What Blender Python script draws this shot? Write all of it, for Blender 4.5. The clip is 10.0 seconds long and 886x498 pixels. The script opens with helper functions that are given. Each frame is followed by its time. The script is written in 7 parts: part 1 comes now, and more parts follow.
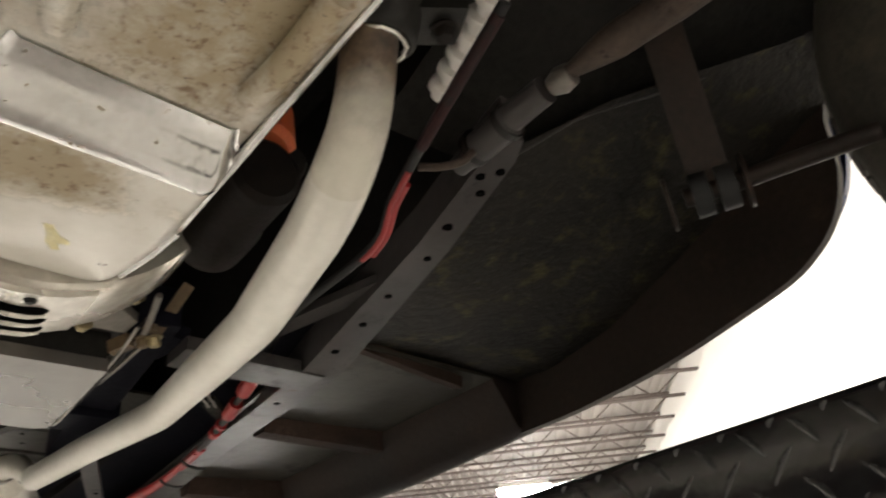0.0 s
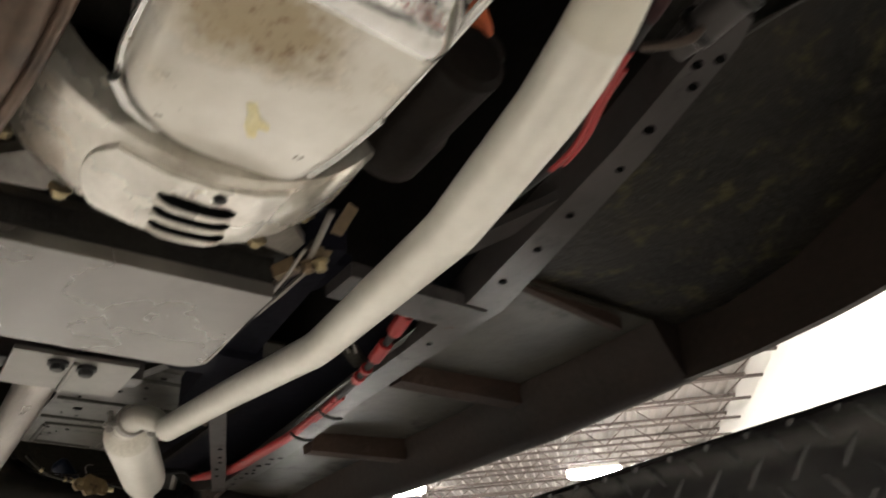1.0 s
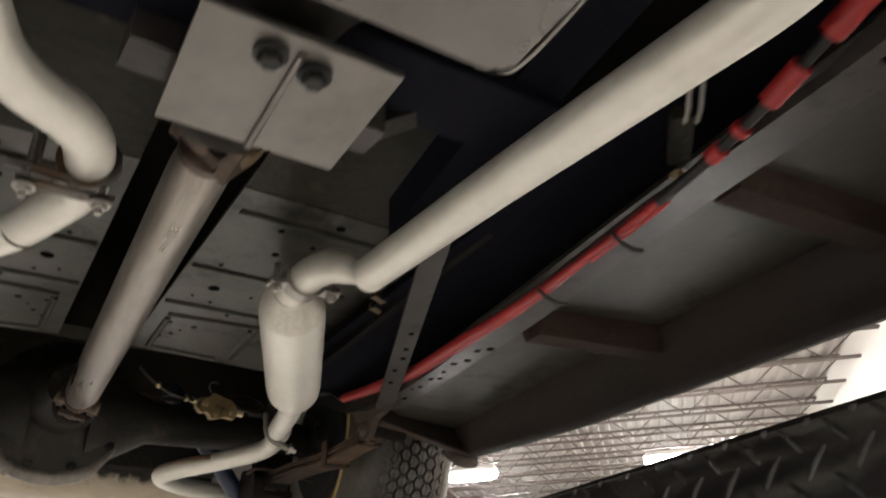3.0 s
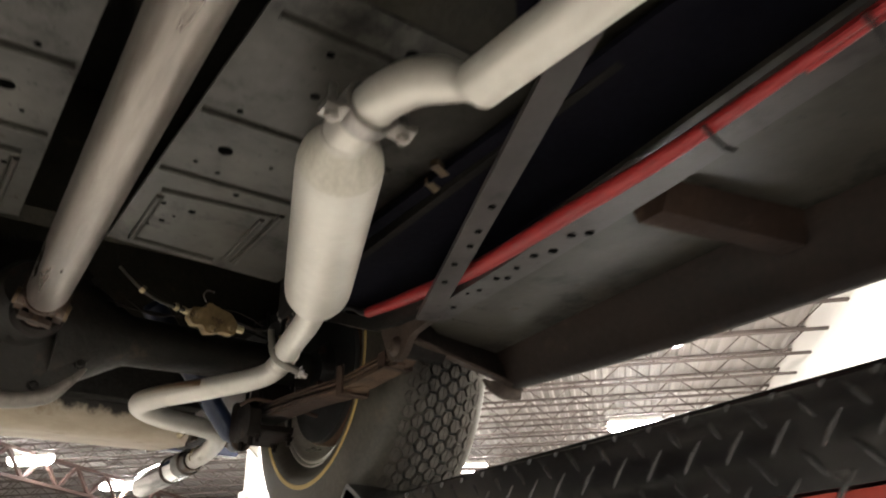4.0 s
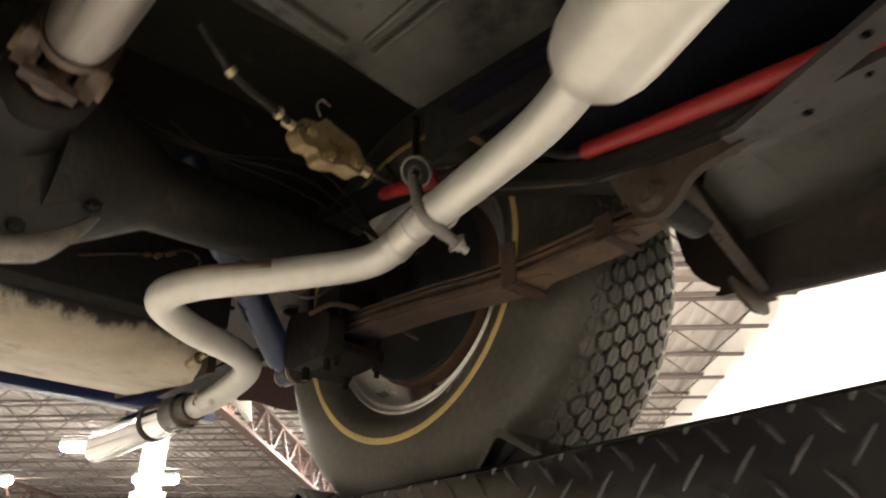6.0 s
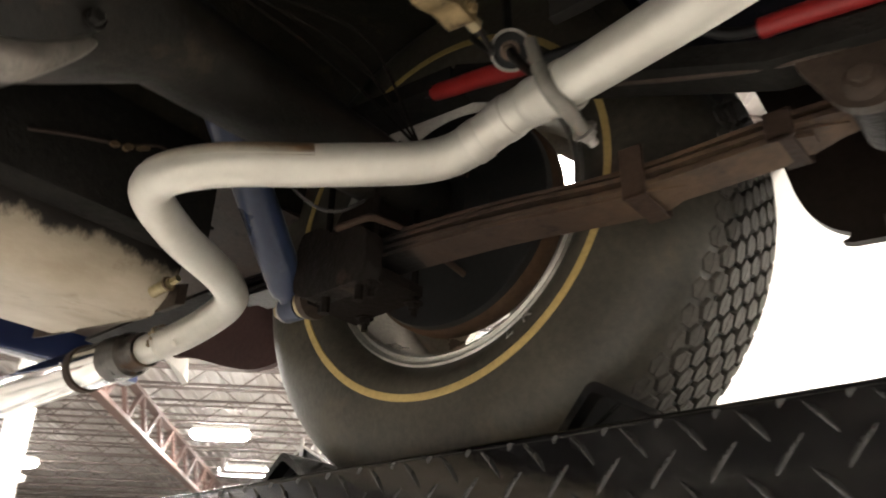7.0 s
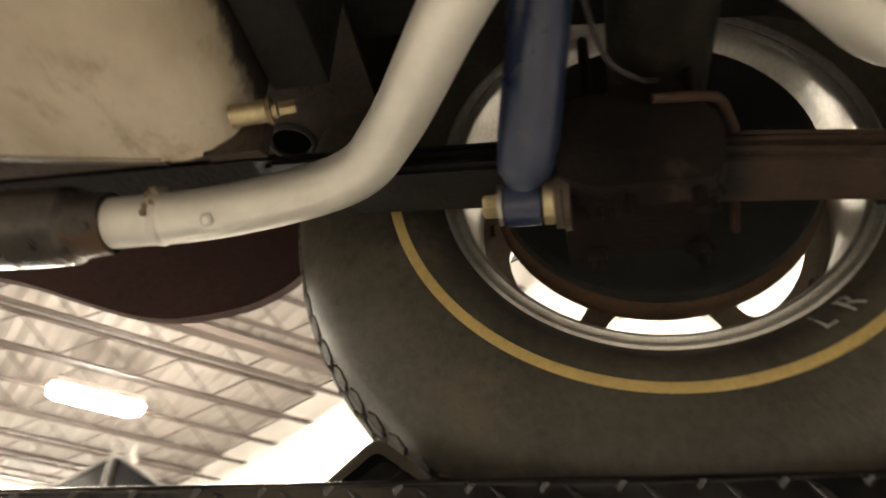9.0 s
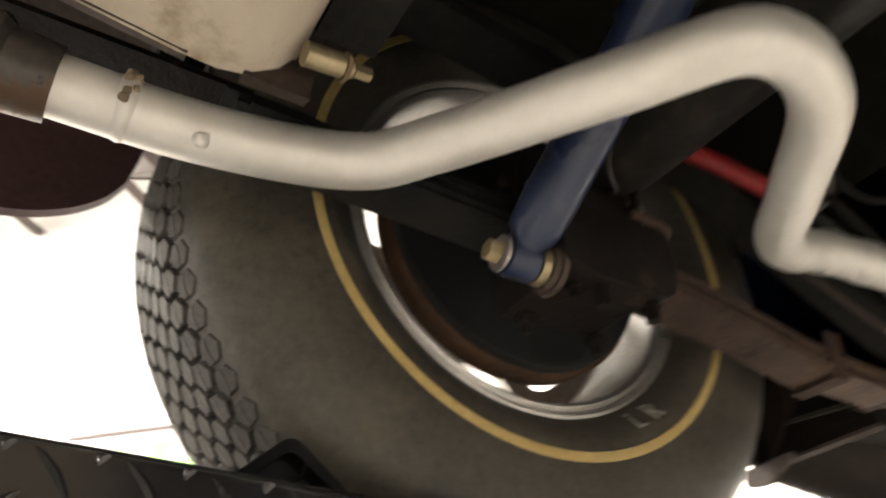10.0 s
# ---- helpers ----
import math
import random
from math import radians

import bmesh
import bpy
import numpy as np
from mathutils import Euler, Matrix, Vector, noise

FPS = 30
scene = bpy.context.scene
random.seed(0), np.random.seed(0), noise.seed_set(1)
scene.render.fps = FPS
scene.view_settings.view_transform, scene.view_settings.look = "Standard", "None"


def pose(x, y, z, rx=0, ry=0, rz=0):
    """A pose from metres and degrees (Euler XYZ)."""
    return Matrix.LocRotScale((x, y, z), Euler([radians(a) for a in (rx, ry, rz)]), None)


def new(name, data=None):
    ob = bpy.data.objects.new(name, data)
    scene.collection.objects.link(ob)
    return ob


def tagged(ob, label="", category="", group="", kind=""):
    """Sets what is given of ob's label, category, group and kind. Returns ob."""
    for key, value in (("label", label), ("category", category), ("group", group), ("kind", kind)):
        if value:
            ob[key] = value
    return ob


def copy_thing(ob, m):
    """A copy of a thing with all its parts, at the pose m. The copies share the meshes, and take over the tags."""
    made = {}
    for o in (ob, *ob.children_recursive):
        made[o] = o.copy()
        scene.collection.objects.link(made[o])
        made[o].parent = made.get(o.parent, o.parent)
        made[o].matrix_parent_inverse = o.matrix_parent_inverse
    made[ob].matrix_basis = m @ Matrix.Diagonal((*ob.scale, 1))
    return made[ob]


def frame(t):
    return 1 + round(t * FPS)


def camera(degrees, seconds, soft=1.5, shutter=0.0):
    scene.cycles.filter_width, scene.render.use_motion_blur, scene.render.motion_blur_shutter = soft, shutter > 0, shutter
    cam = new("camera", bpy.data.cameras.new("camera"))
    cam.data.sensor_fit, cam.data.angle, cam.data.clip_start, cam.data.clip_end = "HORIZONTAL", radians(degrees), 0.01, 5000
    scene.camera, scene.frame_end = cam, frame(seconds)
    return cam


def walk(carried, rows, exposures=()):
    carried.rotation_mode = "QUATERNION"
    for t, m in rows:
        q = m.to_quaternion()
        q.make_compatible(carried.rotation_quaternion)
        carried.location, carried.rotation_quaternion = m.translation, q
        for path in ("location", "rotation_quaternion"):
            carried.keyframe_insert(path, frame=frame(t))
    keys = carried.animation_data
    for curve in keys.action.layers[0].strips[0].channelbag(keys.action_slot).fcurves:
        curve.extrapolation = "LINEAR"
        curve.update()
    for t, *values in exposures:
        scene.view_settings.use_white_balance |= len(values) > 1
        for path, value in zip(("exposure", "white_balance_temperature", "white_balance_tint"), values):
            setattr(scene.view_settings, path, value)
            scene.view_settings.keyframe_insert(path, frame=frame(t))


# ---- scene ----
import functools

# The underside of an old coupe on a drive-on lift, in a warehouse. The car's tail is +y, its left side +x.
cam = camera(58.6, 10.0, soft=1.9, shutter=0.6)
METRES, TILT, LEAN, TURN = 3.22, 29.76, 4.63, -39.03
START = pose(-0.18, 0.0, 1.72, TILT, LEAN, TURN)
ROWS = [
    (0.0, 0.0, 0.0, 0.0, 0.0, 0.0, -0.0),
    (0.5, -0.0127, 0.0044, -0.0058, 3.1, -0.71, 1.03),
    (1.0, -0.044, 0.0256, -0.0238, 4.4, -1.12, 0.84),
    (1.5, -0.0722, 0.0534, -0.0437, 5.58, -1.29, 1.6),
    (2.0, -0.0975, 0.0915, -0.0691, 7.28, -1.1, 3.12),
    (2.5, -0.1233, 0.1272, -0.0915, 8.89, -0.87, 3.05),
    (3.0, -0.1563, 0.1567, -0.1097, 8.7, -1.77, 1.36),
    (4.5, -0.2417, 0.2748, -0.1787, 5.57, -4.73, -1.17),
    (5.0, -0.272, 0.3096, -0.2014, 4.98, -4.19, -1.91),
    (5.5, -0.3146, 0.341, -0.2213, 2.87, -3.34, -3.62),
    (7.0, -0.4014, 0.4501, -0.2887, -7.59, -1.83, -10.8),
    (7.5, -0.4321, 0.4801, -0.3039, -13.26, 0.13, -14.22),
    (8.0, -0.4773, 0.5123, -0.3242, -20.78, 2.28, -16.75),
    (8.5, -0.4972, 0.5475, -0.3567, -24.73, 4.11, -19.16),
    (9.0, -0.506, 0.6003, -0.3796, -34.33, 11.91, -24.15),
    (9.5, -0.5291, 0.6488, -0.4059, -55.86, 21.77, -29.5),
    (10.0, -0.5616, 0.6767, -0.4266, -78.93, 33.22, -31.15),
]
EXPO = 1.85
walk(cam, [(t, START @ pose(METRES * x, METRES * y, METRES * z, 90 + pitch, roll, yaw)) for t, x, y, z, yaw, pitch, roll in ROWS],
     [(0.0, EXPO - 0.52, 6500, 10), (3.2, EXPO - 0.5, 6350, 11), (4.5, EXPO - 0.25, 6500, 11), (5.0, EXPO - 0.22, 6400, 10), (5.6, EXPO - 0.2, 7000, 11), (7.0, EXPO - 0.03, 6500, 11), (8.0, EXPO - 0.05, 6350, 10), (8.5, EXPO - 0.1, 6350, 9), (9.0, EXPO - 0.25, 7350, 10), (9.5, EXPO - 0.1, 7650, 10), (10.0, EXPO + 0.1, 6600, 12)])

# ---- light ----
world = bpy.data.worlds.new("world")
scene.world = world
world.use_nodes = True
world.node_tree.nodes["Background"].inputs[0].default_value = (0.9, 0.95, 1.0, 1)
world.node_tree.nodes["Background"].inputs[1].default_value = 0.3


def hall(u, v, z):
    """Place in the hall, whose grid stands at 45 degrees to the car."""
    k = math.sqrt(0.5)
    return Vector(((u + v) * k, (v - u) * k, z))


HALL_TURN = -45.0
LAMP_W, LAMP_COL = 260.0, (1.0, 0.95, 0.86)
LAMPS = [(u, v) for u in (0.2, -5.5, -12.8, -18.7) for v in (-4.5, 2.5, 9.2, 16.0, 23.3, 28.4)]
CEIL, WALL_U = 7.6, 3.8


# ---- materials ----
def material(name, c1, c2, scale=6.0, rough=0.6, metal=0.0, bump=0.15, fine=120.0, c3=None, cut=0.62, c3scale=14.0, rough2=None, spec=0.5, stretch=(1, 1, 1), fineamt=0.35, crisp=0.06):
    """Two colours mixed by broad noise, darkened by fine grain, with a third one in patches (rust, stains)."""
    m = bpy.data.materials.new(name)
    m.use_nodes = True
    n, l = m.node_tree.nodes, m.node_tree.links
    b = n["Principled BSDF"]
    tc = n.new("ShaderNodeTexCoord")
    mp = n.new("ShaderNodeMapping")
    mp.inputs["Scale"].default_value = stretch
    l.new(tc.outputs["Object"], mp.inputs["Vector"])

    def noise_node(sc, detail, ro=0.55):
        t = n.new("ShaderNodeTexNoise")
        t.inputs["Scale"].default_value, t.inputs["Detail"].default_value, t.inputs["Roughness"].default_value = sc, detail, ro
        l.new(mp.outputs["Vector"], t.inputs["Vector"])
        return t.outputs["Fac"]

    def mix(fac, a, bb, kind="MIX"):
        x = n.new("ShaderNodeMix")
        x.data_type, x.blend_type = "RGBA", kind
        for sock, val in ((x.inputs[0], fac), (x.inputs[6], a), (x.inputs[7], bb)):
            if isinstance(val, (int, float)):
                sock.default_value = val
            elif isinstance(val, tuple):
                sock.default_value = (*val, 1)
            else:
                l.new(val, sock)
        return x.outputs[2]

    def ramp(fac, lo, hi, a=0.0, bb=1.0):
        x = n.new("ShaderNodeMapRange")
        x.inputs[1].default_value, x.inputs[2].default_value, x.inputs[3].default_value, x.inputs[4].default_value = lo, hi, a, bb
        l.new(fac, x.inputs[0])
        return x.outputs[0]

    big = noise_node(scale, 5)
    small = noise_node(fine, 4, 0.65)
    col = mix(ramp(big, 0.35, 0.65), c1, c2)
    col = mix(fineamt, col, mix(ramp(small, 0.3, 0.7), tuple(0.55 * c for c in c1), tuple(min(1, 1.15 * c) for c in c2)))
    r = ramp(big, 0.3, 0.7, rough - 0.08, rough + 0.08)
    if c3:
        patch = noise_node(c3scale, 8, 0.68)
        mask = ramp(patch, cut, cut + crisp)
        col = mix(mask, col, c3)
        if rough2 is not None:
            mm = n.new("ShaderNodeMix")
            mm.data_type = "FLOAT"
            l.new(mask, mm.inputs[0])
            l.new(r, mm.inputs[2])
            mm.inputs[3].default_value = rough2
            r = mm.outputs[0]
    l.new(col, b.inputs["Base Color"])
    l.new(r, b.inputs["Roughness"])
    b.inputs["Metallic"].default_value = metal
    b.inputs["Specular IOR Level"].default_value = spec
    if bump:
        bp = n.new("ShaderNodeBump")
        bp.inputs["Strength"].default_value, bp.inputs["Distance"].default_value = bump, 0.004
        l.new(small, bp.inputs["Height"])
        l.new(bp.outputs["Normal"], b.inputs["Normal"])
    return m


def node_tools(m):
    """Small helpers that add nodes to a material."""
    n, l = m.node_tree.nodes, m.node_tree.links
    tc = n.new("ShaderNodeTexCoord")

    def put(sock, val):
        if isinstance(val, (int, float)):
            sock.default_value = val
        elif isinstance(val, tuple):
            sock.default_value = (*val, 1) if len(val) == 3 else val
        else:
            l.new(val, sock)

    def grain(sc, detail=5, ro=0.6, stretch=(1, 1, 1)):
        mp = n.new("ShaderNodeMapping")
        mp.inputs["Scale"].default_value = stretch
        l.new(tc.outputs["Object"], mp.inputs["Vector"])
        t = n.new("ShaderNodeTexNoise")
        t.inputs["Scale"].default_value, t.inputs["Detail"].default_value, t.inputs["Roughness"].default_value = sc, detail, ro
        l.new(mp.outputs["Vector"], t.inputs["Vector"])
        return t.outputs["Fac"]

    def ramp(fac, lo, hi, a=0.0, bb=1.0):
        x = n.new("ShaderNodeMapRange")
        for k, v in zip((1, 2, 3, 4), (lo, hi, a, bb)):
            x.inputs[k].default_value = v
        l.new(fac, x.inputs[0])
        return x.outputs[0]

    def mix(fac, a, bb):
        x = n.new("ShaderNodeMix")
        x.data_type = "RGBA"
        put(x.inputs[0], fac), put(x.inputs[6], a), put(x.inputs[7], bb)
        return x.outputs[2]

    def calc(op, a, bb):
        x = n.new("ShaderNodeMath")
        x.operation = op
        put(x.inputs[0], a), put(x.inputs[1], bb)
        return x.outputs[0]

    def axes():
        x = n.new("ShaderNodeSeparateXYZ")
        l.new(tc.outputs["Object"], x.inputs[0])
        return x.outputs

    def bumped(height, strength, distance=0.003):
        bp = n.new("ShaderNodeBump")
        bp.inputs["Strength"].default_value, bp.inputs["Distance"].default_value = strength, distance
        l.new(height, bp.inputs["Height"])
        return bp.outputs["Normal"]

    return n["Principled BSDF"], put, grain, ramp, mix, calc, axes, bumped


def speckled(name):
    """Cream-grey painted pressing with a brown oil wash and rust specks."""
    m = bpy.data.materials.new(name)
    m.use_nodes = True
    b, put, grain, ramp, mix, calc, axes, bumped = node_tools(m)
    xyz = axes()
    col = mix(ramp(grain(5), 0.35, 0.65), (0.50, 0.475, 0.41), (0.74, 0.72, 0.665))
    # oil wash: one brown patch amid the deep part, a broader one over the shallow front
    front = calc("MULTIPLY", ramp(xyz[1], -0.90, -0.945, 0.0, 0.9), ramp(xyz[0], -0.085, -0.01, 0.3, 1.0))
    spot = calc("ADD", calc("POWER", calc("MULTIPLY", calc("ADD", xyz[0], 0.045), 11.0), 2.0), calc("POWER", calc("MULTIPLY", calc("ADD", xyz[1], 0.865), 15.0), 2.0))
    patch = calc("MAXIMUM", ramp(spot, 1.0, 0.0), front)
    ragged = calc("ADD", patch, calc("MULTIPLY", calc("SUBTRACT", grain(11, 8, 0.75), 0.5), 2.8))
    wash = ramp(ragged, 0.25, 1.0)
    col = mix(calc("MULTIPLY", wash, 0.8), col, (0.27, 0.20, 0.095))
    specks = ramp(grain(110, 5, 0.7), 0.53, 0.66, 0.0, 0.8)
    col = mix(calc("MULTIPLY", specks, wash), col, (0.115, 0.056, 0.022))
    few = ramp(grain(60, 3, 0.6), 0.69, 0.72)
    col = mix(few, col, (0.10, 0.075, 0.05))
    put(b.inputs["Base Color"], col)
    put(b.inputs["Roughness"], ramp(wash, 0, 1, 0.2, 0.5))
    b.inputs["Metallic"].default_value = 0.1
    put(b.inputs["Normal"], bumped(grain(16, 3, 0.5), 0.25, 0.006))
    return m


def oversprayed(name):
    """Tan bare tank metal with ragged black overspray along its upper front."""
    m = bpy.data.materials.new(name)
    m.use_nodes = True
    b, put, grain, ramp, mix, calc, axes, bumped = node_tools(m)
    col = mix(ramp(grain(7, 6, 0.65, (1, 1, 3)), 0.35, 0.65), (0.37, 0.31, 0.225), (0.51, 0.45, 0.355))
    col = mix(ramp(grain(9, 7, 0.7), 0.56, 0.7), col, (0.24, 0.175, 0.105))
    z = axes()[2]
    ragged = calc("ADD", z, calc("MULTIPLY", calc("SUBTRACT", grain(15, 7, 0.72, (1, 1, 0.55)), 0.5), 0.10))
    over = calc("MULTIPLY", ramp(ragged, 0.298, 0.314), ramp(axes()[1], 1.76, 1.70))
    col = mix(over, col, (0.016, 0.013, 0.011))
    put(b.inputs["Base Color"], col)
    put(b.inputs["Roughness"], ramp(grain(20), 0.3, 0.7, 0.42, 0.6))
    put(b.inputs["Normal"], bumped(grain(60, 5, 0.6), 0.2))
    return m


def grimy(name, dull, worn, dirt, rusty, cut):
    """Old paint: broad wear, ragged black grime, a few rust scabs and fine pits."""
    m = bpy.data.materials.new(name)
    m.use_nodes = True
    b, put, grain, ramp, mix, calc, axes, bumped = node_tools(m)
    col = mix(ramp(grain(5, 6, 0.62), 0.36, 0.64), dull, worn)
    col = mix(ramp(grain(38, 5, 0.6, (1, 0.35, 1)), 0.45, 0.75, 0.0, 0.45), col, dull)
    soot = ramp(grain(9, 8, 0.72), cut, cut + 0.14)
    col = mix(soot, col, dirt)
    pits = ramp(grain(85, 3, 0.6), 0.655, 0.69)
    col = mix(calc("MULTIPLY", pits, ramp(grain(4), 0.42, 0.56)), col, dirt)
    scab = ramp(grain(21, 7, 0.7), 0.64, 0.70)
    col = mix(scab, col, rusty)
    put(b.inputs["Base Color"], col)
    put(b.inputs["Roughness"], calc("ADD", ramp(soot, 0, 1, 0.34, 0.50), calc("MULTIPLY", scab, 0.25)))
    b.inputs["Specular IOR Level"].default_value = 0.2
    put(b.inputs["Normal"], bumped(grain(28, 4, 0.55), 0.22, 0.004))
    return m


def leaf_steel(name):
    """Rusty spring steel ahead of the axle, old black paint behind it."""
    m = bpy.data.materials.new(name)
    m.use_nodes = True
    b, put, grain, ramp, mix, calc, axes, bumped = node_tools(m)
    rusty = mix(ramp(grain(16, 6, 0.65), 0.35, 0.65), (0.038, 0.0245, 0.0185), (0.062, 0.040, 0.0295))
    rusty = mix(ramp(grain(45, 6, 0.7), 0.56, 0.68), rusty, (0.02, 0.013, 0.011))
    painted = mix(ramp(grain(18, 5, 0.6), 0.4, 0.6), (0.008, 0.008, 0.0085), (0.02, 0.018, 0.016))
    rusty = mix(calc("MULTIPLY", ramp(axes()[1], 1.12, 1.02), ramp(grain(22, 6, 0.7), 0.38, 0.6)), rusty, (0.105, 0.066, 0.040))
    behind = ramp(calc("ADD", axes()[1], calc("MULTIPLY", grain(20), 0.05)), 1.285, 1.315)
    put(b.inputs["Base Color"], mix(behind, rusty, painted))
    put(b.inputs["Roughness"], ramp(behind, 0, 1, 0.72, 0.42))
    b.inputs["Specular IOR Level"].default_value = 0.3
    put(b.inputs["Normal"], bumped(grain(110, 5, 0.65), 0.35))
    return m


def heat_stained(name):
    """Cream paint burnt brown towards the flange."""
    m = bpy.data.materials.new(name)
    m.use_nodes = True
    b, put, grain, ramp, mix, calc, axes, bumped = node_tools(m)
    cream = mix(ramp(grain(7), 0.35, 0.65), (0.545, 0.52, 0.44), (0.70, 0.68, 0.60))
    burnt = mix(ramp(grain(30, 6, 0.7), 0.4, 0.65), (0.05, 0.035, 0.025), (0.16, 0.11, 0.07))
    cold = ramp(calc("ADD", axes()[2], calc("MULTIPLY", calc("SUBTRACT", grain(18, 6, 0.7), 0.5), 0.05)), 0.245, 0.190)
    put(b.inputs["Base Color"], mix(cold, burnt, cream))
    put(b.inputs["Roughness"], ramp(cold, 0, 1, 0.6, 0.33))
    return m


def top_scorched(name):
    """Cream paint with a brown scorch along its upper side."""
    m = bpy.data.materials.new(name)
    m.use_nodes = True
    b, put, grain, ramp, mix, calc, axes, bumped = node_tools(m)
    cream = mix(ramp(grain(7), 0.35, 0.65), (0.545, 0.52, 0.44), (0.70, 0.68, 0.60))
    burnt = mix(ramp(grain(30, 6, 0.7), 0.4, 0.65), (0.13, 0.075, 0.035), (0.30, 0.20, 0.11))
    high = ramp(calc("ADD", axes()[2], calc("MULTIPLY", calc("SUBTRACT", grain(18, 6, 0.7), 0.5), 0.02)), 0.268, 0.285)
    put(b.inputs["Base Color"], mix(high, cream, burnt))
    b.inputs["Roughness"].default_value = 0.36
    return m


def glowing(name, colour, strength):
    m = bpy.data.materials.new(name)
    m.use_nodes = True
    b = m.node_tree.nodes["Principled BSDF"]
    b.inputs["Base Color"].default_value = (0.8, 0.8, 0.8, 1)
    b.inputs["Emission Color"].default_value = (*colour, 1)
    b.inputs["Emission Strength"].default_value = strength
    return m


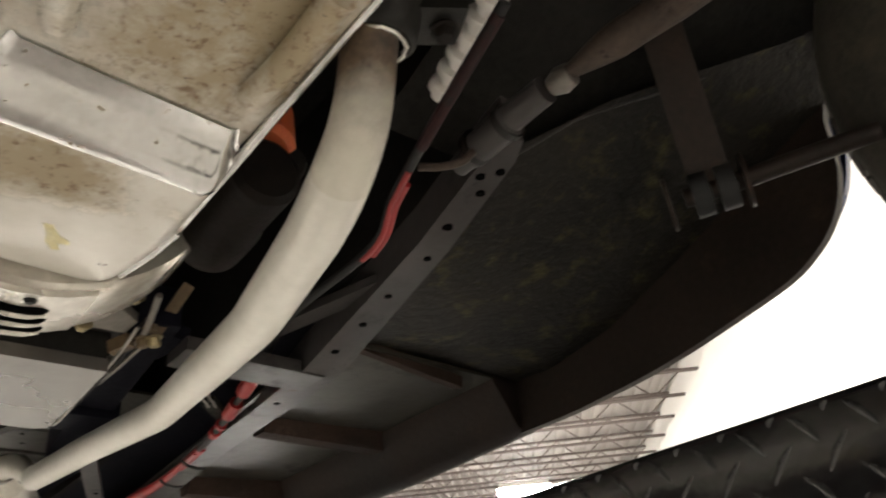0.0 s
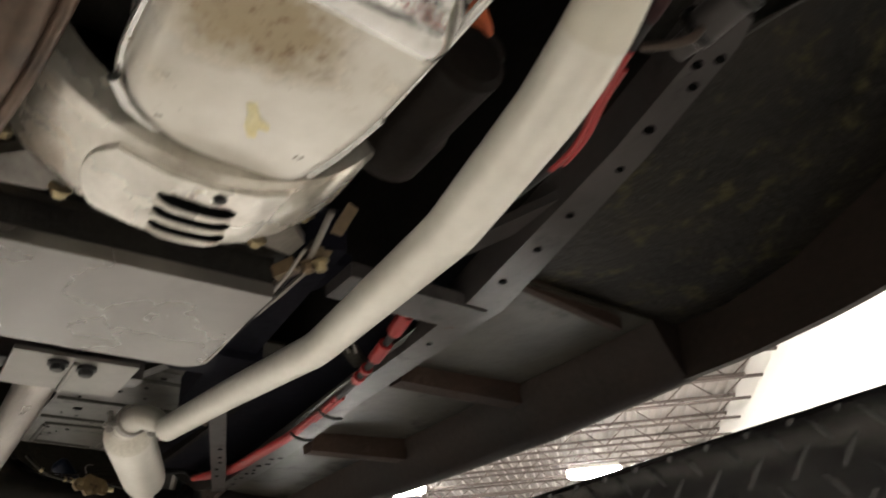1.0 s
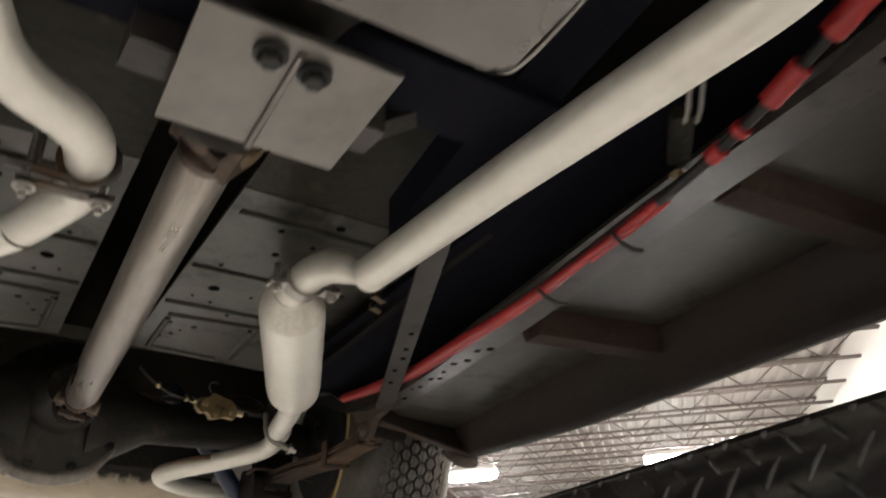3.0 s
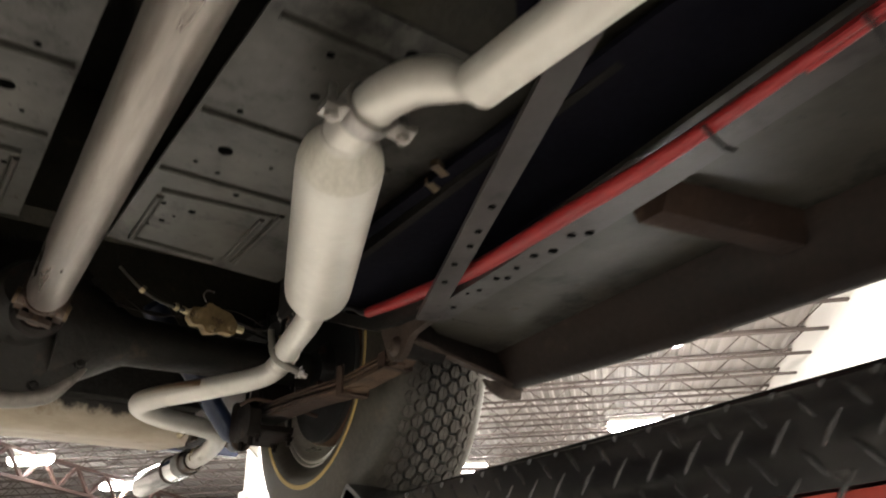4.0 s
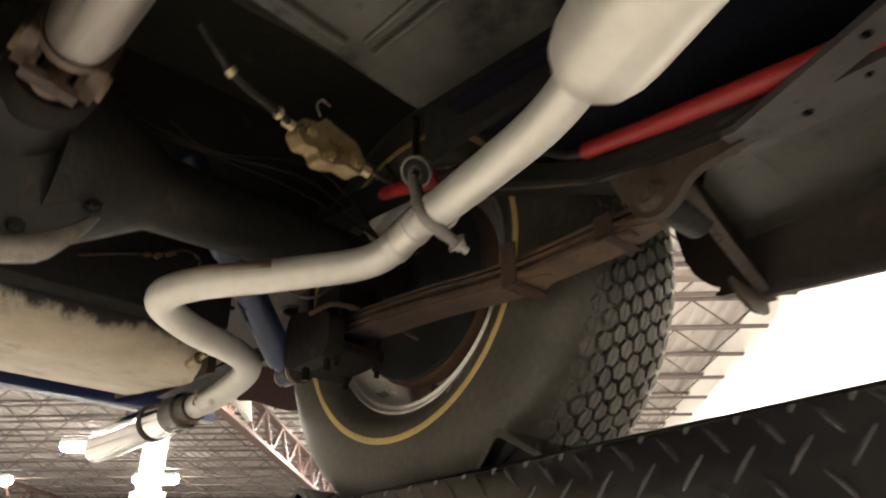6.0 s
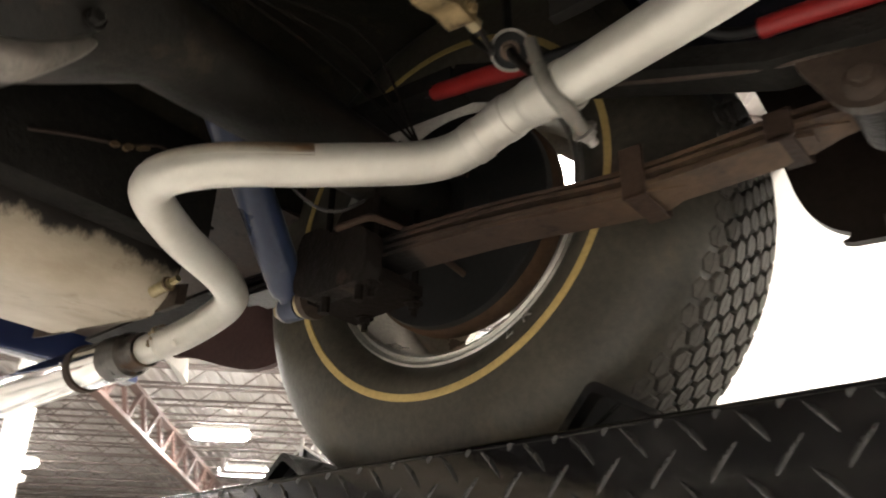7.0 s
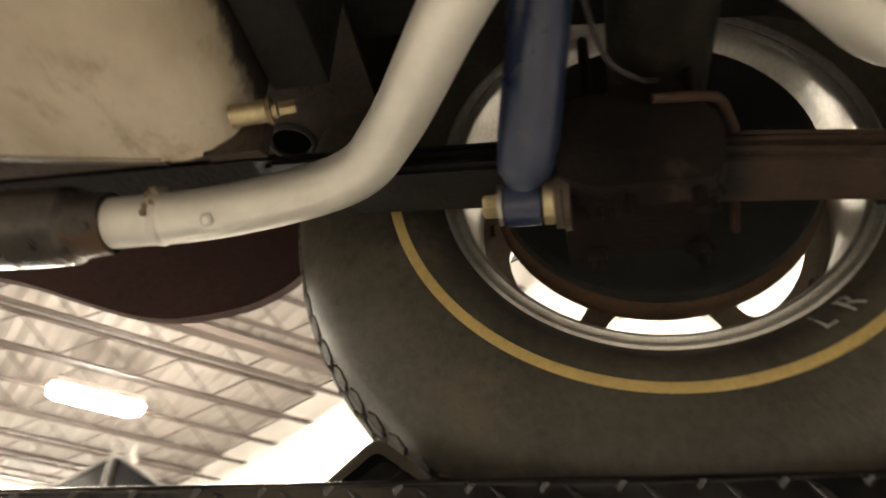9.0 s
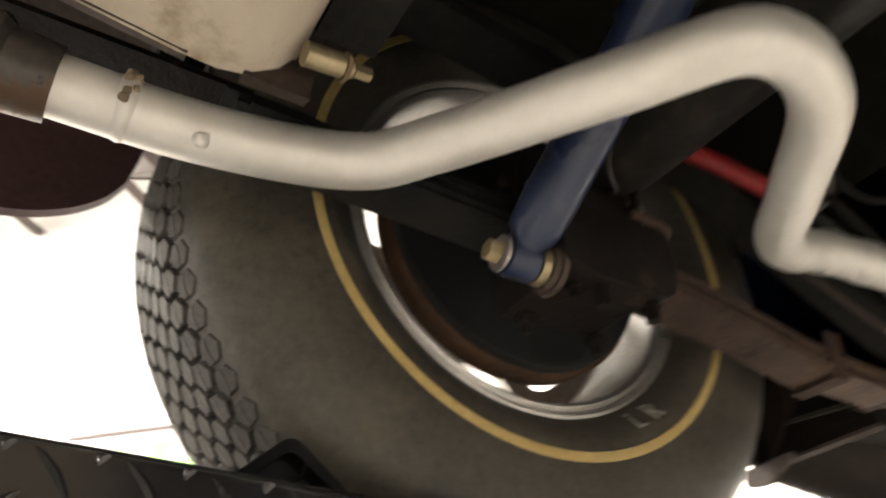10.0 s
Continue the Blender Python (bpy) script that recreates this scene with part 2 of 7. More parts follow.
M = dict(
    pipe=material("painted_exhaust", (0.63, 0.608, 0.545), (0.73, 0.712, 0.655), 7, 0.45, 0.45, 0.07, 60, fineamt=0.12, c3=(0.44, 0.36, 0.25), cut=0.66, c3scale=9, crisp=0.2),
    chrome=material("chrome", (0.75, 0.74, 0.72), (0.8, 0.79, 0.77), 8, 0.12, 1.0, 0.02, 200, c3=(0.35, 0.25, 0.15), cut=0.68, rough2=0.6, fineamt=0.1),
    pan=speckled("sump_paint"),
    alu=material("cast_aluminium", (0.56, 0.53, 0.47), (0.74, 0.72, 0.67), 7, 0.28, 0.55, 0.1, 60, c3=(0.33, 0.26, 0.15), cut=0.62, c3scale=10, rough2=0.7),
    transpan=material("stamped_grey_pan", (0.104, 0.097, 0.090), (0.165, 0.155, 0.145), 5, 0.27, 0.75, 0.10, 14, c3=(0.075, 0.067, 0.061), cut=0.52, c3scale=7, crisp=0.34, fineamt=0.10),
    plate=material("bare_steel_plate", (0.12, 0.111, 0.10), (0.19, 0.178, 0.163), 8, 0.38, 0.7, 0.08, 60, c3=(0.17, 0.14, 0.11), cut=0.58, c3scale=12, crisp=0.2, fineamt=0.15),
    rail=grimy("grey_rail_paint", (0.038, 0.034, 0.033), (0.070, 0.064, 0.062), (0.017, 0.016, 0.016), (0.075, 0.048, 0.036), 0.57),
    floor=grimy("grey_floor_paint", (0.026, 0.024, 0.019), (0.055, 0.050, 0.039), (0.010, 0.010, 0.008), (0.058, 0.040, 0.025), 0.55),
    floor2=grimy("worn_floor_metal", (0.038, 0.0365, 0.031), (0.088, 0.084, 0.074), (0.012, 0.0115, 0.0095), (0.045, 0.036, 0.027), 0.525),
    brown=material("brown_primer", (0.015, 0.0115, 0.0095), (0.033, 0.0225, 0.0175), 5, 0.58, 0.0, 0.3, 90, c3=(0.062, 0.036, 0.022), cut=0.60, c3scale=9, crisp=0.14, spec=0.2),
    # undercoat; also colours the dark fill beyond the toe board
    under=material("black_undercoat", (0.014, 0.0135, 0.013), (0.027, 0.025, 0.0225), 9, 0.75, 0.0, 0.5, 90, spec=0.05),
    rearunder=material("olive_black", (0.014, 0.0133, 0.0095), (0.034, 0.031, 0.0225), 5, 0.5, 0.0, 0.6, 60, c3=(0.075, 0.060, 0.036), cut=0.60, c3scale=12, crisp=0.15, spec=0.12),
    apron=material("dirty_undercoat", (0.010, 0.0095, 0.009), (0.032, 0.028, 0.023), 4, 0.55, 0.0, 0.8, 80, c3=(0.066, 0.056, 0.025), cut=0.535, c3scale=24, crisp=0.14, spec=0.15),
    rust=material("rusty_spring_steel", (0.030, 0.019, 0.014), (0.062, 0.038, 0.027), 12, 0.75, 0.1, 0.4, 120, c3=(0.03, 0.02, 0.016), cut=0.6, spec=0.2),
    brace=material("dark_rusty_channel", (0.020, 0.012, 0.009), (0.045, 0.026, 0.018), 10, 0.7, 0.0, 0.4, 110, c3=(0.075, 0.05, 0.036), cut=0.6, c3scale=24, crisp=0.12, spec=0.2),
    steel=material("dull_steel", (0.32, 0.3, 0.28), (0.42, 0.4, 0.37), 12, 0.4, 0.8, 0.15, 180, c3=(0.2, 0.12, 0.07), cut=0.64, rough2=0.8),
    black=material("black_axle_paint", (0.0075, 0.0072, 0.0064), (0.018, 0.016, 0.013), 9, 0.46, 0.0, 0.5, 40, c3=(0.050, 0.036, 0.024), cut=0.56, c3scale=14, crisp=0.14, rough2=0.65, spec=0.25),
    blue=material("blue_shock_paint", (0.010, 0.017, 0.044), (0.020, 0.031, 0.068), 12, 0.33, 0.0, 0.12, 60, c3=(0.075, 0.073, 0.075), cut=0.57, c3scale=11, crisp=0.2, rough2=0.6),
    body=material("dark_blue_body_paint", (0.016, 0.026, 0.078), (0.021, 0.032, 0.092), 3, 0.15, 0.2, 0.0, 150, fineamt=0.1),
    primer=material("dark_red_primer", (0.062, 0.034, 0.033), (0.085, 0.046, 0.043), 6, 0.6, 0.0, 0.15, 120, spec=0.2),
    red=material("red_cable_sheath", (0.26, 0.013, 0.014), (0.34, 0.022, 0.021), 12, 0.5, 0.0, 0.05, 150, fineamt=0.15),
    dullred=material("dirty_red_sheath", (0.012, 0.003, 0.0035), (0.032, 0.0055, 0.006), 18, 0.85, 0.0, 0.1, 120, c3=(0.012, 0.006, 0.006), cut=0.55, c3scale=26),
    tyre=material("tyre_rubber", (0.034, 0.032, 0.027), (0.098, 0.088, 0.068), 5, 0.42, 0.0, 0.2, 110, c3=(0.125, 0.105, 0.072), cut=0.56, c3scale=9, crisp=0.2, spec=0.4, rough2=0.6),
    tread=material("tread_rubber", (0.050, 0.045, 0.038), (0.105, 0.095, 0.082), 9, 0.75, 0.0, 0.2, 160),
    stripe=material("gold_tyre_line", (0.50, 0.36, 0.13), (0.6, 0.45, 0.18), 14, 0.6, 0.0, 0.1, 150, c3=(0.3, 0.2, 0.08), cut=0.66),
    chalk=material("white_tyre_crayon", (0.35, 0.34, 0.31), (0.45, 0.44, 0.41), 60, 0.8, 0.0, 0.1, 400),
    wheelalu=material("polished_wheel_alloy", (0.42, 0.41, 0.375), (0.56, 0.545, 0.505), 8, 0.33, 0.7, 0.08, 200, c3=(0.3, 0.24, 0.16), cut=0.66, rough2=0.6),
    drumrust=material("rusty_drum_edge", (0.05, 0.029, 0.018), (0.092, 0.052, 0.029), 14, 0.8, 0.0, 0.3, 120, spec=0.2),
    tank=oversprayed("fuel_tank_metal"),
    grease=material("greasy_brown_black", (0.006, 0.005, 0.0045), (0.014, 0.010, 0.008), 10, 0.6, 0.0, 0.4, 110, c3=(0.035, 0.022, 0.015), cut=0.62, c3scale=18, spec=0.12),
    tan=material("tan_grease_rubber", (0.10, 0.066, 0.032), (0.17, 0.12, 0.066), 12, 0.6, 0.0, 0.2, 120, c3=(0.05, 0.035, 0.022), cut=0.58, c3scale=22),
    # also on the sheets that fill the dark gaps beside the tunnel
    navy=material("navy_black", (0.006, 0.006, 0.010), (0.012, 0.012, 0.018), 6, 0.7, 0.0, 0.3, 100, spec=0.04),
    bars=material("worn_tread_bar", (0.018, 0.0175, 0.018), (0.046, 0.044, 0.043), 9, 0.2, 0.3, 0.05, 120, c3=(0.016, 0.016, 0.017), cut=0.55, c3scale=5, crisp=0.2, spec=0.8),
    stainpipe=heat_stained("heat_stained_exhaust"),
    topstain=top_scorched("scorched_exhaust"),
    burnt=material("burnt_coppery_steel", (0.045, 0.032, 0.024), (0.13, 0.085, 0.058), 9, 0.4, 0.5, 0.1, 70, c3=(0.02, 0.016, 0.014), cut=0.56, c3scale=12, crisp=0.2),
    ridge=material("glossy_pan_edge", (0.56, 0.55, 0.53), (0.72, 0.71, 0.69), 9, 0.11, 0.92, 0.05, 90, c3=(0.20, 0.15, 0.09), cut=0.60, c3scale=90, rough2=0.4, crisp=0.08),
    crayon=material("yellow_crayon", (0.73, 0.65, 0.34), (0.75, 0.70, 0.48), 40, 0.7, 0.0, 0.2, 300),
    dirtybrass=material("dirty_brass", (0.16, 0.115, 0.055), (0.30, 0.22, 0.11), 40, 0.5, 0.5, 0.3, 120, c3=(0.05, 0.035, 0.02), cut=0.58, c3scale=50),
    stainmuffler=material("rust_stained_paint", (0.60, 0.575, 0.495), (0.68, 0.66, 0.58), 5, 0.36, 0.0, 0.06, 160, c3=(0.30, 0.19, 0.10), cut=0.56, c3scale=6, crisp=0.3),
    bracket=material("brown_grey_bracket", (0.040, 0.029, 0.023), (0.078, 0.058, 0.046), 14, 0.6, 0.0, 0.25, 120, c3=(0.022, 0.015, 0.012), cut=0.6, c3scale=22, spec=0.2),
    # near-black colour stands in for the unlit inside of holes and slots
    hole=material("hole_shade", (0.002, 0.002, 0.002), (0.003, 0.003, 0.003), 10, 0.95, 0.0, 0.0, 50, spec=0.02),
    shaft=material("worn_shaft_steel", (0.16, 0.137, 0.118), (0.37, 0.335, 0.30), 5, 0.32, 0.7, 0.05, 60, c3=(0.10, 0.075, 0.055), cut=0.56, c3scale=5, crisp=0.2, stretch=(4, 0.35, 4), fineamt=0.15),
    brass=material("brass", (0.34, 0.275, 0.15), (0.48, 0.41, 0.26), 14, 0.4, 0.8, 0.1, 160),
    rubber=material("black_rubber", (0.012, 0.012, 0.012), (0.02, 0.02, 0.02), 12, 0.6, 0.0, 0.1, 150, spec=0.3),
    orange=material("orange_paint", (0.5, 0.1, 0.03), (0.6, 0.13, 0.04), 10, 0.5, 0.0, 0.1, 150),
    # paler patches: wear, and blurred glare put into the enamel's colour
    deck=material("black_deck_enamel", (0.008, 0.0078, 0.0088), (0.018, 0.0175, 0.019), 4, 0.17, 0.0, 0.16, 11, c3=(0.034, 0.033, 0.032), cut=0.545, c3scale=6, rough2=0.30, crisp=0.16, fineamt=0.15, spec=1.0),
    redpaint=material("red_lift_paint", (0.45, 0.06, 0.045), (0.52, 0.08, 0.06), 5, 0.45, 0.0, 0.08, 120),
    white=material("white_wall_paint", (0.80, 0.77, 0.73), (0.84, 0.81, 0.77), 0.6, 0.8, 0.0, 0.05, 30, fineamt=0.1),
    joist=material("joist_paint", (0.10, 0.080, 0.074), (0.14, 0.113, 0.104), 2, 0.6, 0.0, 0.05, 40, spec=0.2),
    redsteel=material("red_oxide_girder", (0.065, 0.036, 0.029), (0.090, 0.050, 0.041), 2, 0.7, 0.0, 0.05, 40),
    deckroof=material("white_roof_deck", (0.31, 0.284, 0.27), (0.38, 0.349, 0.33), 1.0, 0.7, 0.0, 0.05, 30, fineamt=0.15),
    concrete=material("concrete_floor", (0.17, 0.165, 0.155), (0.22, 0.21, 0.195), 0.7, 0.35, 0.0, 0.05, 30, c3=(0.12, 0.115, 0.105), cut=0.62, c3scale=1.5, crisp=0.2),
    green=material("green_board", (0.2, 0.5, 0.1), (0.3, 0.62, 0.16), 5, 0.6, 0.0, 0.0, 60),
    collar=material("sooty_clamp_steel", (0.035, 0.032, 0.030), (0.095, 0.085, 0.074), 14, 0.30, 0.6, 0.15, 90, c3=(0.085, 0.052, 0.031), cut=0.56, c3scale=18, rough2=0.6),
    bellalu=material("oil_stained_casting", (0.44, 0.405, 0.34), (0.72, 0.695, 0.635), 6, 0.24, 0.6, 0.15, 50, c3=(0.22, 0.15, 0.075), cut=0.54, c3scale=7, rough2=0.5, crisp=0.18),
    lip=material("scraped_casting", (0.12, 0.108, 0.095), (0.24, 0.22, 0.195), 10, 0.4, 0.4, 0.3, 60, c3=(0.03, 0.025, 0.02), cut=0.56, c3scale=14, crisp=0.15),
    weld=material("burnt_weld", (0.10, 0.065, 0.035), (0.34, 0.27, 0.17), 60, 0.6, 0.2, 0.3, 200),
    seat=material("oily_brown_black", (0.0065, 0.0052, 0.0047), (0.014, 0.0108, 0.009), 14, 0.55, 0.0, 0.5, 80, c3=(0.034, 0.023, 0.017), cut=0.6, c3scale=20, spec=0.15),
    clampgrey=material("weathered_grey_steel", (0.17, 0.16, 0.14), (0.27, 0.255, 0.225), 12, 0.45, 0.4, 0.15, 90, c3=(0.10, 0.075, 0.055), cut=0.6, c3scale=18),
    boardgrey=material("grey_banner", (0.36, 0.335, 0.325), (0.44, 0.415, 0.40), 2, 0.6, 0.0, 0.02, 30, c3=(0.50, 0.47, 0.45), cut=0.58, c3scale=2.5, crisp=0.2),
    leaf=leaf_steel("spring_leaf_steel"),
    lamp=glowing("lamp_diffuser", (1.0, 0.97, 0.9), 40.0),
)


# ---- mesh helpers ----
def thing(name, at, label, category, group="", kind=""):
    e = new(name)
    e.location = at
    e.empty_display_size = 0.1
    return tagged(e, label, category, group, kind)


def part(name, bm, mat, parent=None, label="", smooth=40.0, kind=""):
    """One mesh object, built in world places, under a thing or a part."""
    bmesh.ops.recalc_face_normals(bm, faces=bm.faces)
    me = bpy.data.meshes.new(name)
    top = parent
    while top is not None and top.parent is not None:
        top = top.parent
    if top is not None:
        bmesh.ops.translate(bm, vec=-Vector(top.location), verts=bm.verts)
    bm.to_mesh(me)
    bm.free()
    me.materials.append(mat)
    if smooth:
        me.shade_smooth()
        me.set_sharp_from_angle(angle=radians(smooth))
    ob = new(name, me)
    ob.parent = parent
    return tagged(ob, label, kind=kind)


def bevelled(bm, width, segments=2, angle=35.0):
    edges = [e for e in bm.edges if len(e.link_faces) == 2 and e.calc_face_angle(0) > radians(angle)]
    bmesh.ops.bevel(bm, geom=edges, offset=width, segments=segments, profile=0.6, affect="EDGES", clamp_overlap=True)
    return bm


def box(bm, lo, hi):
    c = [(a + b) / 2 for a, b in zip(lo, hi)]
    s = [abs(b - a) for a, b in zip(lo, hi)]
    bmesh.ops.create_cube(bm, size=1, matrix=Matrix.LocRotScale(c, None, s))
    return bm


def beam(bm, a, b, wide, high, up=(0, 0, 1)):
    """A box from a to b; a and b lie on the middle of its lower face."""
    a, b, up = Vector(a), Vector(b), Vector(up)
    d = (b - a).normalized()
    s = d.cross(up).normalized()
    w = s.cross(d)
    q = [p + s * wide * k + w * high * h for p in (a, b) for k, h in ((-0.5, 0), (0.5, 0), (0.5, 1), (-0.5, 1))]
    v = [bm.verts.new(p) for p in q]
    for f in ((0, 1, 2, 3), (7, 6, 5, 4), (0, 4, 5, 1), (1, 5, 6, 2), (2, 6, 7, 3), (3, 7, 4, 0)):
        bm.faces.new([v[i] for i in f])
    return bm


def prism(bm, outline, along):
    """A flat outline pushed along a vector."""
    along = Vector(along)
    a = [bm.verts.new(Vector(p)) for p in outline]
    b = [bm.verts.new(Vector(p) + along) for p in outline]
    n = len(a)
    bm.faces.new(a)
    bm.faces.new(b[::-1])
    for i in range(n):
        bm.faces.new((a[i], b[i], b[(i + 1) % n], a[(i + 1) % n]))
    return bm


def rounded(points, radius, steps=5):
    """A flat outline with its corners rounded; radius is one number or one for each corner."""
    n = len(points)
    rad = radius if isinstance(radius, (list, tuple)) else [radius] * n
    out = []
    for i in range(n):
        a, b, c = Vector(points[i - 1]), Vector(points[i]), Vector(points[(i + 1) % n])
        r = min(rad[i], (b - a).length * 0.45, (c - b).length * 0.45)
        s, e = b + (a - b).normalized() * r, b + (c - b).normalized() * r
        for k in range(steps + 1):
            t = k / steps
            out.append((1 - t) ** 2 * s + 2 * t * (1 - t) * b + t * t * e)
    return out


def smooth_path(points, steps=8):
    """Catmull-Rom through the points."""
    p = [Vector(q) for q in points]
    p = [2 * p[0] - p[1]] + p + [2 * p[-1] - p[-2]]
    out = []
    for i in range(1, len(p) - 2):
        for k in range(steps):
            t = k / steps
            a, b, c, d = p[i - 1:i + 3]
            out.append(0.5 * (2 * b + (c - a) * t + (2 * a - 5 * b + 4 * c - d) * t * t + (3 * b - a - 3 * c + d) * t ** 3))
    return out + [p[-2]]


def bent_path(points, radius=0.06, steps=6):
    """Straight runs joined by round bends, as a tube bender makes them."""
    p = [Vector(q) for q in points]
    out = [p[0]]
    for a, b, c in zip(p, p[1:], p[2:]):
        r = min(radius, (b - a).length * 0.48, (c - b).length * 0.48)
        s, e = b + (a - b).normalized() * r, b + (c - b).normalized() * r
        for k in range(steps + 1):
            t = k / steps
            out.append((1 - t) ** 2 * s + 2 * t * (1 - t) * b + t * t * e)
    return out + [p[-1]]


def tube(bm, path, radius, seg=20, caps=True):
    """A round tube along a path; radius is one number or one for each point."""
    path = [Vector(q) for q in path]
    n = len(path)
    rad = list(radius) if isinstance(radius, (list, tuple)) else [radius] * n
    side = None
    rings = []
    for i, q in enumerate(path):
        d = (path[min(i + 1, n - 1)] - path[max(i - 1, 0)]).normalized()
        if side is None:
            side = d.orthogonal().normalized()
        side = (side - d * side.dot(d)).normalized()
        up = d.cross(side)
        rings.append([bm.verts.new(q + rad[i] * (math.cos(2 * math.pi * k / seg) * side + math.sin(2 * math.pi * k / seg) * up)) for k in range(seg)])
    for a, b in zip(rings, rings[1:]):
        for k in range(seg):
            bm.faces.new((a[k], a[(k + 1) % seg], b[(k + 1) % seg], b[k]))
    if caps:
        bm.faces.new(rings[0][::-1])
        bm.faces.new(rings[-1])
    return bm


def lathe(bm, profile, at, axis=(1, 0, 0), seg=64, closed=False):
    """A profile of (distance along the axis, radius), turned round the axis through at."""
    axis = Vector(axis).normalized()
    s = axis.orthogonal().normalized()
    t = axis.cross(s)
    at = Vector(at)
    rings = []
    for d, r in profile:
        if r < 1e-5:
            rings.append([bm.verts.new(at + axis * d)])
        else:
            rings.append([bm.verts.new(at + axis * d + r * (math.cos(2 * math.pi * k / seg) * s + math.sin(2 * math.pi * k / seg) * t)) for k in range(seg)])
    pairs = list(zip(rings, rings[1:])) + ([(rings[-1], rings[0])] if closed else [])
    for a, b in pairs:
        for k in range(seg):
            j = (k + 1) % seg
            if len(a) == 1 and len(b) == 1:
                continue
            if len(a) == 1:
                bm.faces.new((a[0], b[j], b[k]))
            elif len(b) == 1:
                bm.faces.new((a[k], a[j], b[0]))
            else:
                bm.faces.new((a[k], a[j], b[j], b[k]))
    return bm


def bolt(bm, at, axis, r=0.008, h=0.007, washer=True):
    """A hex head on a washer."""
    if washer:
        lathe(bm, [(0, 0), (0, r * 1.45), (0.0015, r * 1.45), (0.0015, 0)], at, axis, 16)
    lathe(bm, [(0.0015, 0), (0.0015, r), (h * 0.85, r), (h, r * 0.85), (h, 0)], at, axis, 6)
    return bm


def pressed_pan(bm, outline, depth, radius, flare=0.04, steps=6):
    """A pan with a flat bottom of that outline, a rounded lower edge and flared walls."""
    pts = [Vector(q) for q in outline]
    mid = sum(pts, Vector()) / len(pts)
    mean = sum((q - mid).length for q in pts) / len(pts)
    rings = []
    for k in range(steps + 1):
        a = 0.5 * math.pi * k / steps
        inset, up = radius * (1 - math.sin(a)), radius * (1 - math.cos(a))
        rings.append([bm.verts.new(mid + (q - mid) * (1 - inset / mean) + Vector((0, 0, up))) for q in pts])
    rings.append([bm.verts.new(mid + (q - mid) * (1 + flare) + Vector((0, 0, depth))) for q in pts])
    bm.faces.new(rings[0])
    n = len(pts)
    for a, b in zip(rings, rings[1:]):
        for i in range(n):
            bm.faces.new((a[i], a[(i + 1) % n], b[(i + 1) % n], b[i]))
    bm.faces.new(rings[-1])
    return bm


def B():
    return bmesh.new()


# ---- the hall ----
def hall_mesh(name, bm, mat, label, category="", kind="structure", smooth=0.0):
    ob = part(name, bm, mat, None, label, smooth, kind)
    ob.matrix_world = pose(0, 0, 0, 0, 0, HALL_TURN)
    return tagged(ob, category=category)


U0, V0, V1 = -30.0, -14.0, 44.0
hall_mesh("floor", box(B(), (U0, V0, -0.2), (WALL_U, V1, 0.0)), M["concrete"], "smooth worn grey concrete workshop floor", "floor")
hall_mesh("wall_east", box(B(), (WALL_U, V0, 0.0), (WALL_U + 0.3, V1, CEIL + 0.3)), M["white"], "tall plain white painted hall wall", "wall")
hall_mesh("wall_west", box(B(), (U0 - 0.3, V0, 0.0), (U0, V1, CEIL + 0.3)), M["white"], "plain white wall across the hall", "wall")
hall_mesh("wall_north", box(B(), (U0, V1, 0.0), (WALL_U, V1 + 0.3, CEIL + 0.3)), M["white"], "plain far white end wall", "wall")
hall_mesh("wall_south", box(B(), (U0, V0 - 0.3, 0.0), (WALL_U, V0, CEIL + 0.3)), M["white"], "plain near white end wall", "wall")


def roof_deck():
    bm = B()
    pitch, n = 0.3, int((WALL_U - U0) / 0.3)
    prev = None
    for i in range(n + 1):
        u = U0 + i * pitch
        for du, z in ((0.0, CEIL), (0.1, CEIL), (0.14, CEIL + 0.06), (0.26, CEIL + 0.06)):
            if u + du > WALL_U:
                continue
            row = [bm.verts.new((u + du, v, z)) for v in (V0, V1)]
            if prev:
                bm.faces.new((prev[0], prev[1], row[1], row[0]))
            prev = row
    return bm


hall_mesh("ceiling", roof_deck(), M["deckroof"], "white corrugated steel roof deck", "ceiling")
hall_mesh("roof", box(B(), (U0, V0, CEIL + 0.1), (WALL_U, V1, CEIL + 0.3)), M["deckroof"], "flat roof slab over the steel deck", "roof")


def joist_mesh():
    """An open-web bar joist along u."""
    bm = B()
    lo, hi, pitch = CEIL - 0.62, CEIL - 0.06, 1.3
    for z in (lo, hi):
        for dv in (-0.035, 0.035):
            box(bm, (U0, dv - 0.024, z), (WALL_U, dv + 0.024, z + 0.042))
    n = int((WALL_U - U0) / pitch)
    for i in range(n):
        a, b = WALL_U - i * pitch, WALL_U - (i + 0.5) * pitch
        beam(bm, (a, 0, hi), (b, 0, lo + 0.03), 0.027, 0.027, (0, 1, 0))
        beam(bm, (b, 0, lo + 0.03), (a - pitch, 0, hi), 0.027, 0.027, (0, 1, 0))
    return bm


first_joist = None
for k in range(33):
    v = -9.7 + 1.55 * k
    if first_joist is None:
        first_joist = hall_mesh("roof_joist", joist_mesh(), M["joist"], "open-web steel bar joist under the roof deck", "joist")
        tagged(first_joist, group="roof joists")
        first_joist.matrix_world = Matrix.Translation(hall(0, v, 0)) @ pose(0, 0, 0, 0, 0, HALL_TURN)
    else:
        copy_thing(first_joist, Matrix.Translation(hall(0, v, 0)) @ pose(0, 0, 0, 0, 0, HALL_TURN))


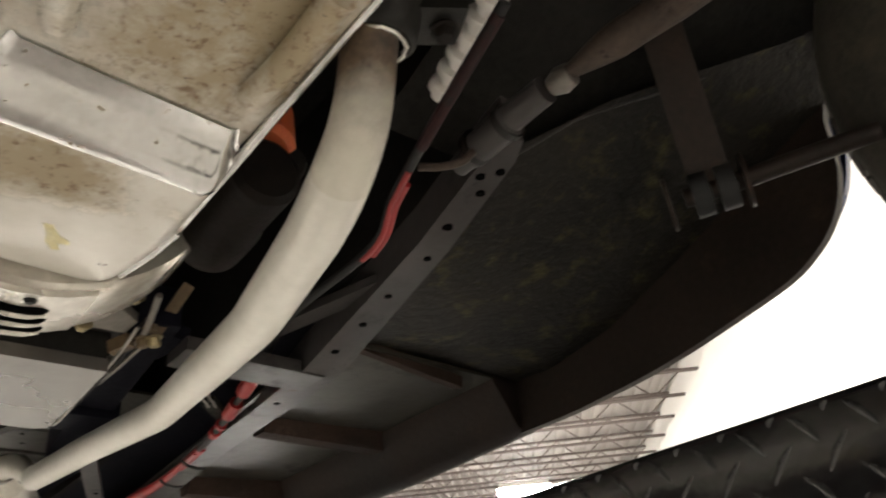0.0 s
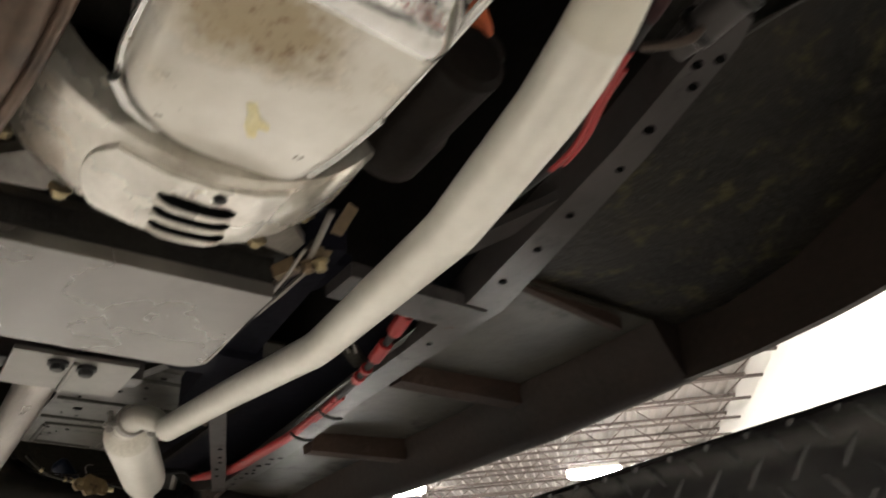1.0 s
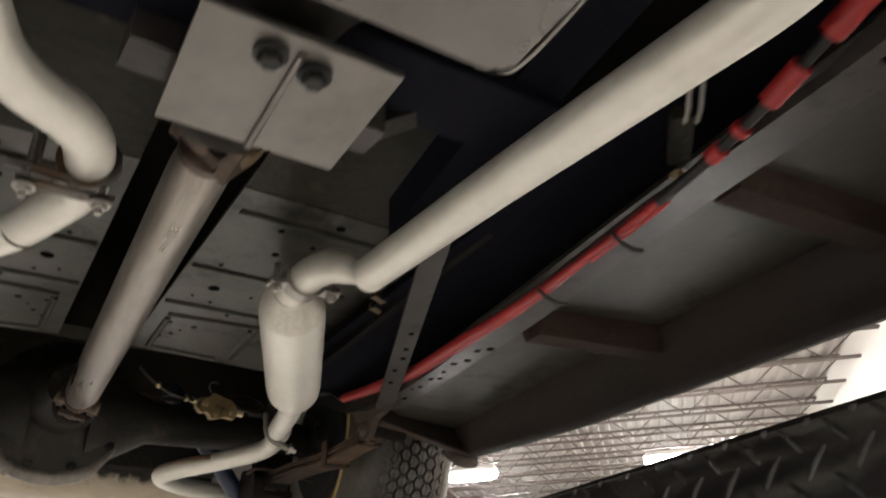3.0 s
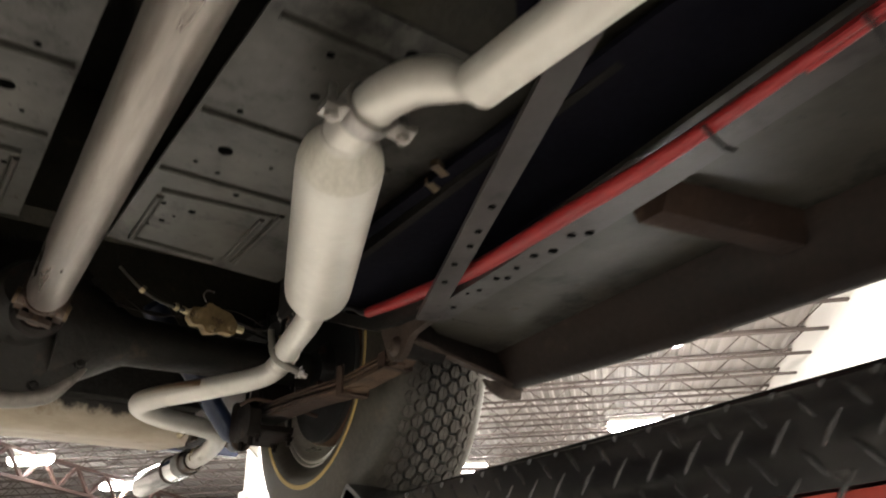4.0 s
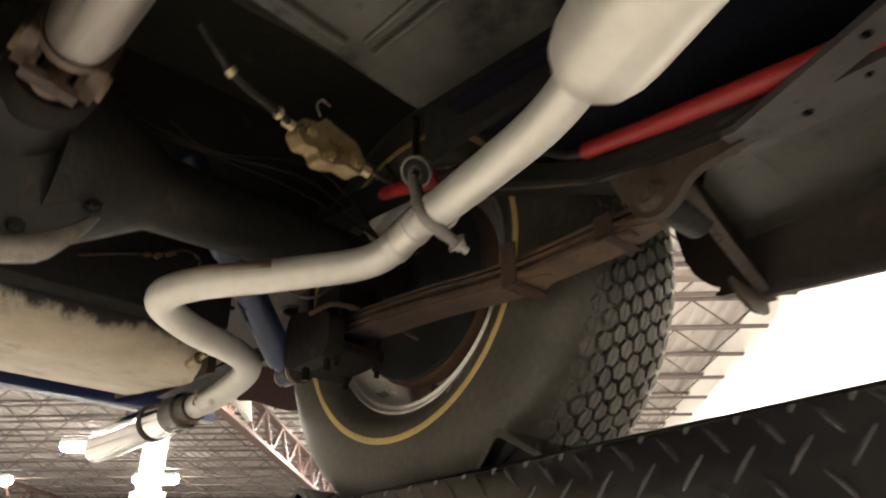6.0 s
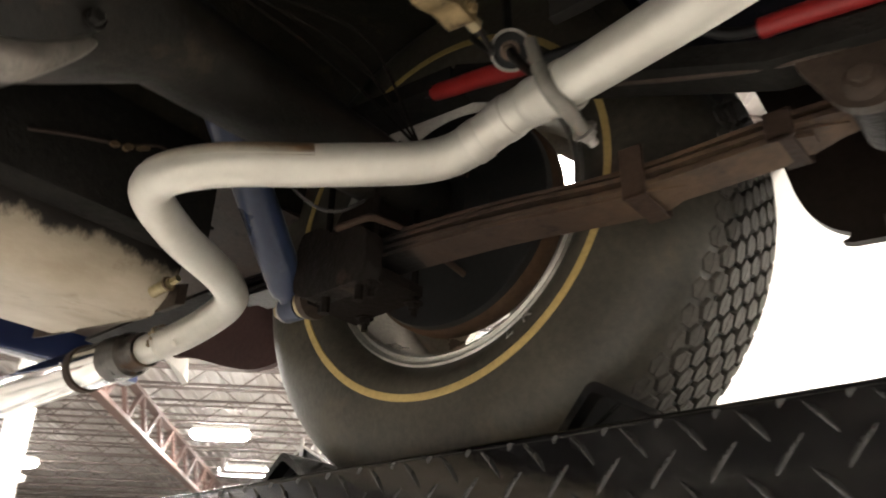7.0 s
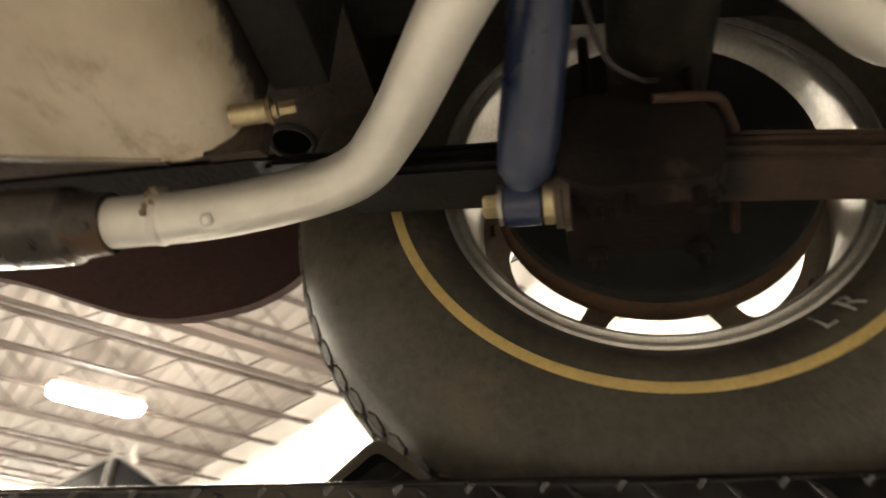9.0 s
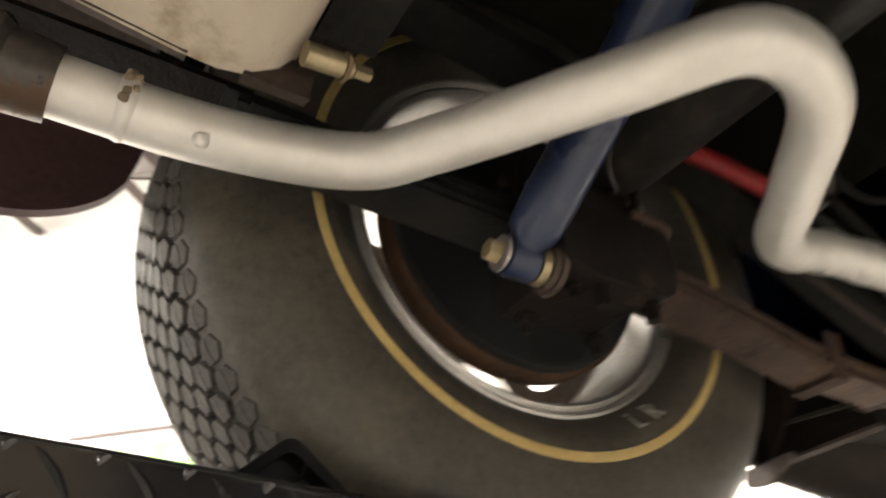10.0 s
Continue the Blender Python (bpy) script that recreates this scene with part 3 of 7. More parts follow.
def girder(u):
    bm = B()
    lo, hi, pitch = CEIL - 1.5, CEIL - 0.66, 1.75
    for z in (lo, hi):
        box(bm, (u - 0.12, V0, z - 0.05), (u + 0.12, V1, z + 0.05))
    v = V0
    while v + pitch < V1:
        beam(bm, (u, v, lo), (u, v + pitch / 2, hi), 0.1, 0.1, (1, 0, 0))
        beam(bm, (u, v + pitch / 2, hi), (u, v + pitch, lo), 0.1, 0.1, (1, 0, 0))
        v += pitch
    return bm


hall_mesh("roof_girder", girder(-6.9), M["redsteel"], "red oxide steel truss girder under the joists", "girder")
hall_mesh("roof_girder", girder(-18.5), M["redsteel"], "red oxide steel truss girder further down the hall", "girder")

for i, v in enumerate((9.5 + 2.2, 27.0)):
    bm = box(B(), (-6.0, v - 0.12, CEIL - 1.15), (3.2, v + 0.12, CEIL - 1.05))
    box(bm, (-6.0, v - 0.12, CEIL - 1.05), (-5.85, v + 0.12, CEIL - 0.7))
    hall_mesh("heater_duct", bm, M["joist"], "long flat grey strip hanging below the joists", "duct", "")


def column(at):
    c = thing("hall_column", at, "white painted steel column with a collar", "column", kind="structure")
    part("shaft", bevelled(box(B(), (at[0] - 0.17, at[1] - 0.17, 0.0), (at[0] + 0.17, at[1] + 0.17, CEIL - 0.6)), 0.01), M["white"], c)
    part("collar", bevelled(box(B(), (at[0] - 0.24, at[1] - 0.24, 4.1), (at[0] + 0.24, at[1] + 0.24, 4.22)), 0.01), M["white"], c)
    return c


column((5.75, 16.5, 0.0))


def hall_lamp():
    a = (0, 0, CEIL - 0.8)
    lamp = thing("high_bay_lamp", a, "lit long white high-bay lamp below the joists", "lamp", "high-bay lamps")
    bm = B()
    prism(bm, [(-0.72, -0.24, a[2] + 0.06), (-0.72, 0.24, a[2] + 0.06), (-0.72, 0.14, a[2] + 0.2), (-0.72, -0.14, a[2] + 0.2)], (1.44, 0, 0))
    part("housing", bevelled(bm, 0.01), M["white"], lamp)
    bm = B()
    lathe(bm, [(-0.76, 0), (-0.76, 0.1), (-0.71, 0.18), (-0.6, 0.23), (0.6, 0.23), (0.71, 0.18), (0.76, 0.1), (0.76, 0)], (0, 0, 0), (1, 0, 0), 24)
    bmesh.ops.scale(bm, vec=(1, 1, 0.75), verts=bm.verts)
    bmesh.ops.translate(bm, vec=(0, 0, a[2]), verts=bm.verts)
    part("diffuser", bm, M["lamp"], lamp, "glowing white diffuser")
    for x in (-0.5, 0.5):
        part("hanger", tube(B(), [(x, 0, a[2] + 0.1), (x, 0, a[2] + 0.7)], 0.008, 8), M["joist"], lamp)
    return lamp


first_lamp = None
for u, v in LAMPS:
    m = Matrix.Translation(hall(u, v, CEIL - 0.8)) @ pose(0, 0, 0, 0, 0, HALL_TURN)
    if first_lamp is None:
        first_lamp = hall_lamp()
        first_lamp.matrix_basis = m
    else:
        copy_thing(first_lamp, m)
    if u > -15 and v < 28:
        li = bpy.data.lights.new("high_bay_light", "AREA")
        li.shape, li.size, li.size_y, li.energy, li.color = "RECTANGLE", 1.2, 0.32, LAMP_W, LAMP_COL
        ob = new("high_bay_light", li)
        ob.matrix_world = Matrix.Translation(hall(u, v, CEIL - 1.0)) @ pose(0, 0, 0, 0, 0, HALL_TURN)


def wall_board():
    """A grey banner with green brush strokes and red spots on the white wall."""
    at = hall(WALL_U - 0.02, 6.9, 3.4)
    b = thing("wall_banner", at, "grey printed banner with loose green strokes on the wall", "sign")
    k = pose(0, 0, 0, 0, 0, HALL_TURN)

    def plate(name, outline, deep, mat, label=""):
        bm = prism(B(), [(WALL_U - deep, v, z) for v, z in outline], (deep - 0.002, 0, 0))
        bmesh.ops.transform(bm, matrix=k, verts=bm.verts)
        part(name, bm, mat, b, label, 0)

    plate("panel", [(5.2, 2.6), (7.72, 2.6), (7.66, 4.36), (5.2, 4.44)], 0.04, M["boardgrey"])
    plate("top_edge", [(5.2, 4.445), (7.66, 4.365), (7.66, 4.395), (5.2, 4.475)], 0.06, M["joist"], "dark upper hem")
    for v, z, wide, lean in ((7.02, 2.7, 0.13, 0.10), (6.35, 3.0, 0.30, -0.12), (5.8, 2.8, 0.22, 0.2)):
        plate("green_stroke", [(v, z), (v + wide, z), (v + wide * 0.8 - lean, 4.25), (v + 0.1 * wide - lean, 4.31)], 0.046, M["green"], "bright green brush stroke")
    plate("green_patch", [(6.15, 3.75), (6.62, 3.72), (6.58, 4.05), (6.2, 4.12)], 0.052, M["green"], "bright green patch")
    for v, z, q in ((7.60, 4.02, 0.06), (7.30, 3.98, 0.05)):
        plate("red_spot", [(v, z - q), (v + 0.8 * q, z - 0.5 * q), (v + q, z + 0.3 * q), (v + 0.2 * q, z + q), (v - 0.8 * q, z + 0.6 * q), (v - q, z - 0.4 * q)], 0.05, M["redpaint"], "small red spot")


wall_board()

# ---- the lift ----
CX = -0.055
RAMP_Z = 1.92
SKEW = -0.87


def mirror(s, x):
    return x if s > 0 else 2 * CX - x


DECK_Z = 1.8785


BAR_STEP = 0.051


def bar_mesh(bm, c, slant, sign, half):
    a = radians(50 if slant else -50)
    d, w = Vector((0, math.cos(a), math.sin(a))), Vector((0, -math.sin(a), math.cos(a)))
    low, top = [], []
    for k, wide in ((-1, 0.0005), (-0.7, 0.0022), (0, 0.0033), (0.7, 0.0022), (1, 0.0005)):
        q = c + d * half * k + w * 0.0025 * (1 - k * k)
        low.append((bm.verts.new(q + w * wide), bm.verts.new(q - w * wide)))
        top.append(bm.verts.new(q + Vector((-sign * (0.003 * (1 - 0.75 * k * k)), 0, 0))))
    for k in range(4):
        bm.faces.new((low[k][0], low[k + 1][0], top[k + 1], top[k]))
        bm.faces.new((low[k][1], top[k], top[k + 1], low[k + 1][1]))
    return bm


def tread_bars(x, sign, owner):
    """Raised slender bars of diamond plate on a side face, in two slants: near ones singly, the rest joined."""
    rest = B()
    shared = {}
    for j in range(-1, 4):
        for i in range(int(6.1 / BAR_STEP)):
            y = -1.68 + (i + 0.5 * (j % 2)) * BAR_STEP
            z = RAMP_Z - 0.023 - j * BAR_STEP / 2
            half = 0.019
            if j < 0:
                z, half = RAMP_Z - 0.010, 0.0045
            if sign > 0 and 0.1 < y < 3.05 and j >= 0:
                key = j % 2
                if key not in shared:
                    me = bpy.data.meshes.new("tread_bar")
                    bm = bar_mesh(B(), Vector((0, 0, 0)), 1 - j % 2, sign, half)
                    bmesh.ops.recalc_face_normals(bm, faces=bm.faces)
                    bm.to_mesh(me)
                    bm.free()
                    me.materials.append(M["bars"])
                    me.shade_smooth()
                    shared[key] = me
                ob = new("tread_bar", shared[key])
                ob.parent = owner
                ob.location = Vector((x, y, z)) - Vector(owner.location)
            else:
                bar_mesh(rest, Vector((x, y, z)), 1 - j % 2, sign, half)
    part("tread_bar_field", rest, M["bars"], owner, smooth=60, kind="stuff")


def runway(s):
    x0, x1 = mirror(s, 0.506), mirror(s, 1.026)
    r = thing("lift_runway", ((x0 + x1) / 2, 1.4, RAMP_Z - 0.125), "black diamond-plate lift runway carrying the car's wheels", "car lift", "lift runways")
    sec = [(0.506, -0.098), (0.506, -0.009), (0.5072, -0.005), (0.510, -0.0018), (0.515, 0.0), (0.526, 0.0), (0.530, -0.003), (0.534, DECK_Z - RAMP_Z), (0.998, DECK_Z - RAMP_Z), (1.002, -0.003), (1.006, 0.0), (1.017, 0.0), (1.022, -0.0018), (1.026, -0.009), (1.026, -0.098)]
    bm = prism(B(), [(mirror(s, x), -1.75, RAMP_Z + z) for x, z in sec], (0, 6.25, 0))
    part("deck", bm, M["deck"], r, "black enamelled diamond plate with turned-up edges", 50)
    tread_bars(x0, s, r)
    lo, hi = sorted((x0, x1))
    part("lower_flange", bevelled(box(B(), (lo + 0.004, -1.75, RAMP_Z - 0.125), (hi - 0.004, 4.5, RAMP_Z - 0.100)), 0.003), M["redpaint"], r, "red painted lower flange")
    r.rotation_euler.z = radians(SKEW)
    return r


def lift_post(s, y):
    x = mirror(s, 1.17)
    p = thing("lift_post", (x, y, 0.0), "dark steel lift post with a gabled cap and pale lock", "car lift", "lift posts")
    part("post_body", bevelled(box(B(), (x - 0.06, y - 0.07, 0.0), (x + 0.06, y + 0.07, 2.09)), 0.006), M["deck"], p)
    bm = B()
    prism(bm, [(x - 0.07, y - 0.09, 2.09), (x - 0.07, y + 0.09, 2.09), (x - 0.07, y, 2.14)], (0.14, 0, 0))
    part("cap", bevelled(bm, 0.003), M["deck"], p, "black gabled cap")
    part("cap_ridge", tube(B(), [(x - 0.072, y - 0.09, 2.093), (x - 0.072, y, 2.143), (x - 0.072, y + 0.09, 2.093)], 0.003, 8), M["steel"], p)
    bm = tube(B(), [(x - 0.075, y, 2.02), (x - 0.075, y, 2.16)], 0.005, 10)
    part("lock_rod", bm, M["steel"], p)
    bm = B()
    lathe(bm, [(0, 0), (0, 0.011), (0.016, 0.013), (0.026, 0.007), (0.045, 0.005), (0.045, 0)], (x - 0.03, y, 2.132), (0, 0, 1), 16)
    part("lock_head", bm, M["steel"], p, "pale lock head")
    return p


for s in (1, -1):
    runway(s)
    for y in (3.55, -1.2):
        lift_post(s, y)
for y in (3.55, -1.2):
    ob = part("lift_crossbeam", bevelled(box(B(), (mirror(-1, 1.10), y - 0.08, RAMP_Z - 0.33), (1.10, y + 0.08, RAMP_Z - 0.126)), 0.006), M["deck"], None, "black lift crossbeam under the runways")
    tagged(ob, category="car lift", group="lift crossbeams")


def chock(y, rear, fore, x, h):
    """A hollow wedge: a bent strip round a recessed web with a curved rib."""
    z = DECK_Z
    c = thing("wheel_chock", (x + 0.09, y, z), "black hollow wedge wheel chock standing on the runway", "wheel chock", "wheel chocks")
    outer = rounded([(y + rear, z), (y, z + h), (y - fore, z)], [0.004, 0.012, 0.004], 4)
    inner = rounded([(y + rear - 0.014, z + 0.006), (y, z + h - 0.012), (y - fore + 0.014, z + 0.006)], [0.004, 0.008, 0.004], 4)
    bm = B()
    rings = [[bm.verts.new((px, q[0], q[1])) for q in line] for px, line in ((x, outer), (x + 0.18, outer), (x + 0.18, inner), (x, inner))]
    for k in range(4):
        ra, rb = rings[k], rings[(k + 1) % 4]
        for i in range(len(ra)):
            bm.faces.new((ra[i], ra[(i + 1) % len(ra)], rb[(i + 1) % len(ra)], rb[i]))
    part("wedge", bevelled(bm, 0.0012, 1), M["deck"], c, "black folded steel wedge")
    part("web", prism(B(), [(x + 0.02, q[0], q[1]) for q in inner], (0.004, 0, 0)), M["rubber"], c, "dark recessed web", 0)
    part("rib", tube(B(), smooth_path([(x + 0.018, y + 0.5 * rear, z + 0.02), (x + 0.016, y + 0.02, z + 0.45 * h), (x + 0.018, y - 0.02, z + 0.75 * h)]), 0.002, 8), M["bars"], c)
    return c


chock(2.512, 0.082, 0.15, 0.56, 0.096)
chock(2.968, 0.090, 0.112, 0.565, 0.085)

# ---- the car ----
car = thing("car", (CX, 1.4, DECK_Z), "old dark blue coupe standing on the lift, seen from below", "car")
HUB = Vector((0.0, 2.729, 2.2485))


def body_shell():
    """Plain closed upper body above the floor."""
    secs = [(-0.88, 0.62, 2.32, 2.62), (-0.6, 0.80, 2.66, 2.78), (0.5, 0.84, 2.7, 2.86), (0.95, 0.84, 2.66, 2.9), (1.4, 0.83, 2.66, 3.17), (1.9, 0.82, 2.66, 3.2), (2.5, 0.82, 2.7, 3.02), (3.0, 0.82, 2.7, 2.9), (3.7, 0.80, 2.36, 2.86), (3.84, 0.78, 2.36, 2.8)]
    bm = B()
    rings = []
    for y, w, z0, z1 in secs:
        belt = min(z1, 2.86)
        top = w if z1 < 2.95 else w * 0.68
        pts = [(-w, z0), (-w, belt - 0.06), (-w + 0.02, belt), (-top, z1 - 0.02), (-top + 0.1, z1), (top - 0.1, z1), (top, z1 - 0.02), (w - 0.02, belt), (w, belt - 0.06), (w, z0)]
        rings.append([bm.verts.new((CX + x, y, z)) for x, z in pts])
    for a, b in zip(rings, rings[1:]):
        for k in range(10):
            j = (k + 1) % 10
            bm.faces.new((a[k], a[j], b[j], b[k]))
    bm.faces.new(rings[0])
    bm.faces.new(rings[-1][::-1])
    return bm


part("body_shell", body_shell(), M["body"], car, "dark blue upper body")


def arc(cy, cz, r, a0, a1, n=14):
    return [(cy + r * math.cos(radians(a0 + (a1 - a0) * k / n)), cz + r * math.sin(radians(a0 + (a1 - a0) * k / n))) for k in range(n + 1)]


def side_outline():
    """Lower edge of the body side from front to tail, as (y, z)."""
    front = [(-0.86, 2.34), (-0.6, 2.25), (-0.54, 2.25)]
    front += arc(-0.12, 2.24, 0.41, 178, 12, 14)
    low = [(0.285, 2.275), (0.288, 2.25), (0.30, 2.215), (0.318, 2.187), (0.347, 2.162), (0.392, 2.14), (0.48, 2.121), (0.587, 2.102), (0.704, 2.091), (0.89, 2.086), (1.6, 2.10), (2.235, 2.126), (2.29, 2.143), (2.318, 2.165), (2.335, 2.20), (2.345, 2.26)]
    back = arc(2.729, 2.244, 0.39, 172, 14, 16)
    tail = [(3.12, 2.26), (3.135, 2.235), (3.165, 2.21), (3.21, 2.192), (3.28, 2.183), (3.34, 2.19), (3.42, 2.215), (3.52, 2.25), (3.62, 2.27), (3.85, 2.29)]
    low, tail = ([(q.x, q.y) for q in smooth_path([(y, z, 0.0) for y, z in line], 4)] for line in (low, tail))
    return front + low + back + tail


HOLES = ((0.108, 2.01, 0.010), (0.13, 1.93, 0.005), (0.09, 1.91, 0.004), (0.15, 1.83, 0.006), (0.20, 1.70, 0.007), (0.13, 1.75, 0.005), (0.131, 2.166, 0.006), (0.13, 2.219, 0.0055), (0.101, 2.276, 0.004), (0.084, 2.299, 0.0045), (0.086, 2.213, 0.004), (0.175, 2.02, 0.003), (0.12, 2.075, 0.0035), (0.21, 1.86, 0.004), (0.165, 2.125, 0.0045), (0.112, 2.25, 0.0025), (0.19, 1.78, 0.0045), (0.085, 2.06, 0.003))
for s in (1, -1):
    side = "left" if s > 0 else "right"
    X = functools.partial(mirror, s)
    edge = side_outline()
    bm = B()
    prism(bm, [(X(0.80), y, z + 0.05) for y, z in edge] + [(X(0.80), 3.85, 2.75), (X(0.80), -0.86, 2.7)], (0.012 * s, 0, 0))
    part("side_panel", bm, M["body"], car, "dark blue painted body side", 30)
    # inner skins: dark primer behind the wheel, undercoat ahead of it
    bm = B()
    rear = [(y, z) for y, z in edge if y >= 2.729]
    prism(bm, [(X(0.755), y, z + 0.004) for y, z in rear] + [(X(0.755), 3.8, 2.5), (X(0.755), 2.729, 2.66)], (0.014 * s, 0, 0))
    part("quarter_inner", bm, M["primer"], car, "dark red primed inner quarter panel", 30)
    bm = B()
    mid = [(y, z) for y, z in edge if 2.234 <= y <= 2.73]
    prism(bm, [(X(0.752), y, z + 0.003) for y, z in mid] + [(X(0.752), 2.73, 2.66), (X(0.752), 2.234, 2.66)], (0.014 * s, 0, 0))
    part("wheelhouse_skin", bm, M["brown"], car, "dark brown wheel house skin", 30)
    bm = B()
    ahead = [(y, z) for y, z in edge if -0.3 <= y <= 0.95]
    prism(bm, [(X(0.745), y, z + 0.003) for y, z in ahead] + [(X(0.745), 0.95, 2.4), (X(0.745), -0.3, 2.62)], (0.014 * s, 0, 0))
    part("fender_inner", bm, M["brown"], car, "dark brown inner fender skin", 30)
    # rocker
    bm = B()
    sec = [(0.69, 2.17), (0.735, 2.10), (0.752, 2.09), (0.77, 2.093), (0.774, 2.14), (0.774, 2.3), (0.69, 2.3)]
    rings = [[bm.verts.new((X(x), y, z + up)) for x, z in sec] for y, up in ((0.885, -0.002), (1.2, -0.012), (1.6, -0.006), (1.85, 0.0), (2.05, 0.011), (2.235, 0.026))]
    for a, b in zip(rings, rings[1:]):
        for k in range(len(sec)):
            j = (k + 1) % len(sec)
            bm.faces.new((a[k], a[j], b[j], b[k]))
    bm.faces.new(rings[0])
    bm.faces.new(rings[-1][::-1])
    part("rocker", bevelled(bm, 0.006), M["brown"], car, "dark brown rocker sill")
    # outer floor and its braces
    bm = B()
    prism(bm, [(X(0.38), 0.885, 2.178), (X(0.70), 0.885, 2.172), (X(0.70), 2.12, 2.172), (X(0.47), 2.12, 2.172), (X(0.38), 0.95, 2.178)], (0, 0, 0.006))
    part("floor_panel", bm, M["floor"], car, "grey painted floor panel", 0)
    for k, (y0, y1) in enumerate(((0.894, 0.902), (1.255, 1.23), (1.665, 1.62))):
        x0 = 0.42 + 0.04 * k
        bm = B()
        if k:
            za, zb = (2.154, 2.142)[k - 1], (2.140, 2.132)[k - 1]
            ends = [[bm.verts.new((X(xx), yy + dy, zz)) for dy, zz in ((-0.036, 2.176), (-0.018, zl), (0.017, zl), (0.030, 2.176))] for xx, yy, zl in ((x0, y0, za), (0.70, y1, zb))]
            for q in range(4):
                bm.faces.new((ends[0][q], ends[0][(q + 1) % 4], ends[1][(q + 1) % 4], ends[1][q]))
            bm.faces.new(ends[0][::-1])
            bm.faces.new(ends[1])
        else:
            beam(bm, (X(x0), y0, 2.176), (X(0.63), y1, 2.150), 0.014, 0.02)
        part("outrigger", bevelled(bm, 0.004), M["brace"], car, "dark rusty brown channel brace")
    bm = prism(B(), [(X(0.50), 2.178, 2.150), (X(0.60), 2.200, 2.140), (X(0.765), 2.236, 2.122), (X(0.765), 2.236, 2.2), (X(0.50), 2.178, 2.2)], (0, 0.004, 0))
    part("end_wall", bm, M["grease"], car, "dark end wall of the floor", 0)
    bm = B()
    edge_line = [Vector((X(0.505), 2.182, 2.146)), Vector((X(0.60), 2.203, 2.135)), Vector((X(0.775), 2.238, 2.116))]
    for a, bb in zip(edge_line, edge_line[1:]):
        beam(bm, a, bb, 0.015, 0.005)
    part("floor_lip", bevelled(bm, 0.0015, 1), M["bracket"], car, "brown turned lip at the floor's rear edge")
    tab = rounded([(0.69, 2.128), (0.70, 2.112), (0.735, 2.094), (0.775, 2.100), (0.778, 2.122)], [0.004, 0.012, 0.02, 0.006, 0.004], 4)
    part("corner_gusset", bevelled(prism(B(), [(X(q[0]), 2.243, q[1]) for q in tab], (0, 0.006, 0)), 0.0015, 1), M["bracket"], car, "brown rounded gusset under the sill's rear corner")
    bm = prism(B(), [(X(0.47), 2.1205, 2.172), (X(0.77), 2.1205, 2.172), (X(0.77), 2.24, 2.172), (X(0.58), 2.21, 2.172)], (0, 0, 0.006))
    part("floor_end", bm, M["floor"], car, "grey rear end of the floor", 0)
    rr = [Vector((X(0.495), 2.08, 2.165)), Vector((X(0.497), 2.20, 2.175)), Vector((X(0.50), 2.28, 2.19)), Vector((X(0.50), 2.47, 2.27)), Vector((X(0.49), 2.62, 2.33)), Vector((X(0.47), 2.95, 2.34)), Vector((X(0.46), 3.75, 2.31))]
    bm = B()
    for a, bb in zip(rr, rr[1:]):
        beam(bm, a, bb, 0.05, 0.022)
    part("rear_frame_rail", bevelled(bm, 0.004), M["under"], car, "black rear frame rail rising over the axle")
    part("brake_rod", tube(B(), smooth_path([(X(0.484), 2.20, 2.18), (X(0.488), 2.27, 2.192), (X(0.494), 2.36, 2.226), (X(0.50), 2.46, 2.27)]), 0.0045, 10), M["bracket"], car, "thin brown brake rod")
    # toe board sweeping up towards the front wheel house
    bm = B()
    rows = []
    for y, z in ((0.92, 2.188), (0.80, 2.181), (0.68, 2.20), (0.54, 2.25), (0.40, 2.31), (0.25, 2.37), (0.05, 2.42), (-0.25, 2.44)):
        rows.append([bm.verts.new((X(max(0.26 + 0.13 * (y > 0.6) + 0.02 * y, min(0.74, 0.35 + 1.09 * max(0.0, 0.5 - y)))), y, z)), bm.verts.new((X(max(0.55, min(0.745, 0.36 + 1.09 * max(0.0, 0.5 - y)))), y, z + 0.004)), bm.verts.new((X(0.75), y, z - 0.01))])
    for p, q in zip(rows, rows[1:]):
        for k in (0, 1):
            bm.faces.new((p[k], p[k + 1], q[k + 1], q[k]))
    part("toe_board", bm, M["apron"], car, "undercoated dirty toe board", 60)

    # added dark sheet: black colour stands for the shaded void past the seam
    bm = B()
    rows = [[bm.verts.new((X(x), y, z + 0.035)) for x in (0.24, 0.5, 0.75)] for y, z in ((0.56, 2.25), (0.40, 2.31), (0.25, 2.37), (0.05, 2.42), (-0.25, 2.44))]
    for p, q in zip(rows, rows[1:]):
        for k in (0, 1):
            bm.faces.new((p[k], p[k + 1], q[k + 1], q[k]))
    part("apron_void_fill", bm, M["under"], car, "black sheet standing for the dark space beyond the toe board", 60)
    part("seam_lip", tube(B(), smooth_path([(X(0.350), 0.50, 2.232), (X(0.378), 0.474, 2.250), (X(0.421), 0.423, 2.280), (X(0.46), 0.39, 2.296), (X(0.50), 0.362, 2.312), (X(0.55), 0.325, 2.335)]), 0.0014, 8), M["rail"], car, "bare edge of the toe board seam")
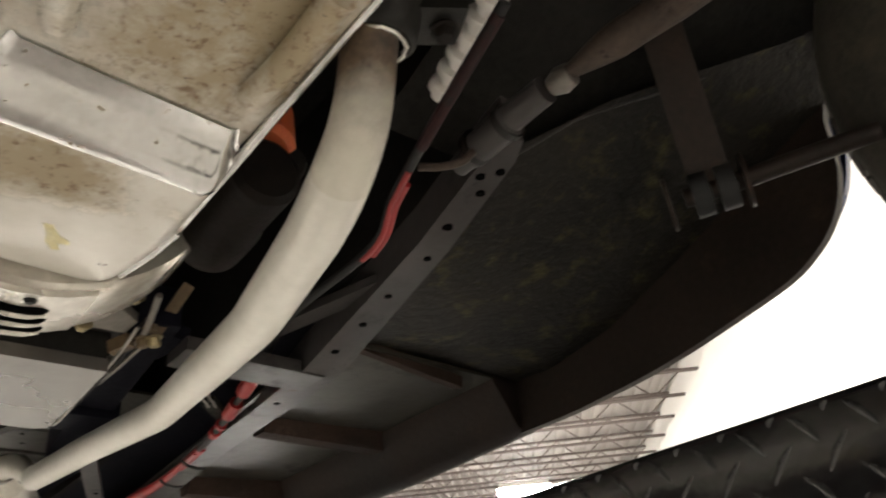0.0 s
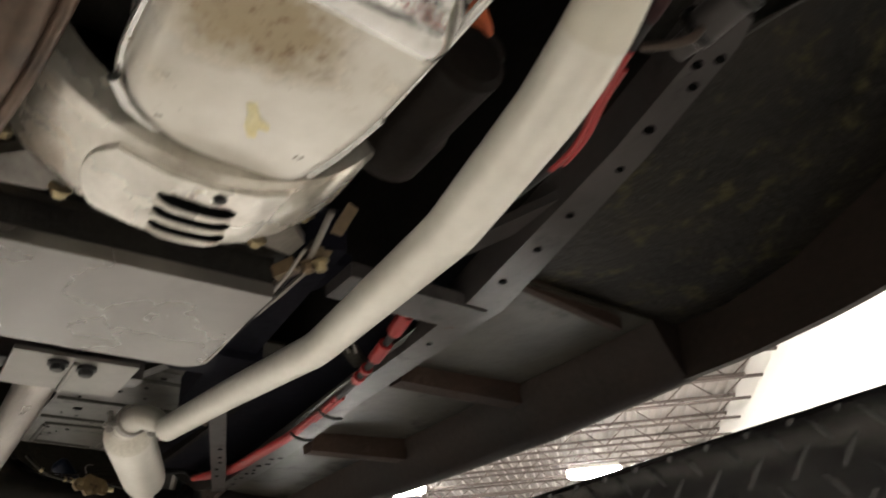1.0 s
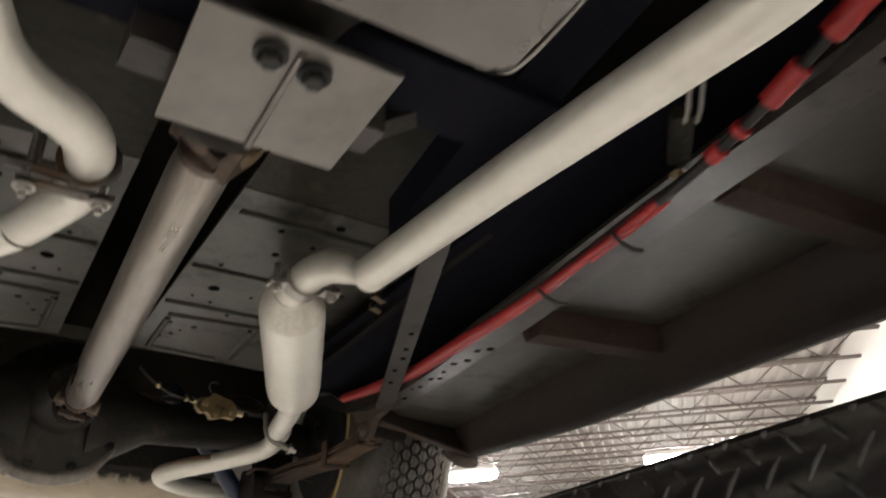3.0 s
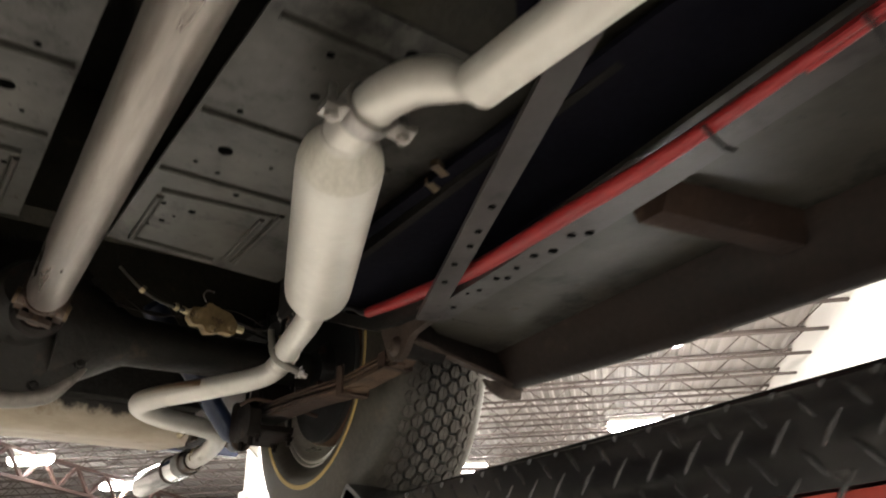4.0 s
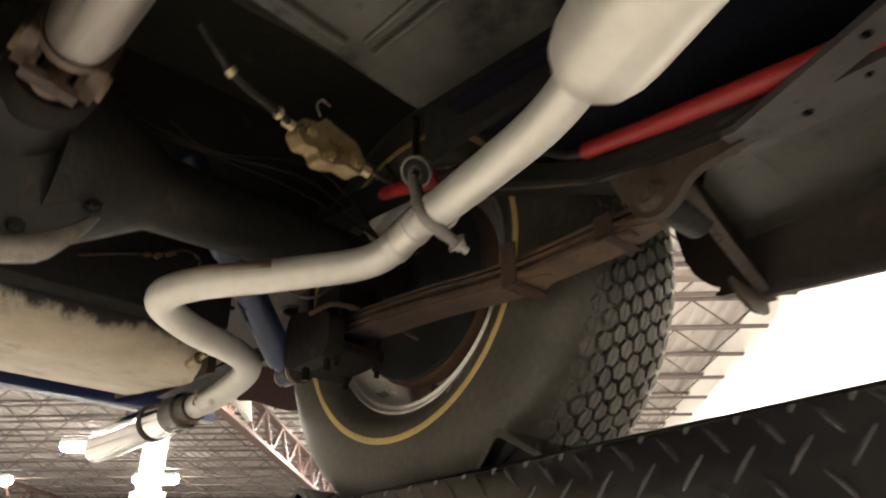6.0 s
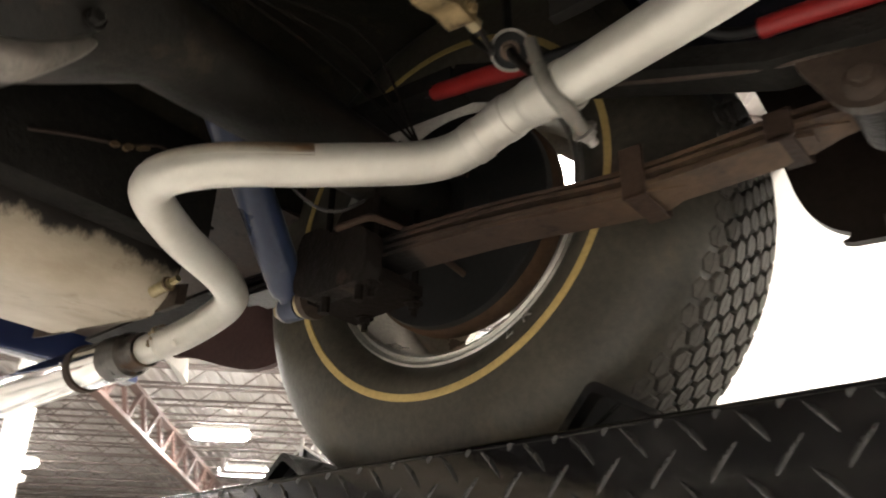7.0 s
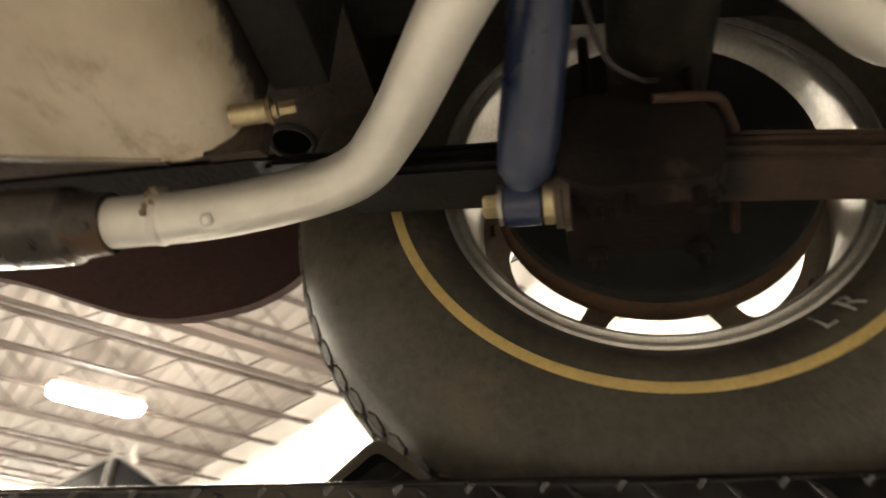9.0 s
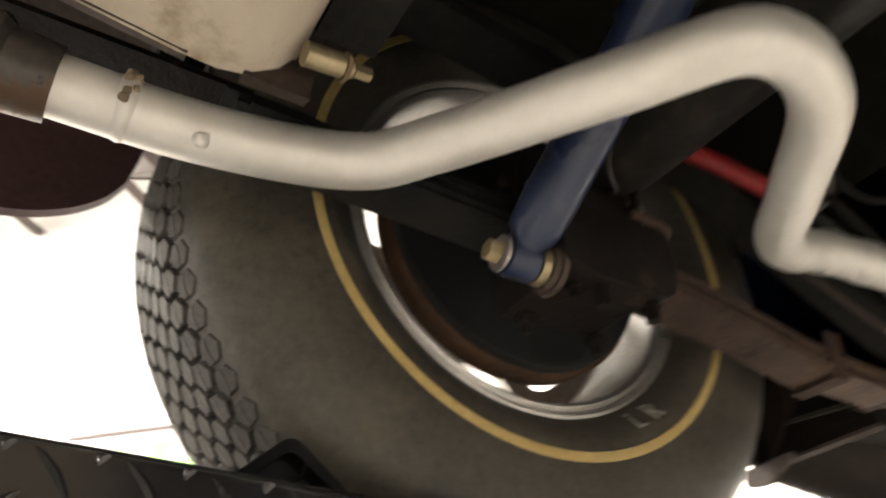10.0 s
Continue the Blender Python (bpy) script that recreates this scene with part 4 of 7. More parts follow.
    # rails
    path = [(0.309, 0.425, 2.207, 0.012), (0.316, 0.45, 2.203, 0.018), (0.340, 0.60, 2.175, 0.021), (0.350, 0.72, 2.153, 0.024), (0.362, 0.88, 2.123, 0.028), (0.376, 1.06, 2.124, 0.024), (0.399, 1.30, 2.131, 0.024), (0.440, 1.60, 2.139, 0.024), (0.471, 1.86, 2.149, 0.0235), (0.495, 2.12, 2.16, 0.023)]
    bm = B()
    prev = None
    for i, (x, y, z, w) in enumerate(path):
        h = 0.05 if y < 1.0 else 0.012
        ring = [bm.verts.new((X(x - w), y, z)), bm.verts.new((X(x + w), y, z)), bm.verts.new((X(x + w), y, z + h)), bm.verts.new((X(x - w), y, z + h))]
        if prev:
            for k in range(4):
                bm.faces.new((prev[k], prev[(k + 1) % 4], ring[(k + 1) % 4], ring[k]))
        else:
            bm.faces.new(ring)
        prev = ring
    bm.faces.new(prev[::-1])
    rail = part("frame_rail", bevelled(bm, 0.006), M["rail"], car, "grey box-section frame rail")

    bolt_line = path[:5] + [(0.386, 1.06, 2.124, 0), (0.407, 1.30, 2.131, 0), (0.444, 1.60, 2.139, 0), (0.474, 1.86, 2.149, 0), (0.497, 2.12, 2.16, 0)]

    def rail_at(y):
        for (xa, ya, za, _), (xb, yb, zb, _) in zip(bolt_line, bolt_line[1:]):
            if ya <= y <= yb:
                t = (y - ya) / (yb - ya)
                return xa + t * (xb - xa), za + t * (zb - za)

    for y, dx, r in ((0.47, 0.010, 0.007), (0.485, -0.008, 0.007), (0.505, 0.006, 0.007), (0.565, -0.002, 0.008), (0.62, 0.004, 0.006), (0.70, -0.003, 0.006), (0.763, -0.003, 0.0065), (0.83, -0.008, 0.007), (1.02, -0.012, 0.006), (1.735, 0.012, 0.0075), (1.752, -0.003, 0.007), (1.80, 0.004, 0.008), (1.825, -0.009, 0.0075), (1.87, -0.006, 0.005), (1.905, 0.003, 0.006), (1.915, -0.009, 0.006), (1.965, -0.006, 0.005), (1.985, -0.014, 0.004), (2.045, -0.002, 0.006)):
        x, z = rail_at(y)
        r = r * 0.78
        # flat black disc on the rail; the hole's dark inside is only colour
        bm = B()
        lathe(bm, [(0.012, 0), (0.012, r), (-0.0006, r), (-0.0007, 0)], (X(x + dx), y, z - 0.0004), (0, 0, 1), 14)
        part("bolt_hole", bm, M["hole"], rail, smooth=0)
    # crossmember and braces
    bm = B()
    prism(bm, [(X(0.17), 0.884, 2.121), (X(0.37), 0.89, 2.1205), (X(0.37), 0.955, 2.1205), (X(0.17), 0.948, 2.121)], (0, 0, 0.018))
    part("crossmember", bevelled(bm, 0.005), M["rail"] if s > 0 else M["under"], car, "pressed steel crossmember")
    bm = beam(B(), (X(0.172), 0.935, 2.137), (X(0.06), 0.915, 2.15), 0.07, 0.02)
    part("crossmember_wing", bevelled(bm, 0.005), M["navy"], car, "black inner end of the crossmember")
    part("brace_bar", bevelled(beam(B(), (X(0.340), 0.69, 2.168), (X(0.262), 0.94, 2.160), 0.028, 0.012), 0.002), M["rail"], car)
    bm = beam(B(), (X(0.475), 2.10, 2.150), (X(0.215), 1.43, 2.165), 0.032, 0.008)
    strut = part("diagonal_strut", bevelled(bm, 0.004), M["rail"], car, "grey diagonal strut with holes")
    for k in (0.2, 0.28, 0.36, 0.415, 0.5):
        p = Vector((0.475, 2.10, 2.150)).lerp(Vector((0.215, 1.43, 2.165)), k)
        bm = B()
        lathe(bm, [(0.01, 0), (0.01, 0.0046), (-0.0006, 0.0046), (-0.0007, 0)], (X(p.x + 0.004 * (1 if k % 0.02 > 0.01 else -1)), p.y, p.z - 0.0004), (0, 0, 1), 12)
        part("bolt_hole", bm, M["hole"], strut, smooth=0)
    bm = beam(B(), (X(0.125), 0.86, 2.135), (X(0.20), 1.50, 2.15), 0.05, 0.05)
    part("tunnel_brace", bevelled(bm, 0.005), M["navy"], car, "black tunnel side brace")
    # rear seat floor beside the shaft
    bm = B()
    Y = X if s > 0 else (lambda x: -0.04 - x)
    x0, x1 = 0.045, 0.357 if s > 0 else 0.44
    # the front piece takes a darker olive-black than the panel behind it
    prism(bm, [(Y(x0), 1.40, 2.250), (Y(x1), 1.40, 2.250), (Y(x1), 1.668, 2.2655), (Y(x0), 1.652, 2.2645)], (0, 0, 0.006))
    part("floor_front", bm, M["rearunder"], car, "black front of the rear floor", 0)
    bm = B()
    prism(bm, [(Y(x0), 1.654, 2.2634), (Y(x1), 1.670, 2.2643), (Y(x1), 2.43, 2.307), (Y(x0), 2.393, 2.305)], (0, 0, 0.006))
    pan = part("rear_floor_panel", bm, M["floor2"], car, "worn grey rear floor pressing", 0)

    def floor_z(y):
        return 2.245 + (y - 1.33) * 0.0565

    for pts, light in ((((0.074, 2.19), (0.078, 2.371)), 0), (((0.078, 2.371), (0.219, 2.389)), 0), (((0.235, 2.372), (0.227, 2.181)), 1), (((0.071, 2.17), (0.24, 2.159)), 0),
                       (((0.05, 2.104), (0.31, 2.104)), 0), (((0.05, 1.93), (0.31, 1.935)), 0), (((0.06, 1.72), (0.31, 1.73)), 0), (((0.255, 2.38), (0.247, 2.15)), 0)):
        (xa, ya), (xb, yb) = pts
        bm = tube(B(), [(Y(xa), ya, floor_z(ya) - 0.001), (Y(xb), yb, floor_z(yb) - 0.001)], 0.0045, 10)
        part("pressed_rib", bm, M["floor2"], pan)
        if not light:
            # dark tube beside the rib paints the groove's grime and shade
            side = Vector((yb - ya, xa - xb)).normalized() * 0.0065
            bm = tube(B(), [(Y(xa + side.x), ya + side.y, floor_z(ya) + 0.001), (Y(xb + side.x), yb + side.y, floor_z(yb) + 0.001)], 0.0024, 8)
            part("groove_line", bm, M["rearunder"], pan, "dark line painted as the groove's grime and shade")
    # drain holes are black discs, their shade painted on the panel
    for x, y, r in HOLES:
        bm = B()
        z = floor_z(y)
        lathe(bm, [(0.006, 0), (0.006, r), (-0.001, r), (-0.0011, 0)], (Y(x), y, z), (0, -0.056, 1), 14)
        part("drain_hole", bm, M["hole"], pan, smooth=0)

# black undercoated tunnel underside, and dark sheets filling the gaps beside it
bm = box(B(), (CX - 0.80, -0.85, 2.60), (CX + 0.80, 2.44, 2.66))
part("tunnel_underside", bm, M["under"], car, "black undercoated tunnel underside", 0)
for s in (1, -1):
    X = functools.partial(mirror, s)
    # added sheet; the gap's shade is put into its near-black colour
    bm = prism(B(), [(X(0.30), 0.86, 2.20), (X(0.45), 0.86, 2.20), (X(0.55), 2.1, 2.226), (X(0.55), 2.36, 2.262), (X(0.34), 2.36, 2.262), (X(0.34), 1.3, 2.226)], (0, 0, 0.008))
    part("gap_fill_sheet", bm, M["navy"], car, "navy-black sheet filling the dark gap between floor and tunnel", 0)
for x in (0.36, 2 * CX - 0.372):
    part("tunnel_side", box(B(), (x, 0.5, 2.235), (x + 0.012, 2.42, 2.60)), M["under"], car, "black undercoated side wall", 0)
bm = B()
prism(bm, [(CX - 0.80, 2.42, 2.31), (CX - 0.80, 2.46, 2.56), (CX - 0.80, 2.95, 2.62), (CX - 0.80, 3.0, 2.33), (CX - 0.80, 3.84, 2.34), (CX - 0.80, 3.84, 2.36), (CX - 0.80, 3.02, 2.36), (CX - 0.80, 2.97, 2.66), (CX - 0.80, 2.44, 2.64), (CX - 0.80, 2.40, 2.33)], (1.6, 0, 0))
part("rear_underbody", bm, M["rearunder"], car, "black undercoated kick-up over the axle", 30)
part("valance", bevelled(box(B(), (CX - 0.8, 3.80, 2.262), (CX + 0.86, 3.85, 2.45)), 0.008), M["body"], car, "dark blue rear valance")
bm = B()
prism(bm, [(0.76, 3.60, 2.27), (0.80, 3.60, 2.27), (0.80, 3.59, 2.225)], (0, 0.02, 0))
prism(bm, [(0.70, 3.58, 2.30), (0.80, 3.60, 2.28), (0.80, 3.6, 2.235), (0.72, 3.58, 2.27)], (0, 0.01, 0))
part("corner_tab", bm, M["white"], car, "pale corner tab under the quarter end", 0)


# engine sump, bell housing, gearbox pan
def sump():
    low = rounded([(-0.147, 0.478, 2.083), (-0.149, 0.655, 2.083), (-0.098, 0.702, 2.083), (0.016, 0.712, 2.083), (0.036, 0.62, 2.083), (0.037, 0.492, 2.083)], [0.02, 0.05, 0.05, 0.028, 0.05, 0.02], 8)
    bm = pressed_pan(B(), low, 0.16, 0.022, 0.06)
    ob = part("oil_pan", bm, M["pan"], car, "pale rust-speckled engine oil pan")
    bm = prism(B(), [(-0.15, 0.52, 2.116), (-0.16, 0.2, 2.13), (-0.15, -0.25, 2.15), (0.04, -0.25, 2.15), (0.05, 0.2, 2.13), (0.036, 0.55, 2.116)], (0, 0, 0.13))
    part("shallow_pan", bevelled(bm, 0.014, 3), M["pan"], ob, "stained shallow front of the pan")
    # sloping step between the deep and the shallow part, rounded at both ends
    bm = B()
    rows = []
    for i in range(25):
        u = i / 24
        edge = abs(2 * u - 1)
        lift = 0.022 * max(0.0, (edge - 0.86) / 0.14) ** 2
        y0 = 0.478 + 0.016 * u - 0.010 * max(0.0, (edge - 0.8) / 0.2) ** 2
        rows.append([bm.verts.new((-0.148 + 0.187 * u, y0 + dy, z + lift)) for dy, z in ((0.026, 2.0856), (0.015, 2.0826), (0.009, 2.0830), (0.003, 2.087), (-0.003, 2.0945), (-0.009, 2.103), (-0.015, 2.1098), (-0.022, 2.1142), (-0.030, 2.1172))])
    for ra, rb in zip(rows, rows[1:]):
        for k in range(8):
            bm.faces.new((ra[k], ra[k + 1], rb[k + 1], rb[k]))
    part("step_ridge", bm, M["ridge"], ob, "shiny rust-specked sloping step of the pan", 80)
    for sx, xa in ((1, 0.0425), (-1, -0.1525)):
        side = [(xa + 0.006 * sx, 0.10, 2.137), (xa + 0.004 * sx, 0.34, 2.126), (xa, 0.46, 2.113), (xa - 0.002 * sx, 0.52, 2.107), (xa - 0.001 * sx, 0.62, 2.107), (xa - 0.008 * sx, 0.668, 2.109)]
        part("side_rim", tube(B(), smooth_path(side, 6), 0.0042, 12), M["ridge"], ob, "bright rolled side rim of the pan")
    for x in (-0.13, 0.02):
        bm = tube(B(), smooth_path([(x, 0.30, 2.116), (x * 0.96, 0.37, 2.111), (x * 0.9, 0.42, 2.116)]), 0.012, 12)
        part("pressed_bead", bm, M["pan"], ob)
    bm = prism(B(), [(-0.066, 0.613, 2.0826), (-0.059, 0.612, 2.0826), (-0.050, 0.626, 2.0826), (-0.040, 0.632, 2.0826), (-0.038, 0.638, 2.0826), (-0.047, 0.639, 2.0826), (-0.043, 0.650, 2.0826), (-0.049, 0.652, 2.0826), (-0.057, 0.640, 2.0826), (-0.060, 0.626, 2.0826)], (0, 0, 0.001))
    part("crayon_mark", bm, M["crayon"], ob, "faint yellow crayon mark", 0)
    rim = [(-0.150, 0.655, 2.100), (-0.128, 0.684, 2.098), (-0.09, 0.705, 2.097), (-0.03, 0.713, 2.096), (0.012, 0.714, 2.097), (0.032, 0.66, 2.100), (0.040, 0.60, 2.102)]
    part("pan_rim", tube(B(), smooth_path(rim, 6), 0.005, 12), M["ridge"], ob, "bright rolled rim of the pan")
    bm = prism(B(), [(-0.2, 0.73, 2.2), (-0.2, -0.3, 2.22), (0.09, -0.3, 2.22), (0.09, 0.73, 2.2)], (0, 0, 0.18))
    part("engine_block", bm, M["under"], car, "black greasy engine block", 0)


sump()


def bell_housing():
    bx, bz = -0.06, 2.256
    bm = B()
    lathe(bm, [(-0.005, 0.15), (-0.005, 0.184), (0.0, 0.188), (0.085, 0.190), (0.102, 0.187), (0.122, 0.174), (0.142, 0.15), (0.165, 0.12)], (bx, 0.70, bz), (0, 1, 0), 96)
    bell = part("bell_housing", bm, M["bellalu"], car, "cast aluminium bell housing with brown oil stains", 50)

    def on_bell(x, y):
        r = 0.1905 - max(0.0, y - 0.785) * 0.12
        return Vector((x, y, bz - math.sqrt(r * r - (x - bx) ** 2)))

    # pale pressed cover, its left edge rounded
    bm = B()
    grid = []
    for i in range(19):
        row = []
        for k in range(9):
            u, v = i / 18, k / 8
            bow = 0.016 * (2 * v - 1) ** 2 * (1 - u)
            q = on_bell(-0.146 + bow + (0.156 - bow) * u, 0.704 + 0.092 * v) + Vector((0, 0, -0.0035 + 0.0012 * noise.noise((9 * u, 5 * v, 2))))
            row.append((bm.verts.new(q), bm.verts.new(q + Vector((0, 0, 0.012)))))
        grid.append(row)
    for i in range(18):
        for k in range(8):
            for t in (0, 1):
                bm.faces.new((grid[i][k][t], grid[i + 1][k][t], grid[i + 1][k + 1][t], grid[i][k + 1][t]))
    for i in range(18):
        for k in (0, 8):
            bm.faces.new((grid[i][k][0], grid[i + 1][k][0], grid[i + 1][k][1], grid[i][k][1]))
    for k in range(8):
        for i in (0, 18):
            bm.faces.new((grid[i][k][0], grid[i][k + 1][0], grid[i][k + 1][1], grid[i][k][1]))
    cover = part("inspection_cover", bevelled(bm, 0.0025, 3, 50), M["alu"], bell, "pale pressed inspection cover", 50)
    # black tubes on the cover stand for the shaded louvre openings
    for k, y in enumerate((0.734, 0.756, 0.778)):
        pts = [on_bell(-0.090 + 0.003 * k + 0.066 * i / 10, y + 0.003 * (i / 10)) + Vector((0, 0, -0.0027)) for i in range(11)]
        part("vent_slot", tube(B(), pts, [0.0025, 0.0052] + [0.0062 - 0.0005 * k] * 7 + [0.0052, 0.0025], 10), M["hole"], cover, "black louvre slot")
        part("louvre_rib", tube(B(), [q + Vector((0, 0.0108, -0.0016)) for q in pts], [0.0015, 0.003] + [0.0044] * 7 + [0.003, 0.0015], 10), M["alu"], cover, "bright pressed louvre rib")
    part("cover_screw", bolt(B(), on_bell(-0.045, 0.716) + Vector((0, 0, -0.0035)), (0, 0, -1), 0.004, 0.004), M["rubber"], cover, "small dark screw")
    for a in (-58,):
        x, z = bx + 0.196 * math.sin(radians(a)), bz - 0.196 * math.cos(radians(a))
        part("bolt_ear", bevelled(box(B(), (x - 0.02, 0.70, z - 0.016), (x + 0.02, 0.722, z + 0.026)), 0.008, 3), M["bellalu"], bell)
    # thin cast webs and a scraped flange at the rear of the housing
    for sx in (1, -1):
        web = [(bx + sx * 0.075, 0.795, 2.094), (bx + sx * 0.118, 0.808, 2.122), (bx + sx * 0.158, 0.858, 2.130), (bx + sx * 0.150, 0.874, 2.121), (bx + sx * 0.10, 0.842, 2.106)]
        part("housing_web", bevelled(prism(B(), web, (0, 0, 0.012)), 0.003, 2), M["lip"], bell, "cast mounting web")
    for a in (-52, -30, 30, 52):
        part("housing_bolt", bolt(B(), (bx + 0.180 * math.sin(radians(a)), 0.822, bz - 0.180 * math.cos(radians(a))), (0, 1, -0.6), 0.007, 0.009), M["brass"], bell)
    starter = part("starter", lathe(B(), [(0, 0), (0, 0.03), (0.006, 0.037), (0.10, 0.037), (0.106, 0.041), (0.16, 0.041), (0.17, 0.03), (0.17, 0)], (0.106, 0.56, 2.172), (0.08, 1, 0.05), 36), M["grease"], car, "black starter motor")
    part("solenoid", lathe(B(), [(0, 0), (0, 0.017), (0.004, 0.02), (0.09, 0.02), (0.09, 0)], (0.135, 0.57, 2.20), (0.08, 1, 0.05), 24), M["black"], starter, "black starter solenoid")
    part("oil_filter", lathe(B(), [(0, 0), (0, 0.03), (0.008, 0.037), (0.07, 0.038), (0.076, 0.03), (0.076, 0)], (0.108, 0.585, 2.205), (0.1, 0.3, 0.9), 32), M["orange"], car, "orange oil filter")


bell_housing()


def gearbox():
    pts = [(-0.2, 0.905), (-0.2, 1.085), (-0.19, 1.11), (-0.145, 1.142), (0.07, 1.148), (0.086, 1.135), (0.086, 0.905)]
    bm = prism(B(), [(x, y, 2.083) for x, y in pts], (0, 0, 0.016))
    pan = part("gearbox_pan", bevelled(bm, 0.011, 4), M["transpan"], car, "dented grey gearbox pan")
    bm = prism(B(), [(x * 1.06 + 0.003, y + (0.012 if y > 1 else -0.012), 2.132) for x, y in pts], (0, 0, 0.008))
    part("pan_flange", bm, M["black"], pan, "", 0)
    # the pan's wall is coloured black, apart from its grey bottom
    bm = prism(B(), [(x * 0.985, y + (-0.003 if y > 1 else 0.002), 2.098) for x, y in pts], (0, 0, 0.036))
    part("pan_wall", bm, M["under"], pan, "black side wall of the gearbox pan", 0)
    bm = prism(B(), [(-0.19, 0.86, 2.142), (-0.2, 1.12, 2.142), (0.08, 1.14, 2.142), (0.09, 0.86, 2.142)], (0, 0, 0.2))
    part("gearbox_case", bm, M["under"], car, "black oily gearbox case", 0)
    for x, y in ((0.092, 0.93), (0.092, 1.0), (0.092, 1.08), (-0.206, 0.95), (-0.206, 1.05)):
        part("pan_bolt", bolt(B(), (x, y, 2.132), (0, 0, -1), 0.006, 0.007), M["brass"], pan)
    bm = tube(B(), bent_path([(0.10, 0.80, 2.14), (0.115, 0.88, 2.125), (0.105, 1.0, 2.13)], 0.02), 0.004, 8)
    part("shift_linkage", bm, M["lip"], car)
    bm = B()
    bolt(bm, (0.115, 0.885, 2.124), (0.2, 0, -1), 0.008, 0.012)
    box(bm, (0.106, 0.862, 2.127), (0.124, 0.874, 2.16))
    part("linkage_joint", bevelled(bm, 0.002, 1), M["tan"], car, "dull tan shift linkage joint")
    part("cooler_line", tube(B(), smooth_path([(0.10, 0.86, 2.125), (0.0945, 0.91, 2.104), (0.0935, 1.03, 2.094), (0.0935, 1.14, 2.090), (0.09, 1.17, 2.12)]), 0.0022, 8), M["steel"], car, "bright thin cooler line along the pan")
    part("cooler_line", tube(B(), smooth_path([(0.108, 0.85, 2.135), (0.104, 0.93, 2.112), (0.104, 1.06, 2.104), (0.104, 1.16, 2.11), (0.10, 1.2, 2.14)]), 0.003, 8), M["grease"], car, "dark cooler line beside the pan")
    lever = part("shift_lever", bevelled(beam(B(), (0.124, 0.872, 2.124), (0.150, 0.842, 2.186), 0.014, 0.006, (0, 1, 0)), 0.002), M["tan"], car, "dull tan shift lever")
    part("lever_pin", bolt(B(), (0.124, 0.872, 2.122), (0.2, 0, -1), 0.007, 0.012), M["brass"], lever)
    part("lever_rod", tube(B(), [(0.118, 0.884, 2.118), (0.113, 0.95, 2.112), (0.110, 1.02, 2.112)], 0.003, 10), M["lip"], car, "thin worn shift rod")
    part("rod_fork", bevelled(beam(B(), (0.104, 0.885, 2.112), (0.088, 0.905, 2.105), 0.014, 0.016), 0.003), M["tan"], car, "worn linkage fork")
    bm = B()
    lathe(bm, [(0, 0.075), (0.12, 0.06), (0.2, 0.05), (0.28, 0.045), (0.28, 0)], (CX, 1.13, 2.18), (0, 1, 0), 32)
    part("gearbox_tail", bm, M["black"], car, "dark gearbox tail housing")
    bm = prism(B(), [(-0.123, 1.182, 2.086), (0.026, 1.189, 2.087), (0.029, 1.329, 2.091), (-0.12, 1.324, 2.091)], (0, 0, 0.006))
    pl = part("mount_plate", bevelled(bm, 0.0015, 1), M["plate"], car, "pale bare steel gearbox mount plate")
    for x, y in ((-0.068, 1.208), (-0.033, 1.214)):
        bm = B()
        lathe(bm, [(-0.002, 0.0), (-0.002, 0.0125), (0.001, 0.0125), (0.001, 0)], (x, y, 2.086), (0, 0, 1), 20)
        bolt(bm, (x, y, 2.084), (0, 0, -1), 0.0088, 0.009)
        part("mount_bolt", bm, M["rubber"], pl, "black mount bolt")
    part("weld_seam", tube(B(), [(-0.048, 1.20, 2.0855), (-0.045, 1.326, 2.0895)], 0.0035, 8), M["plate"], pl, "raised weld seam")
    part("mount_bar", bevelled(beam(B(), (-0.155, 1.275, 2.102), (0.052, 1.29, 2.102), 0.036, 0.028), 0.012, 3), M["rail"], car, "grey mount crossbar")
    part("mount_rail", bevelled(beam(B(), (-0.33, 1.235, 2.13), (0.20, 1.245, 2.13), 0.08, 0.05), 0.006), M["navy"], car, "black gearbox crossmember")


gearbox()


